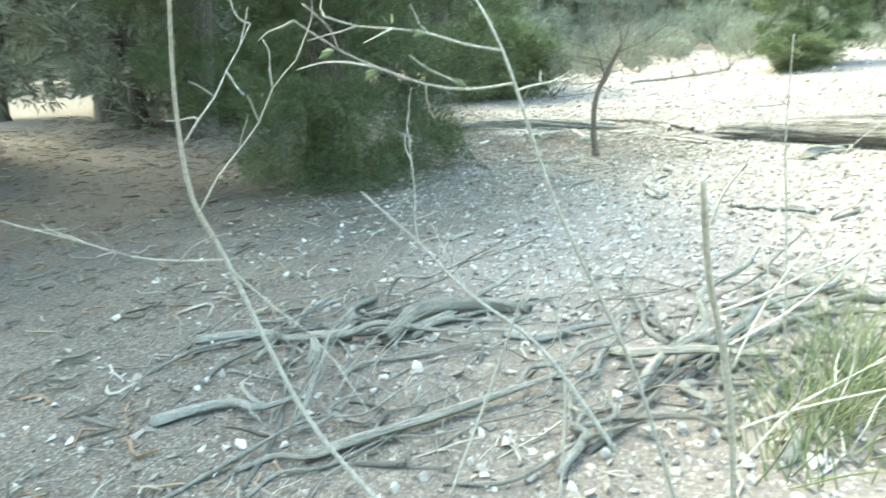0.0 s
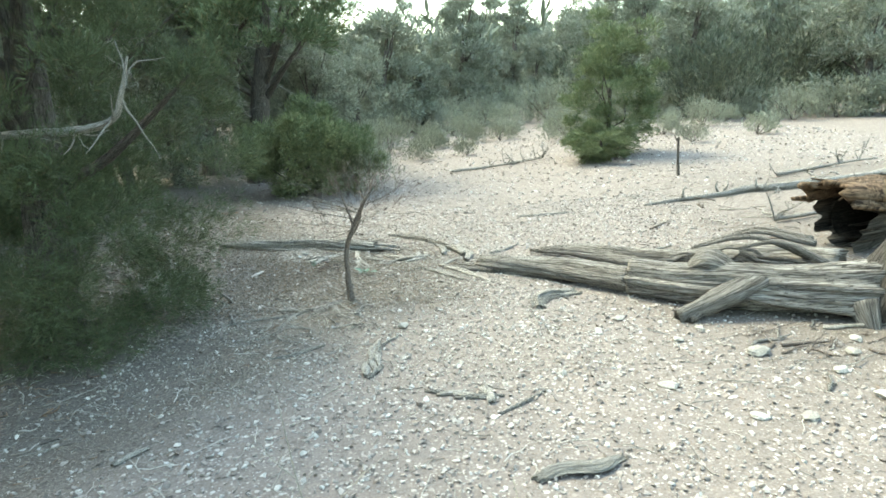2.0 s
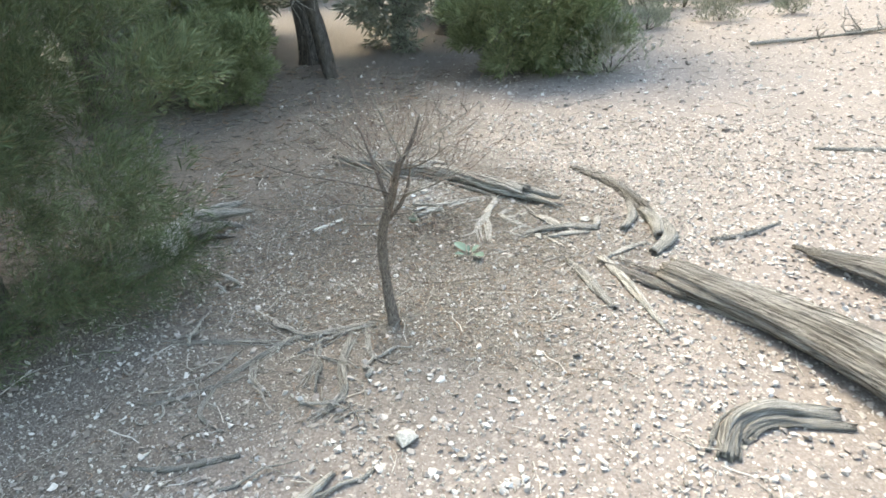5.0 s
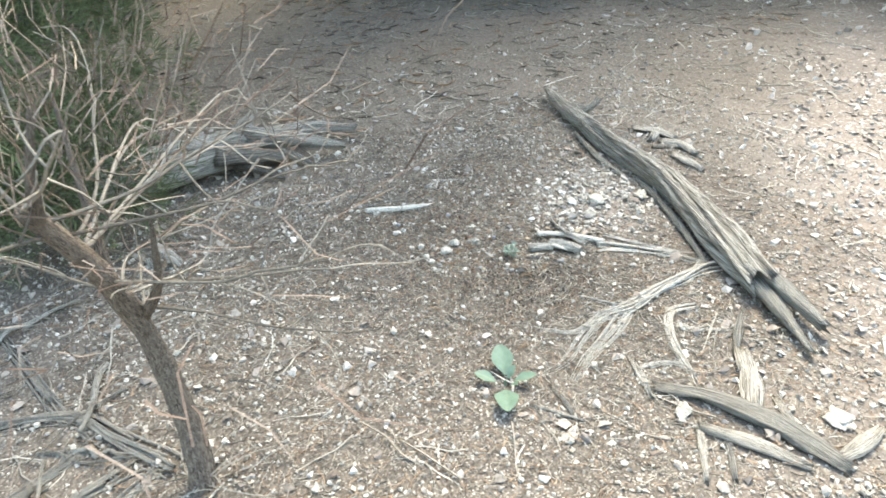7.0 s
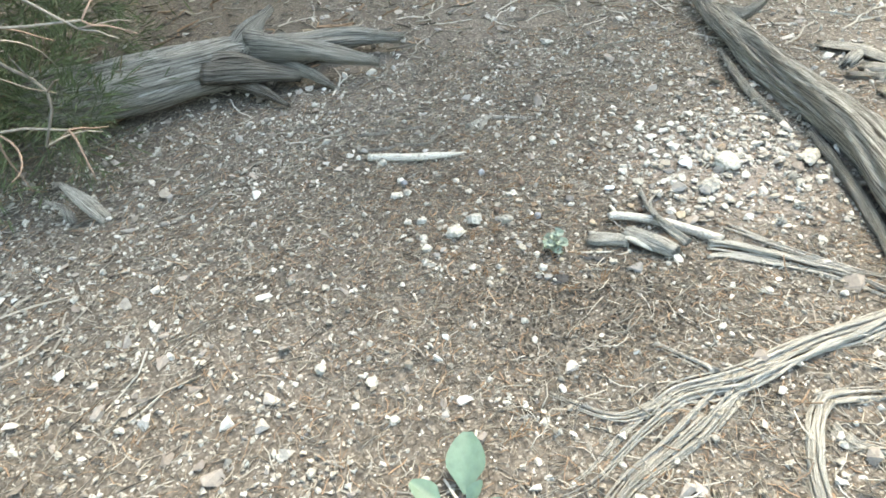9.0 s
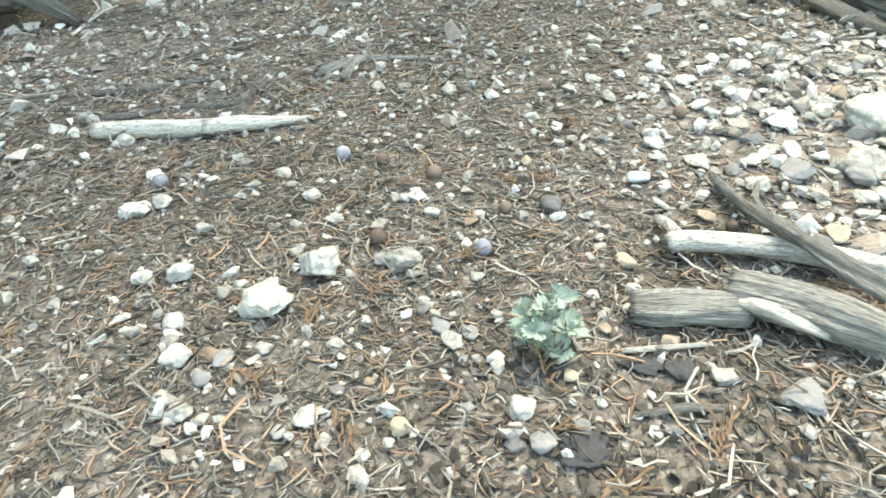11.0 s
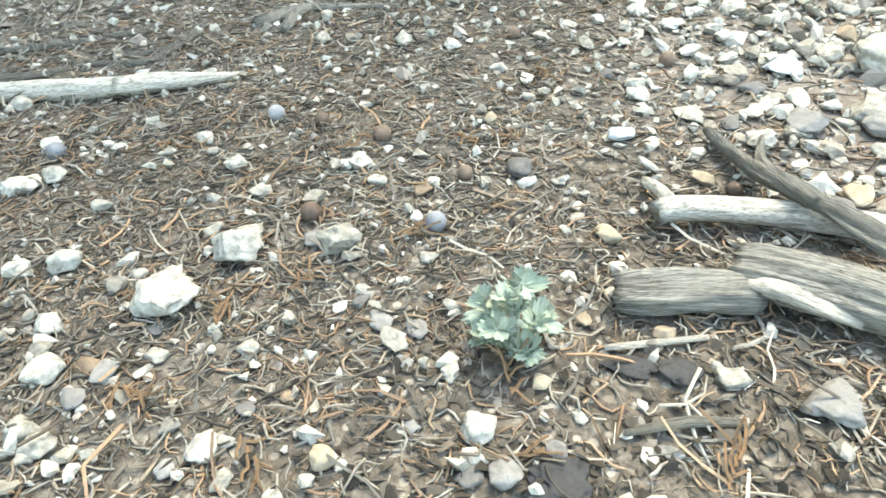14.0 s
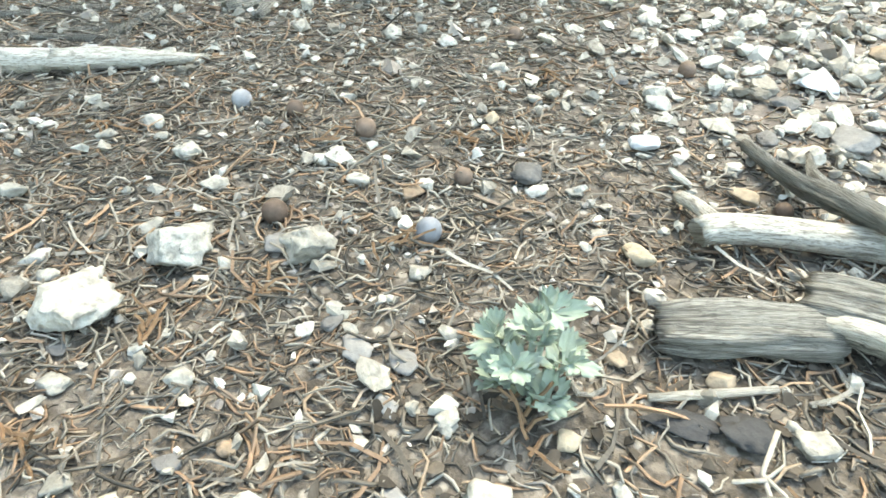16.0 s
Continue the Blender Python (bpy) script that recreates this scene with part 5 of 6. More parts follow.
    v, f = join_tris(fine)
    part("twig_haze", raw_mesh("twig_haze", v, f, smooth=False), RED_TWIG, t, "haze of fine reddish twigs")["kind"] = "stuff"
    low = []
    for k in range(12):
        a = g.uniform(0, 6.28)
        s = (0.0 + g.normal(0, 0.04), 2.74 + g.normal(0, 0.04), 0.02)
        low.append(tri_tube([r for r in wander(s, (math.cos(a), math.sin(a), 0.35), g.uniform(0.1, 0.28), 0.002, 0.0008, 4, 0.25, 0.12, g)]))
    v, f = join_tris(low)
    v[:, 2] = np.maximum(v[:, 2], 0.006)
    part("basal_brush", raw_mesh("basal_brush", v, f, smooth=False), SHRUB_TWIG, t)["kind"] = "stuff"


dead_shrub()


def dead_tree(x, y, h, seed):
    t = thing("dead_tree", "leaning dead juniper with drooping bleached branches", "tree")
    g = np.random.default_rng(seed)
    z = gz(x, y)
    stem = [(x, y, z - 0.05, 0.1), (x - 0.22, y + 0.1, z + h * 0.3, 0.085), (x - 0.62, y + 0.25, z + h, 0.04)]
    part("trunk", limb_mesh("trunk", [tube(stem, 16, 0.06, 0.45, seed)]), WOOD_DARK, t)
    for k in range(10):
        hz = z + h * g.uniform(0.35, 1.0)
        a = g.uniform(-1.6, 0.8)
        q = (hz - z) / h
        w = wander((x - 0.05 - 0.57 * q, y + 0.25 * q, hz), (math.cos(a), math.sin(a), 0.3), g.uniform(0.6, 1.2), 0.02, 0.005, 8, 0.35, 0.12, g)
        br = part("branch", limb_mesh("branch", [tube(w, 6, 0.06)]), WOOD_PALE, t)
        for j in range(2, 9):
            for _ in range(2):
                part("twig", limb_mesh("twig", [tube(wander(w[j][:3], g.normal(0, 0.6, 3) + np.array([0, 0, -0.5]), g.uniform(0.15, 0.4), 0.006, 0.002, 4, 0.45, 0, g), 4, 0.06)]), WOOD_PALE, br)


dead_tree(-3.1, 8.3, 2.7, 181)


def white_bough():
    """The bare bleached bough that sticks out of the big juniper."""
    t = thing("dead_bough", "bleached bare bough sticking out of the juniper", "branch")
    main = [(-2.6, 2.25, 1.35, 0.03), (-2.03, 2.02, 1.44, 0.026), (-1.5, 1.7, 1.46, 0.024), (-1.25, 1.56, 1.52, 0.02), (-1.17, 1.5, 1.65, 0.014), (-1.1, 1.46, 1.85, 0.006)]
    part("bough", limb_mesh("bough", [tube(main, 8, 0.04, 0.3, 191)]), WOOD_PALE, t)
    g = np.random.default_rng(19)
    for k in range(12):
        s = main[1 + k % 4]
        q = np.array(s[:3]) + g.normal(0, 0.06, 3) * np.array([1, 0.6, 0.1])
        part("twig", limb_mesh("twig", [tube(wander(s[:3], g.normal(0, 1, 3) + np.array([0.4, -0.2, 0.1]), g.uniform(0.12, 0.4), 0.008, 0.002, 5, 0.4, 0, g), 5, 0.04)]), WOOD_PALE, t)


white_bough()


# ---- saplings and brush at the start of the way ----
def sapling(label, rows, seed, forks, leaves=0, mat=None):
    t = thing("sapling", label, "sapling", "bare saplings at the start")
    g = np.random.default_rng(seed)
    part("stem", limb_mesh("stem", [tube(rows, 8, 0.04, 0.2, seed)]), mat or TWIG_PALE, t)
    lv = []
    for s, d, ln in forks:
        w = wander(s, d, ln, 0.002, 0.0009, 5, 0.2, 0, g)
        items = [tube(w, 5, 0.03)]
        for k in range(1, 6):
            items.append(tube(wander(w[k][:3], np.array(d) * 0.7 + g.normal(0, 0.6, 3), ln * g.uniform(0.15, 0.4), 0.0016, 0.0007, 3, 0.35, 0, g), 4, 0.04))
            if g.random() < 0.5 and leaves:
                lv.append((np.array(w[k][:3]), g.normal(0, 0.7, 3) + np.array(d)))
        part("twig", limb_mesh("twig", items), mat or TWIG_PALE, t)
    if lv:
        v, f = place_sprays([spray_template(9, 2, 0.14, 0.5)], np.array([a for a, b in lv]), np.array([b for a, b in lv]), np.full(len(lv), 0.032), g)
        part("leaves", raw_mesh("leaves", v, f, smooth=False), GRASS, t, "few small dull green leaves")


sapling("thin pale leafless sapling with forked tip", [(-0.66, -1.38, -0.02, 0.0045), (-0.78, -1.45, 0.34, 0.0038), (-0.92, -1.51, 0.65, 0.003), (-1.0, -1.53, 0.885, 0.0022), (-1.05, -1.48, 0.985, 0.0016)], 201,
        [((-1.05, -1.48, 0.985), (-0.5, 0.1, 0.8), 0.09), ((-1.05, -1.48, 0.985), (0.3, 0.1, 1.0), 0.09), ((-1.0, -1.53, 0.885), (-0.8, 0.1, 0.3), 0.26), ((-0.985, -1.525, 0.84), (-0.95, -0.1, 0.02), 0.32), ((-0.98, -1.525, 0.83), (0.9, 0.3, 0.15), 0.1)], 1)
sapling("thin pale leafless sapling leaning aside", [(-1.2, -1.406, -0.02, 0.0058), (-1.376, -1.382, 0.232, 0.005), (-1.489, -1.372, 0.551, 0.0045), (-1.504, -1.438, 0.679, 0.004), (-1.48, -1.499, 0.837, 0.0033), (-1.434, -1.573, 0.97, 0.0026), (-1.385, -1.656, 1.1, 0.0016)], 202,
        [((-1.489, -1.372, 0.551), (-0.9, 0.1, 0.12), 0.42), ((-1.5, -1.42, 0.655), (0.45, 0.1, 0.8), 0.3), ((-1.48, -1.375, 0.53), (0.6, 0.1, -0.75), 0.45), ((-1.49, -1.47, 0.77), (0.5, 0.2, 0.5), 0.22)])
sapling("dry straight rod leaning through the brush", [(-0.73, -1.186, -0.02, 0.006), (-0.896, -1.103, 0.219, 0.005), (-1.059, -1.101, 0.363, 0.004), (-1.163, -1.128, 0.495, 0.003), (-1.268, -1.175, 0.621, 0.002)], 204,
        [((-1.163, -1.128, 0.495), (-0.2, 0.1, 0.9), 0.25), ((-1.059, -1.101, 0.363), (-0.3, 0.2, 0.7), 0.2)])
sapling("slim pale shoot in the brush heap", [(-1.124, -1.325, -0.02, 0.0035), (-1.02, -1.262, 0.224, 0.0028), (-0.978, -1.278, 0.356, 0.0022), (-0.947, -1.314, 0.463, 0.0015)], 205, [((-0.978, -1.278, 0.356), (0.4, 0.1, 0.7), 0.12)])
sapling("slim pale shoot in the brush heap", [(-0.894, -1.352, -0.02, 0.0035), (-0.872, -1.279, 0.202, 0.0027), (-0.886, -1.252, 0.365, 0.002), (-0.918, -1.245, 0.519, 0.0012)], 206, [((-0.886, -1.252, 0.365), (0.3, 0.1, 0.8), 0.15)])
sapling("thin grey upright stem beyond the brush", [(-0.178, -0.784, -0.02, 0.004), (-0.18, -0.714, 0.376, 0.0032), (-0.212, -0.726, 0.611, 0.0023), (-0.239, -0.768, 0.88, 0.0015)], 207, [((-0.19, -0.72, 0.45), (0.7, 0.1, 0.6), 0.25), ((-0.21, -0.72, 0.6), (-0.6, 0.1, 0.6), 0.18)])
sapling("grey crooked dead sapling with stubby side twigs", [(-0.6, -1.5, -0.02, 0.0055), (-0.7, -1.65, 0.4, 0.005), (-0.776, -1.741, 0.618, 0.0044), (-0.827, -1.838, 0.757, 0.003)], 203,
        [((-0.8, -1.8, 0.7), (0.2, 0.1, 0.6), 0.08), ((-0.75, -1.71, 0.56), (0.8, 0.2, 0.05), 0.3), ((-0.72, -1.68, 0.5), (0.7, 0.3, 0.35), 0.4), ((-0.7, -1.65, 0.45), (0.6, 0.5, 0.6), 0.35), ((-0.66, -1.6, 0.32), (0.9, 0.2, 0.2), 0.4), ((-0.64, -1.56, 0.22), (0.8, 0.5, 0.5), 0.4)])


def shoots(x, y, seed, n=70, h=0.24):
    t = thing("green_shoots", "tuft of slim yellow-green shoots", "plant", "tufts of green shoots", at=(x, y, gz(x, y)))
    g = np.random.default_rng(seed)
    for k in range(n):
        s = g.normal(0, 0.05, 2)
        d = (g.normal(0, 0.5), g.normal(0, 0.5), 1.0)
        v, f = tri_tube(wander((s[0], s[1], 0), d, h * g.uniform(0.5, 1.3), 0.0024, 0.0007, 4, 0.22, 0.03, g))
        part("blade", raw_mesh("blade", v, f, smooth=False), GRASS, t)


for k, (x, y, n) in enumerate(((0.3, -0.7, 40), (-0.05, -0.98, 60), (0.2, -0.95, 50), (-0.25, -1.05, 45), (0.02, -0.75, 30), (0.4, -0.5, 30))):
    shoots(x, y, 210 + k, n)
for k, (x, y) in enumerate(((-0.4, -1.28), (-0.28, -1.2), (-0.17, -1.1), (-0.1, -0.95))):
    shoots(x, y, 220 + k, 30, 0.3)


def brush_pile(seed, n, x0, x1, y0, y1, longest, thick, lift, label, group, mats):
    g = np.random.default_rng(seed)
    for k in range(n):
        x, y = g.uniform(x0, x1), g.uniform(y0, y1)
        a = g.normal(0.3, 0.9)
        ln, r = g.uniform(0.2, 1.0) * longest, 0.0025 + thick * g.random() ** 2.5
        rise = g.uniform(0, lift) if k % 3 == 0 else g.uniform(0, 0.06)
        d = np.array([math.cos(a), math.sin(a)])
        rows = []
        for i, q in enumerate(np.linspace(-0.5, 0.5, 6)):
            e = np.array([x, y]) + d * ln * q + g.normal(0, 0.03 * longest, 2)
            rows.append((e[0], e[1], gz(e[0], e[1]) + r * 0.6 + (q + 0.5) * ln * rise + abs(g.normal(0, 0.008)) * (i > 0), r * (1.1 - 0.6 * (q + 0.5))))
        items = [tube(rows, 7, 0.03, 0.35, seed + k)]
        if k % 2:
            s = rows[3]
            items.append(tube(wander(s[:3], (d[0] + g.normal(0, 0.5), d[1] + g.normal(0, 0.5), 0.25), ln * 0.4, s[3] * 0.7, 0.001, 4, 0.3, 0.05, g), 5, 0.04))
        tagged(part("stick", limb_mesh("stick", items), mats[k % len(mats)]), label, "stick", group)


brush_pile(23, 135, -1.75, 0.2, -1.25, -0.25, 0.8, 0.014, 0.6, "dry grey stick in a heap of fallen brush", "heap of dry sticks", (WOOD_PALE, WOOD_CLOSE, WOOD_PALE, WOOD_GREY))
brush_pile(24, 34, -1.0, 0.2, 1.7, 2.65, 0.3, 0.009, 0.1, "short dry grey stick by the dead shrub", "sticks by the dead shrub", (WOOD_PALE, WOOD_PALE, WOOD_GREY))
brush_pile(25, 95, 2.5, 4.6, -0.2, 1.45, 0.4, 0.012, 0.1, "dead brown stick among bark debris", "sticks beside the big trunk", (STEM, WOOD_GREY, WOOD_PALE))
brush_pile(26, 30, 3.0, 4.6, 2.6, 4.6, 0.5, 0.014, 0.2, "dead grey stick behind the big trunk", "sticks behind the big trunk", (STEM, WOOD_GREY, WOOD_PALE))
brush_pile(27, 40, 4.0, 7.2, 2.9, 6.2, 0.6, 0.016, 0.2, "dead grey stick on the stony slope", "sticks on the slope", (WOOD_GREY, STEM, WOOD_PALE))
loose("crooked_stick", "crooked grey stick on pale gravel", [(0.1, 0.0, 0.016), (0.16, -0.2, 0.022), (0.28, -0.36, 0.025), (0.45, -0.42, 0.018)], WOOD_GREY, 10, 0.4, 261)
loose("wood_slab", "flat weathered slab of wood sunk in gravel", [(0.72, 0.04, 0.02), (0.82, 0.08, 0.035), (0.98, 0.06, 0.04), (1.12, 0.12, 0.02)], WOOD_GREY, 36, 0.7, 262, 0.04, flat=0.3, group="split wood slabs")
loose("bent_root", "thick bent grey root over dark litter", [(-1.32, -0.6, 0.025), (-1.22, -0.42, 0.035), (-1.02, -0.34, 0.03), (-0.85, -0.36, 0.015)], WOOD_GREY, 14, 0.4, 263, lift=1.2)
loose("stick", "short white stick on brown litter", [(-1.14, 0.52, 0.014), (-1.09, 0.58, 0.016), (-1.03, 0.65, 0.012)], WOOD_PALE, 10, 0.2, 264, group="loose sticks")

# ---- close ground: plants, berries, single stones, wood ----
def leaf_mesh(ln, wd, curl, fold=0.15):
    """A flat leaf along x with a midrib fold."""
    n, m = 10, 6
    V, F = [], []
    for i in range(n + 1):
        t = i / n
        w = wd * (math.sin(math.pi * min(1, t * 0.9 + 0.06)) ** 0.7) * (0.35 + 0.65 * min(1, t * 2.4))
        for j in range(m + 1):
            s = j / m * 2 - 1
            x = ln * t
            V.append((x, s * w * 0.5, ln * curl * t * t + abs(s) * w * fold))
    for i in range(n):
        for j in range(m):
            a = i * (m + 1) + j
            F.append((a, a + 1, a + m + 2, a + m + 1))
    return np.array(V), np.array(F)


def leafy_plant():
    t = thing("broadleaf_plant", "small rosette of smooth oval green leaves", "plant", at=(0.14, 3.505, gz(0.14, 3.505)))
    g = np.random.default_rng(29)
    spec = [((-0.02, 0.02), 155, 0.075, 0.05, 0.5), ((0.03, -0.02), -35, 0.08, 0.052, 0.35), ((0.01, 0.02), 60, 0.05, 0.028, 0.45), ((-0.01, -0.03), 215, 0.05, 0.03, 0.35), ((0.0, 0.0), 110, 0.035, 0.018, 0.8), ((0.01, 0.0), 10, 0.03, 0.016, 0.8)]
    for (ox, oy), turn, ln, wd, tilt in spec:
        v, f = leaf_mesh(ln * 1.2, wd * 1.2, -0.12)
        c, s = math.cos(tilt), math.sin(tilt)
        v = np.stack([v[:, 0] * c - v[:, 2] * s + 0.012, v[:, 1], v[:, 0] * s + v[:, 2] * c + 0.01], -1)
        ob = part("leaf", raw_mesh("leaf", v, f), LEAF_GREEN, t)
        ob.matrix_basis = pose(ox * 0.5, oy * 0.5, 0.004, 0, 0, turn)
    part("stalk", limb_mesh("stalk", [tube([(0, 0, -0.01, 0.004), (0, 0, 0.02, 0.003)], 6, 0.01)]), LEAF_GREEN, t)


leafy_plant()


def wedge_leaf(ln, wd, curl):
    """A wedge-shaped leaf along x whose broad tip parts into three rounded lobes."""
    n, m = 9, 12
    V, F = [], []
    for i in range(n + 1):
        t = i / n
        w = wd * (0.16 + 0.84 * min(1.0, t * 1.25) ** 1.7)
        for j in range(m + 1):
            q = j / m * 2 - 1
            cut = 0.2 * (0.5 - 0.5 * math.cos(q * math.pi * 3)) ** 1.4 + 0.22 * q * q
            x = ln * (t - cut * max(0.0, t - 0.45) / 0.55)
            V.append((x, q * w * 0.5, ln * curl * t * t + abs(q) * w * 0.16))
    for i in range(n):
        for j in range(m):
            a = i * (m + 1) + j
            F.append((a, a + 1, a + m + 2, a + m + 1))
    return np.array(V), np.array(F)


def sage_seedling(x, y, h, seed):
    t = thing("sage_seedling", "small silvery green sage seedling in gravel", "plant", "sage seedlings", at=(x, y, gz(x, y)))
    g = np.random.default_rng(seed)
    meshes = []
    for k in range(6):
        v, f = wedge_leaf(h * g.uniform(0.2, 0.28), h * g.uniform(0.12, 0.17), g.uniform(-0.25, 0.2))
        meshes.append(raw_mesh("leaf", v, f))
    tips = [((0.0, 0.0, 0.62), 12), ((0.1, 0.05, 0.86), 9)]
    for k in range(8):
        a = 0.785 * k + g.normal(0, 0.2)
        up = (0.2, 0.42, 0.3, 0.52)[k % 4]
        tips.append(((0.3 * math.cos(a), 0.3 * math.sin(a), up), 12))
    for (px, py, pz), count in tips:
        p = Vector((px, py, pz)) * h
        part("stem", limb_mesh("stem", [tube([(0, 0, -0.004, h * 0.03), (p.x * 0.5, p.y * 0.5, p.z * 0.4, h * 0.025), (*p, h * 0.015)], 6, 0.008)]), SAGE_LEAF, t)
        axis = Vector((px * 1.5, py * 1.5, 0.6)).normalized()
        for j in range(count):
            a = 2.4 * j + g.normal(0, 0.3)
            flat = Vector((math.cos(a), math.sin(a), g.normal(0.15, 0.25)))
            d = (axis * g.uniform(0.3, 0.9) + flat * 0.85).normalized()
            side = d.cross(Vector((0, 0, 1)) + axis * 0.5).normalized()
            nrm = side.cross(d)
            m = Matrix((d, -side, nrm)).transposed().to_4x4()
            foot = p - axis * h * g.uniform(0, 0.16)
            ob = part("leaf", meshes[int(g.integers(0, 6))], SAGE_LEAF, t)
            ob.matrix_basis = Matrix.Translation(foot) @ m @ Matrix.Rotation(g.normal(0, 0.35), 4, "X") @ Matrix.Scale(g.uniform(0.75, 1.15), 4)
    return t


sage_seedling(-0.333, 3.887, 0.062, 31)


def crag(seed, sub, flat=0.7, rough=0.3, cuts=8):
    """A knobbly broken stone with flat breaks, hollows and a pitted skin. About one across."""
    g = np.random.default_rng(seed)
    bm = bmesh.new()
    bmesh.ops.create_icosphere(bm, subdivisions=sub, radius=1.0)
    bm.verts.index_update()
    v = np.array([q.co for q in bm.verts])
    f = np.array([[w.index for w in q.verts] for q in bm.faces])
    bm.free()
    big = np.array([noise.noise(Vector(q * 1.25 + seed * 1.7)) for q in v])
    mid = np.array([noise.noise(Vector(q * 2.8 + seed * 0.9)) for q in v])
    v = v * (1 + rough * 1.3 * big + rough * 0.6 * mid)[:, None]
    for k in range(cuts):
        d = g.normal(size=3)
        d /= np.linalg.norm(d)
        over = np.maximum(v @ d - g.uniform(0.5, 0.85), 0)
        v = v - over[:, None] * d * 0.9
    pit = np.array([1.3 * noise.noise(Vector(q * 4.3 + seed)) + noise.noise(Vector(q * 9 + seed)) + 0.7 * noise.noise(Vector(q * 19 + seed)) for q in v])
    v = v * (1 + rough * 0.15 * pit)[:, None] * np.array([1.0, g.uniform(0.7, 0.95), flat * g.uniform(0.85, 1.15)])
    return v / (v.max(0) - v.min(0))[:2].max(), f


def single_stone(x, y, size, seed, mat=None, flat=0.6, label="", sink=0.15, turn=None, rough=0.3, group="single pale stones"):
    """One stone lying on the litter."""
    g = np.random.default_rng(seed)
    v, f = crag(seed, 4 if size > 0.028 else 3, flat, rough)
    me = raw_mesh("stone", v * size, f)
    lo = min(q.co.z for q in me.vertices)
    hi = max(q.co.z for q in me.vertices)
    ob = part("stone", me, mat or STONE)
    ob.matrix_basis = pose(x, y, gz(x, y) - lo - sink * (hi - lo), 0, 0, g.uniform(0, 360) if turn is None else turn)
    return tagged(ob, label or "chalky white angular stone on litter", "stone", group)


BIG_STONES = ((0.376, 3.521, 0.045), (0.477, 3.8, 0.045), (0.701, 4.086, 0.06), (-0.435, 4.379, 0.07), (-0.361, 4.543, 0.075), (-1.336, 4.349, 0.05), (2.435, 1.03, 0.17), (1.16, 1.02, 0.07), (0.335, 2.0, 0.09), (0.49, 1.72, 0.07), (1.62, 1.61, 0.1), (1.86, 1.82, 0.1), (1.68, 0.74, 0.11),
              (0.81, 0.97, 0.05), (2.7, 0.7, 0.11), (2.69, 0.34, 0.13), (1.94, 0.32, 0.1), (2.17, 0.26, 0.11), (2.83, 0.04, 0.13), (2.95, 0.9, 0.1), (3.1, 1.05, 0.1), (0.47, 3.82, 0.05), (0.7, 4.11, 0.06), (2.3, 1.5, 0.09), (2.05, 1.35, 0.08))
LITTER_STONES = ((-0.506, 3.771, 0.038), (-0.482, 3.714, 0.044), (-0.291, 3.841, 0.021), (-0.475, 3.837, 0.031), (-0.858, 3.649, 0.025), (-0.753, 3.666, 0.022), (-0.708, 3.719, 0.016), (-0.68, 3.757, 0.017),
                 (-0.685, 3.79, 0.02), (-0.626, 3.803, 0.02), (-0.576, 3.807, 0.02), (-0.618, 3.694, 0.018), (-0.686, 3.64, 0.034), (-0.688, 3.664, 0.023), (-0.538, 3.893, 0.02), (-0.574, 3.882, 0.014),
                 (-0.582, 3.898, 0.015), (-0.721, 3.997, 0.016), (-0.783, 4.041, 0.022), (-0.744, 4.083, 0.022), (-0.5, 3.868, 0.015), (-0.649, 3.82, 0.011), (-0.546, 3.764, 0.018), (-0.528, 3.787, 0.021),
                 (-0.658, 3.792, 0.013), (-0.56, 3.663, 0.026), (-0.541, 3.702, 0.019), (-0.521, 3.705, 0.012), (-0.151, 3.441, 0.03), (-0.059, 3.458, 0.022), (-0.215, 3.362, 0.026))
NEAR_STONES = ((-0.477, 3.641, 0.017), (-0.435, 3.701, 0.017), (-0.454, 3.644, 0.024), (-0.498, 3.648, 0.022), (-0.416, 3.658, 0.008), (-0.442, 3.738, 0.011), (-0.418, 3.813, 0.011), (-0.413, 3.752, 0.016),
               (-0.426, 3.881, 0.014), (-0.377, 3.873, 0.013), (-0.355, 3.71, 0.02), (-0.354, 3.721, 0.015), (-0.417, 3.628, 0.023), (-0.4, 3.636, 0.021), (-0.378, 3.698, 0.013), (-0.342, 3.808, 0.011),
               (-0.312, 3.805, 0.009), (-0.311, 3.769, 0.008), (-0.333, 3.846, 0.016), (-0.332, 3.715, 0.015), (-0.362, 3.951, 0.012), (-0.351, 3.984, 0.014), (-0.338, 3.965, 0.011), (-0.246, 3.974, 0.02),
               (-0.272, 3.889, 0.01), (-0.281, 3.873, 0.007), (-0.257, 3.973, 0.009), (-0.215, 4.077, 0.011), (-0.237, 4.022, 0.006), (-0.166, 4.002, 0.008), (-0.422, 3.768, 0.008), (-0.418, 3.859, 0.008))
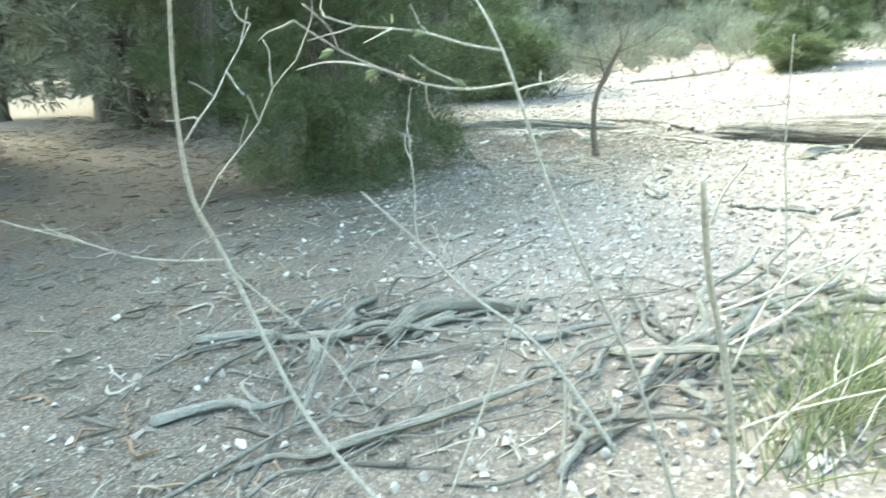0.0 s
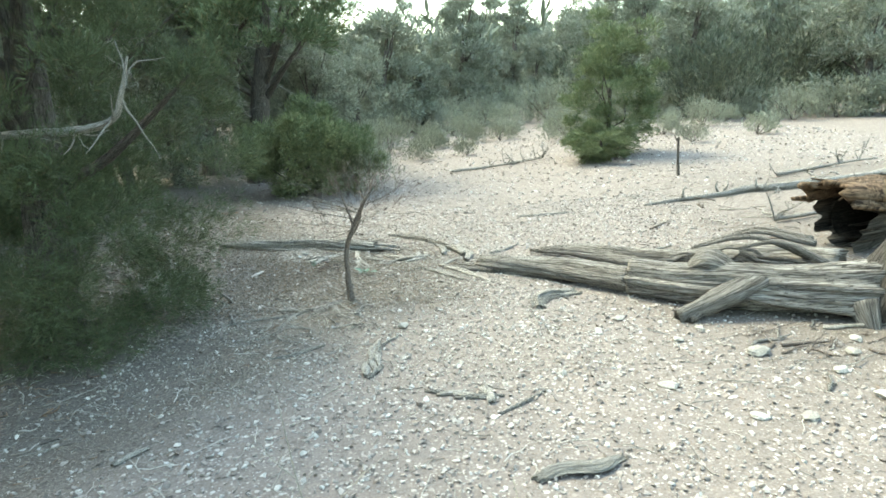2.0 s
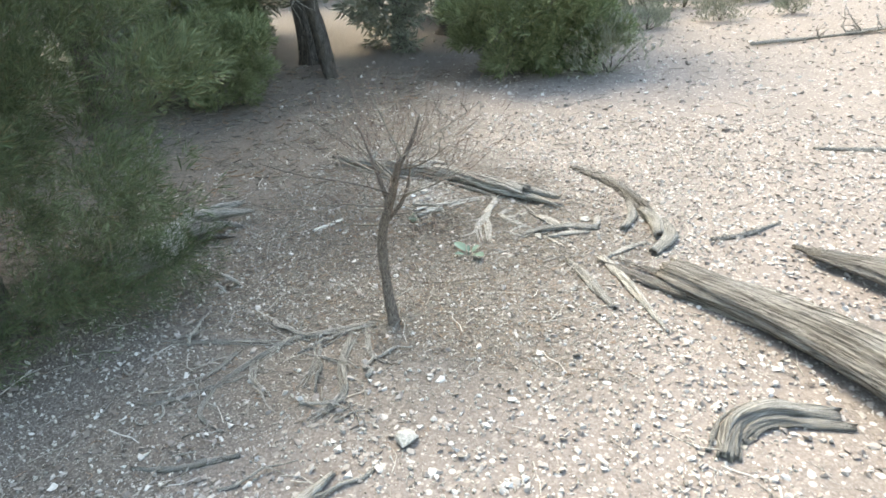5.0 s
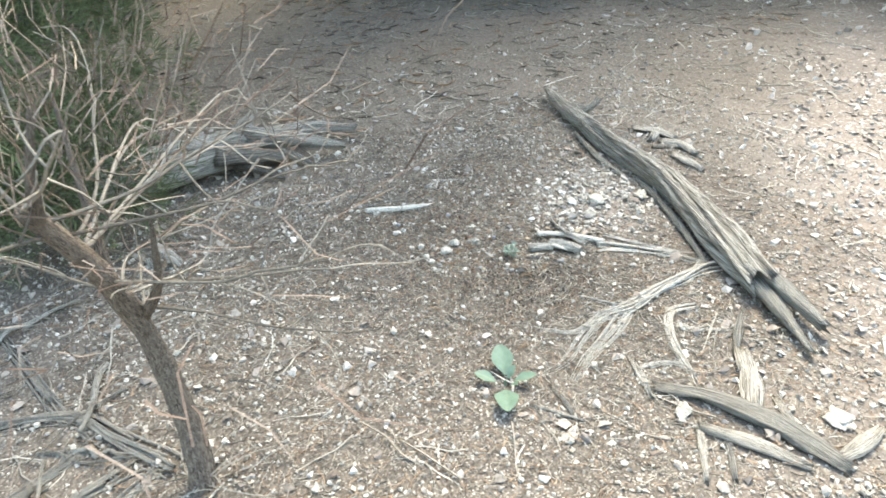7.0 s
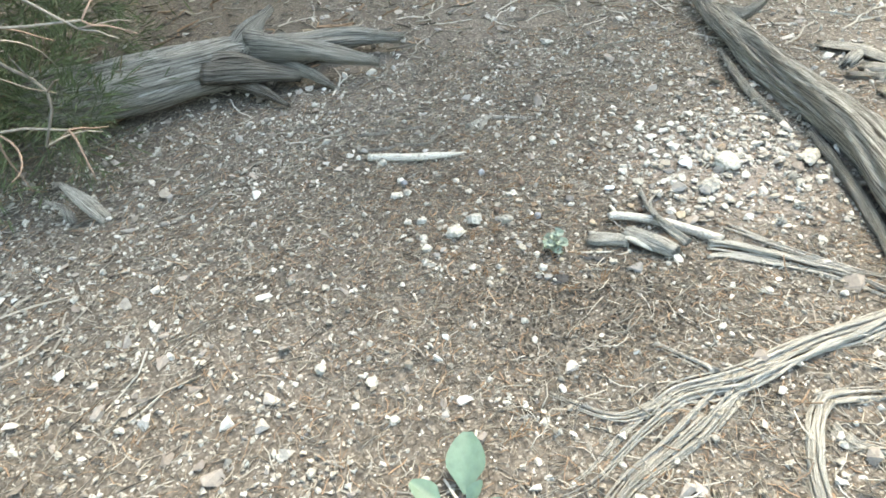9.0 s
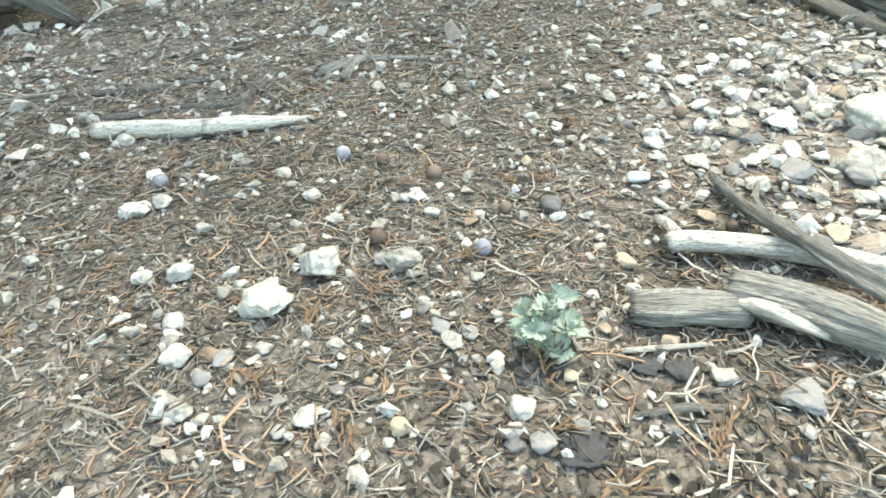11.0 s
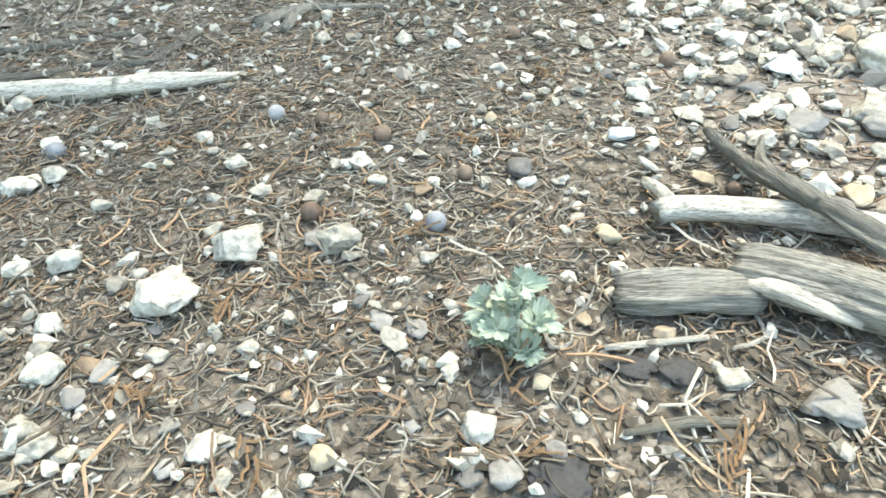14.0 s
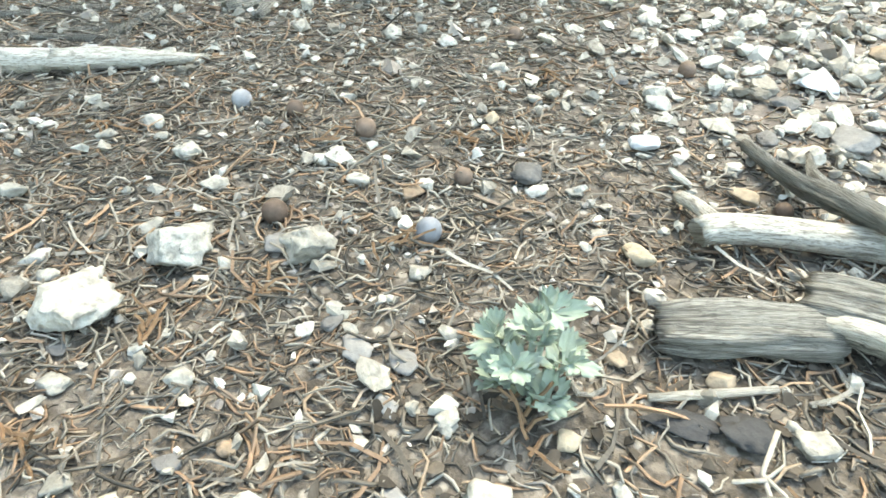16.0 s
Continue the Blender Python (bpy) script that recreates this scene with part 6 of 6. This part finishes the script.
GRAVEL_STONES = ((-0.381, 4.298, 0.058), (-0.593, 4.08, 0.017), (-0.665, 4.092, 0.019), (-0.528, 4.163, 0.028), (-0.475, 4.17, 0.036), (-0.375, 4.212, 0.03), (-0.344, 4.247, 0.027), (-0.326, 4.229, 0.027),
                 (-0.363, 4.177, 0.027), (-0.47, 3.995, 0.017), (-0.457, 4.017, 0.015), (-0.432, 3.988, 0.013), (-0.411, 3.998, 0.015), (-0.423, 4.128, 0.021), (-0.457, 4.433, 0.024), (-0.451, 4.248, 0.025),
                 (-0.443, 4.213, 0.024), (-0.39, 4.261, 0.021), (-0.415, 4.278, 0.022), (-0.637, 4.303, 0.034), (-0.694, 4.302, 0.025), (-0.5, 4.367, 0.027), (-0.529, 4.352, 0.025), (-0.54, 4.292, 0.026),
                 (-0.527, 4.244, 0.025), (-0.328, 4.2, 0.02), (-0.34, 4.267, 0.022), (-0.397, 4.036, 0.009), (-0.419, 4.173, 0.018), (-0.458, 4.355, 0.026))
GREY_STONES = ((-0.492, 3.825, 0.021), (-0.392, 3.83, 0.021), (-0.372, 3.846, 0.017), (-0.425, 3.654, 0.018), (-0.458, 3.704, 0.011), (-0.354, 3.827, 0.016), (-0.415, 3.826, 0.014), (-0.353, 3.691, 0.013),
               (-0.261, 3.866, 0.014), (-0.207, 4.003, 0.031), (-0.23, 3.913, 0.015), (-0.405, 4.232, 0.04), (-0.489, 4.0, 0.025), (-0.314, 4.15, 0.025), (-0.585, 4.169, 0.02), (-0.252, 3.912, 0.009),
               (-0.368, 3.737, 0.011), (-0.314, 3.811, 0.012), (-0.435, 3.673, 0.02), (-0.478, 4.249, 0.026), (-0.44, 4.185, 0.025), (-0.369, 4.273, 0.034), (-0.262, 3.836, 0.018), (-0.271, 3.822, 0.015))
TAN_STONES = ((-0.446, 3.665, 0.015), (-0.365, 3.76, 0.011), (-0.316, 3.763, 0.014), (-0.327, 3.935, 0.011), (-0.292, 3.967, 0.014), (-0.57, 4.023, 0.018), (-0.499, 4.41, 0.03), (-0.317, 4.176, 0.023),
              (-0.383, 4.002, 0.023), (-0.393, 4.101, 0.022), (-0.503, 3.917, 0.015), (-0.3, 3.884, 0.013))
SLATE = mat_island("dark_grey_slate", [(0, (0.035, 0.035, 0.037)), (1, (0.06, 0.06, 0.062))], 0.8, 0.25, 90, 0.4, obj=True)
PALE_BLUE = mat_island("bluish_white_stone", [(0, (0.42, 0.45, 0.48)), (1, (0.5, 0.53, 0.56))], 0.85, 0.2, 90, 0.4, obj=True)
STONE_TAN = mat_island("buff_and_rusty_stone", [(0, (0.24, 0.165, 0.115)), (0.5, (0.3, 0.235, 0.175)), (1, (0.42, 0.36, 0.27))], 0.9, 0.15, 120, 0.4, obj=True)
for k, (x, y, s) in enumerate(BIG_STONES):
    single_stone(x, y, s, 700 + k, flat=0.4, label="white flat stone lying on pale gravel")
for k, (x, y, s) in enumerate(LITTER_STONES + NEAR_STONES):
    single_stone(x, y, s * 1.0, 730 + k, flat=0.5, sink=0.1, rough=0.42)
for k, (x, y, s) in enumerate(GRAVEL_STONES):
    single_stone(x, y, s * 0.92, 800 + k, flat=0.45, sink=0.12, rough=0.4, label="chalky white stone lying among pale gravel")
for k, (x, y, s) in enumerate(GREY_STONES):
    single_stone(x, y, s, 840 + k, STONE_GREY, 0.32, "flat grey stone among needle litter", -0.08, group="single grey stones")
for k, (x, y, s) in enumerate(TAN_STONES):
    single_stone(x, y, s, 870 + k, STONE_TAN, 0.5, "buff weathered stone among needle litter", 0.0, group="single buff stones")
for k, (x, y, s, a) in enumerate(((-0.284, 3.935, 0.036, 40), (-0.265, 3.952, 0.024, 80), (-0.237, 3.992, 0.012, 10), (-0.247, 3.857, 0.034, 120))):
    single_stone(x, y, s, 890 + k, SLATE, 0.16, "flat dark slate flake among litter", -0.3, a, 0.55, "dark slate flakes")
single_stone(-0.479, 4.097, 0.026, 896, PALE_BLUE, 0.5, "bluish white flaky stone among litter", 0.0)
single_stone(-0.488, 4.306, 0.036, 897, PALE_BLUE, 0.5, "bluish white flaky stone among gravel", 0.0)


def berry(x, y, r, mat, label):
    bm = bmesh.new()
    bmesh.ops.create_icosphere(bm, subdivisions=3, radius=r)
    for v in bm.verts:
        v.co *= 1 + 0.06 * noise.noise(v.co * 90 + Vector((x * 50, y * 50, 0)))
        if v.co.z > r * 0.9:
            v.co.z -= r * 0.08
    me = bpy.data.meshes.new("juniper_berry")
    bm.to_mesh(me)
    bm.free()
    me.polygons.foreach_set("use_smooth", np.ones(len(me.polygons), bool))
    ob = part("juniper_berry", me, mat)
    ob.matrix_basis = pose(x, y, gz(x, y) + r * 0.75, 30 * x, 50 * y, 0)
    tagged(ob, label, "berry", "fallen juniper berries")


for x, y, r in ((-0.456, 3.904, 0.008), (-0.686, 3.859, 0.0082), (-0.733, 3.67, 0.0085)):
    berry(x, y, r, BERRY, "dusty blue juniper berry on litter")
for x, y, r in ((-0.522, 3.832, 0.0082), (-0.599, 3.928, 0.008), (-0.651, 3.891, 0.007), (-0.504, 3.957, 0.0065), (-0.57, 4.235, 0.008), (-0.726, 4.152, 0.0075), (-0.37, 4.11, 0.006)):
    berry(x, y, r, BERRY_BROWN, "dry brown juniper berry on litter")

ORANGE = mat_island("dry_orange_juniper_sprig", [(0, (0.14, 0.085, 0.05)), (0.6, (0.21, 0.13, 0.078)), (1, (0.27, 0.19, 0.12))], 0.8, 0.2, 300, 0.3, lump=0.001)


def dry_sprig(x, y, size, turn, seed):
    """A dead juniper sprig: a fan of short scaly twiglets."""
    g = np.random.default_rng(seed)
    e = thing("dry_sprig", "dry rust-brown juniper sprig on the litter", "twig", "dry juniper sprigs")
    for k in range(6):
        a = radians(turn) + g.normal(0, 0.7)
        s = (x + 0.6 * size * math.cos(radians(turn)) * k / 6, y + 0.6 * size * math.sin(radians(turn)) * k / 6, gz(x, y) + 0.006)
        v, f = tri_tube(wander(s, (math.cos(a), math.sin(a), 0.08), size * g.uniform(0.35, 0.7), 0.001, 0.0008, 4, 0.5, 0.02, g), 4)
        part("twiglet", raw_mesh("twiglet", v, f, smooth=False), ORANGE, e)


for k, (x, y, s, a) in enumerate(((-0.46, 3.87, 0.04, 60), (-0.45, 3.79, 0.035, 100), (-0.42, 3.68, 0.045, 30), (-0.3, 3.865, 0.04, 150), (-0.56, 3.98, 0.035, 20), (-0.6, 3.88, 0.04, 80), (-0.52, 4.02, 0.03, 200), (-0.7, 3.75, 0.05, 40),
                                  (-0.27, 3.84, 0.04, 70), (-0.2, 3.92, 0.045, 120), (-0.35, 3.73, 0.04, 10), (-0.5, 3.69, 0.04, 75), (-0.64, 4.12, 0.04, 0), (-0.22, 3.85, 0.04, 45), (0.05, 3.62, 0.06, 100), (-0.9, 3.2, 0.07, 30), (-1.0, 3.1, 0.08, 60), (-0.44, 3.74, 0.03, 160))):
    dry_sprig(x, y, s, a, 860 + k)

# white stick with cracks across it and a split, tapering end
_t = thing("bleached_stick", "bleached white stick with cross cracks and split end", "stick")
part("thick_length", limb_mesh("thick_length", [tube(on_ground([(-0.892, 3.618, 0.0105), (-0.866, 3.667, 0.0108), (-0.843, 3.71, 0.0112), (-0.829, 3.742, 0.0108)], 0.9), 18, 0.008, 0.14, 271, 0.3, 0.003)]), WOOD_WHITE, _t)
part("split_length", limb_mesh("split_length", [tube(on_ground([(-0.826, 3.738, 0.0105), (-0.815, 3.775, 0.0105), (-0.806, 3.815, 0.008), (-0.808, 3.858, 0.004)], 1.0), 18, 0.008, 0.3, 272, 0.3, 0.008)]), WOOD_WHITE, _t)
part("knot", limb_mesh("knot", [tube([(-0.826, 3.737, 0.006, 0.0055), (-0.812, 3.731, 0.007, 0.005)], 12, 0.004, 0.3, 276, 0.3, 0.001)]), WOOD_DARK, _t, "dark broken knot")
for q, (x, y) in enumerate(((-0.853, 3.689), (-0.84, 3.717), (-0.872, 3.65), (-0.88, 3.637))):
    a = [(x + 0.0109 * math.cos(w) * 0.88, y - 0.0109 * math.cos(w) * 0.47, 0.0098 + 0.0111 * math.sin(w), 0.0005) for w in np.linspace(0.1, 2.6, 7)]
    part("crack", limb_mesh("crack", [tube(a, 5, 0.003)]), WOOD_DARK, _t, "dark crack across the stick")
for k, rows in enumerate(([(-0.938, 3.912, 0.009), (-0.952, 3.96, 0.01), (-0.962, 4.006, 0.006)], [(-0.9, 3.935, 0.006), (-0.935, 3.96, 0.009), (-0.967, 3.984, 0.009)], [(-0.967, 3.984, 0.008), (-0.93, 4.04, 0.006), (-0.903, 4.094, 0.004)])):
    loose("forked_twig", "pale forked twig on litter", rows, WOOD_PALE, 10, 0.3, 273 + k, 0.004, group="pale twigs behind the seedling")
loose("twig", "pale bent twig on litter", [(-0.555, 3.973, 0.003), (-0.547, 4.021, 0.0032), (-0.546, 4.045, 0.003), (-0.545, 4.072, 0.002)], WOOD_PALE, 8, 0.2, 275, 0.0)
for k, rows in enumerate(([(-0.939, 3.703, 0.004), (-0.91, 3.755, 0.0045), (-0.9, 3.785, 0.005), (-0.947, 3.833, 0.006), (-0.986, 3.87, 0.005)], [(-0.95, 3.73, 0.003), (-0.925, 3.78, 0.004), (-0.94, 3.82, 0.004)], [(-1.05, 3.62, 0.006), (-1.02, 3.7, 0.005), (-1.0, 3.8, 0.004)], [(-0.96, 3.6, 0.006), (-0.93, 3.66, 0.006), (-0.93, 3.7, 0.004)])):
    loose("twig", "thin grey twig on brown litter", rows, WOOD_GREY, 8, 0.3, 280 + k, 0.0, group="grey twigs on litter")
for k, rows in enumerate(([(-0.3, 3.93, 0.0022), (-0.288, 3.955, 0.0025), (-0.275, 3.985, 0.002)], [(-0.262, 3.99, 0.0016), (-0.258, 4.012, 0.0016), (-0.278, 4.025, 0.001)], [(-0.335, 3.912, 0.0012), (-0.318, 3.905, 0.0014), (-0.315, 3.918, 0.0012), (-0.33, 3.928, 0.001)], [(-0.25, 3.90, 0.002), (-0.237, 3.93, 0.0035), (-0.222, 3.955, 0.0025)], [(-0.24, 4.015, 0.0012), (-0.215, 4.02, 0.0014), (-0.19, 4.035, 0.0012)])):
    loose("twig", "short curved pale twig beside the seedling", rows, WOOD_WHITE if k < 3 else WOOD_PALE, 7, 0.2, 285 + k, 0.0, group="short twigs beside the seedling", lift=2.0)

# frayed wood by the seedling
_t = thing("frayed_wood", "grey frayed split wood beside a sage seedling", "wood")
part("upper_piece", limb_mesh("upper_piece", [tube(on_ground([(-0.3, 4.035, 0.019), (-0.29, 4.041, 0.0205), (-0.262, 4.058, 0.0215), (-0.235, 4.072, 0.021), (-0.208, 4.088, 0.017)], 0.85), 72, 0.003, 0.36, 291, 1.5, 0.007, flat=0.8)]), WOOD_CLOSE, _t)
part("lower_piece", limb_mesh("lower_piece", [tube(on_ground([(-0.326, 3.963, 0.0125), (-0.318, 3.973, 0.0145), (-0.3, 4.0, 0.0155), (-0.282, 4.026, 0.0145)], 0.85), 60, 0.003, 0.34, 292, 1.5, 0.006, flat=0.9)]), WOOD_CLOSE, _t)
part("pale_splinter", limb_mesh("pale_splinter", [tube([(-0.292, 4.022, 0.022, 0.005), (-0.272, 4.03, 0.027, 0.0085), (-0.248, 4.043, 0.025, 0.008), (-0.232, 4.052, 0.02, 0.004)], 24, 0.004, 0.4, 296, 1.0, 0.004, flat=0.6)]), WOOD_WHITE, _t)
part("white_limb", limb_mesh("white_limb", [tube([(-0.372, 4.036, 0.016, 0.0086), (-0.368, 4.046, 0.018, 0.0092), (-0.346, 4.078, 0.018, 0.0092), (-0.312, 4.113, 0.018, 0.0095), (-0.259, 4.153, 0.018, 0.0095), (-0.2, 4.19, 0.018, 0.009)], 32, 0.006, 0.16, 293, 0.4, 0.003)]), WOOD_WHITE, _t)
part("side_stub", limb_mesh("side_stub", [tube([(-0.41, 4.059, 0.012, 0.0042), (-0.395, 4.057, 0.015, 0.0046), (-0.374, 4.05, 0.018, 0.0052)], 16, 0.005, 0.2, 297, 0.4, 0.002)]), WOOD_WHITE, _t)
for k, line in enumerate(([(-0.434, 4.149, 0.014, 0.004), (-0.388, 4.13, 0.02, 0.0055), (-0.348, 4.113, 0.03, 0.006), (-0.303, 4.106, 0.036, 0.0075), (-0.262, 4.107, 0.036, 0.008), (-0.21, 4.118, 0.03, 0.009)],
                          [(-0.4, 4.17, 0.018, 0.002), (-0.373, 4.137, 0.024, 0.0045), (-0.34, 4.115, 0.032, 0.0055), (-0.306, 4.105, 0.036, 0.006)],
                          [(-0.425, 4.15, 0.01, 0.003), (-0.375, 4.128, 0.014, 0.004), (-0.33, 4.118, 0.024, 0.004), (-0.28, 4.118, 0.03, 0.004)])):
    part("dark_strand", limb_mesh("dark_strand", [tube(line, 20, 0.005, 0.6, 294 + k, 2.0, 0.003)]), WOOD_CLOSE, _t)


# ---- gravel and litter ----
def strew(label, name, cat, mat, templates, region, n, lo, hi, weight, power=2.0, tilt=0.4, sink=0.15, seed=1, aspect=0.0, smooth=False):
    g = np.random.default_rng(seed)
    x0, x1, y0, y1 = region
    x, y = g.uniform(x0, x1, n), g.uniform(y0, y1, n)
    keep = g.random(n) < weight(x, y)
    x, y = x[keep], y[keep]
    size = lo + (hi - lo) * g.random(len(x)) ** power
    v, f = scatter(templates, x, y, size, tilt, sink, g, aspect=aspect)
    ob = part(name, raw_mesh(name, v, f, smooth=smooth), mat)
    return tagged(ob, label, cat, kind="stuff")


def open_ground(x, y):
    return 0.2 + 0.8 * (1 - litter_amount(x, y))


FLAKE = mat_island("bark_flakes", [(0, (0.15, 0.124, 0.106)), (0.5, (0.22, 0.193, 0.168)), (1, (0.33, 0.304, 0.272))], 0.9, 0.15, 120, 0.4)
FLAKES = [chip(1300 + i, 0.16, 9) for i in range(10)]
def close_by(x, y):
    """1 round the seedling, fading out."""
    return np.clip(1.75 - 1.9 * np.hypot(x + 0.5, (y - 3.95) * 1.05) + 0.5 * (lattice(x, y, 4, 61) - 0.5), 0, 1)


def near_seedling(x, y):
    return close_by(x, y) > 0.3


strew("dark flakes of bark and rotten wood", "bark_flakes", "bark flakes", FLAKE, FLAKES, (-2.0, 6.5, -1.4, 9.0), 20000, 0.01, 0.055, lambda x, y: np.where((y > 2.3) & (x < 1.3), 0.3, 1.0) * (0.08 + 0.8 * litter_amount(x, y) + 0.35 * lattice(x, y, 1.7, 47) * lattice(x, y, 4, 48)) * np.where(close_by(x, y) > 0.1, 0.0, 1.0), 2.4, 0.3, -0.1, 14)


def away_from_seedling(x, y):
    return (open_ground(x, y) * (0.55 + 0.45 * lattice(x, y, 5, 42))) * (1 - 0.88 * close_by(x, y))


def dark_patch(x, y):
    """1 where bare dark duff between seedling and split wood also stands for shade."""
    return np.clip((x + 0.39) / 0.12, 0, 1) * np.clip((4.07 - y) / 0.12, 0, 1) * np.clip((y - 3.62) / 0.12, 0, 1) * np.clip((0.05 - x) / 0.2, 0, 1)


def pale_patch(x, y):
    """1 on the pale gravel behind the split wood."""
    return np.exp(-(((x + 0.46) / 0.27) ** 2 + ((y - 4.43) / 0.3) ** 2))


SLIVERS = [worn(1700 + i, 2, 0.38, 12, 0.3) for i in range(14)]
CRUMBS = [worn(1740 + i, 2, 0.62, 12, 0.42) for i in range(16)]
strew("small white pebbles among needle litter", "pebbles", "pebbles", PEBBLE, CRUMBS[:8] + CHIPS[:8], (-1.3, 0.3, 3.3, 4.8), 9500, 0.004, 0.013, lambda x, y: np.clip(0.35 * (0.15 + 1.2 * lattice(x, y, 9, 43) ** 2) + 0.95 * pale_patch(x, y), 0, 1) * (1 - 0.7 * dark_patch(x, y)), 1.7, 0.4, -0.05, 12)
strew("pale gravel behind the split wood", "gravel", "gravel", PEBBLE, SLIVERS, (-1.1, 0.2, 4.0, 5.0), 3600, 0.008, 0.028, lambda x, y: np.clip(1.1 * pale_patch(x, y) - 0.1, 0, 1), 1.7, 0.28, 0.0, 17)
strew("white stone chips on the brown ground", "chips", "stone chips", PEBBLE, CHIPS + CRUMBS[:4], (-1.5, 1.6, 1.0, 5.6), 44000, 0.004, 0.022, lambda x, y: (0.8 - 0.6 * close_by(x, y)) * (0.4 + 0.6 * lattice(x, y, 5, 44)), 1.8, 0.3, 0.1, 13)
strew("white stone chips strewn over brown litter", "chips", "stone chips", PEBBLE, CHIPS, (-1.3, 1.3, 2.5, 4.7), 13000, 0.008, 0.022, lambda x, y: (0.85 - np.where(x + 0.25 * (y - 3.85) < -0.4, 0.5, 0.75) * close_by(x, y)) * (0.25 + 0.75 * lattice(x, y, 3, 45)), 1.6, 0.3, 0.0, 23)
strew("loose pale gravel among needle litter", "gravel", "gravel", GRAVEL, CHIPS, (-1.4, 0.4, 3.2, 5.0), 20000, 0.003, 0.012, lambda x, y: np.clip(0.4 + 0.6 * (1 - litter_amount(x, y)), 0, 1) * (0.4 + 0.6 * lattice(x, y, 7, 41)) * (1 - 0.8 * dark_patch(x, y)), 1.8, 0.3, 0.0, 2)
strew("loose pale gravel of the clearing", "gravel", "gravel", GRAVEL, CHIPS, (-2.4, 4.4, -1.4, 6.6), 88000, 0.008, 0.05, away_from_seedling, 2.6, 0.3, 0.15, 3)
# Dark crumbs: duff, plus the shade of this corner put into their colour.
DUFF_AND_SHADE = mat_island("dark_duff_and_shade", [(0, (0.03, 0.026, 0.022)), (0.6, (0.07, 0.06, 0.05)), (1, (0.14, 0.12, 0.1))], 0.9, 0.15, 200, 0.3, lump=0.001)
strew("dark crumbled duff between the litter, darkened for shade", "duff", "duff", DUFF_AND_SHADE, FLAKES, (-0.42, 0.0, 3.6, 4.15), 11000, 0.004, 0.015, lambda x, y: dark_patch(x, y) * lattice(x, y, 14, 71), 1.5, 0.35, -0.2, 18)
strew("fine fibrous litter over the brown ground", "fine_litter", "litter", LITTER, FINE, (-1.5, 1.1, 2.5, 5.0), 32000, 0.016, 0.05, lambda x, y: (0.25 + 0.75 * litter_amount(x, y)) * (1 - 0.75 * close_by(x, y)), 1.3, 0.2, 0.0, 19)
strew("scattered pale stones of the far clearing", "gravel", "gravel", GRAVEL, CHIPS, (-3, 12, 6.0, 18), 14000, 0.02, 0.1, open_ground, 2.4, 0.3, 0.3, 4)
strew("brown and orange juniper needle litter", "litter", "litter", LITTER, TWIGS, (-1.45, 0.45, 3.1, 4.85), 125000, 0.008, 0.032, lambda x, y: (0.12 + 0.88 * litter_amount(x, y)) * close_by(x, y) ** 1.5 * (1 - 0.62 * dark_patch(x, y)) * (1 - 0.6 * pale_patch(x, y)), 1.8, 0.2, 0.1, 5, smooth=True)
strew("brown needle litter on the ground", "litter", "litter", LITTER, TWIGS, (-4.0, 5.5, -1.6, 7.0), 34000, 0.014, 0.05, lambda x, y: (0.04 + 0.96 * litter_amount(x, y)) * (1 - close_by(x, y)), 1.5, 0.2, 0.1, 6)
strew("small grey twigs strewn over the ground", "twigs", "twigs", TWIG_PALE, STICKS, (-2.2, 7.0, -1.5, 9.0), 8000, 0.04, 0.22, lambda x, y: (0.45 + 0.5 * litter_amount(x, y)) * np.where(near_seedling(x, y), 0.04, 1.0), 2.5, 0.08, 0.1, 7)

strew("dark sticks and needles under the old junipers", "litter", "litter", LITTER, TWIGS, (-8.0, -1.5, -1.6, 9.0), 14000, 0.03, 0.16, lambda x, y: 0.4 + 0.6 * lattice(x, y, 1.5, 52), 2.0, 0.15, 0.05, 15)

SHRED = mat_island("grey_wood_shreds", [(0, (0.16, 0.145, 0.125)), (0.5, (0.31, 0.29, 0.255)), (1, (0.5, 0.48, 0.435))], 0.9, 0.15, 200, 0.35, lump=0.001)
SHREDS = [twig_template(1500 + i, 0.5, 0.02, 0.9) for i in range(16)]


def by_roots(x, y):
    return np.clip(1.2 - 2.4 * np.hypot(x - 0.12, (y - 3.95) * 0.9), 0, 1)


strew("pale fibrous shreds of wood round the dead roots", "shreds", "wood shreds", SHRED, SHREDS, (-0.5, 0.7, 3.3, 4.6), 2600, 0.02, 0.07, by_roots, 1.6, 0.2, 0.0, 16, smooth=True)
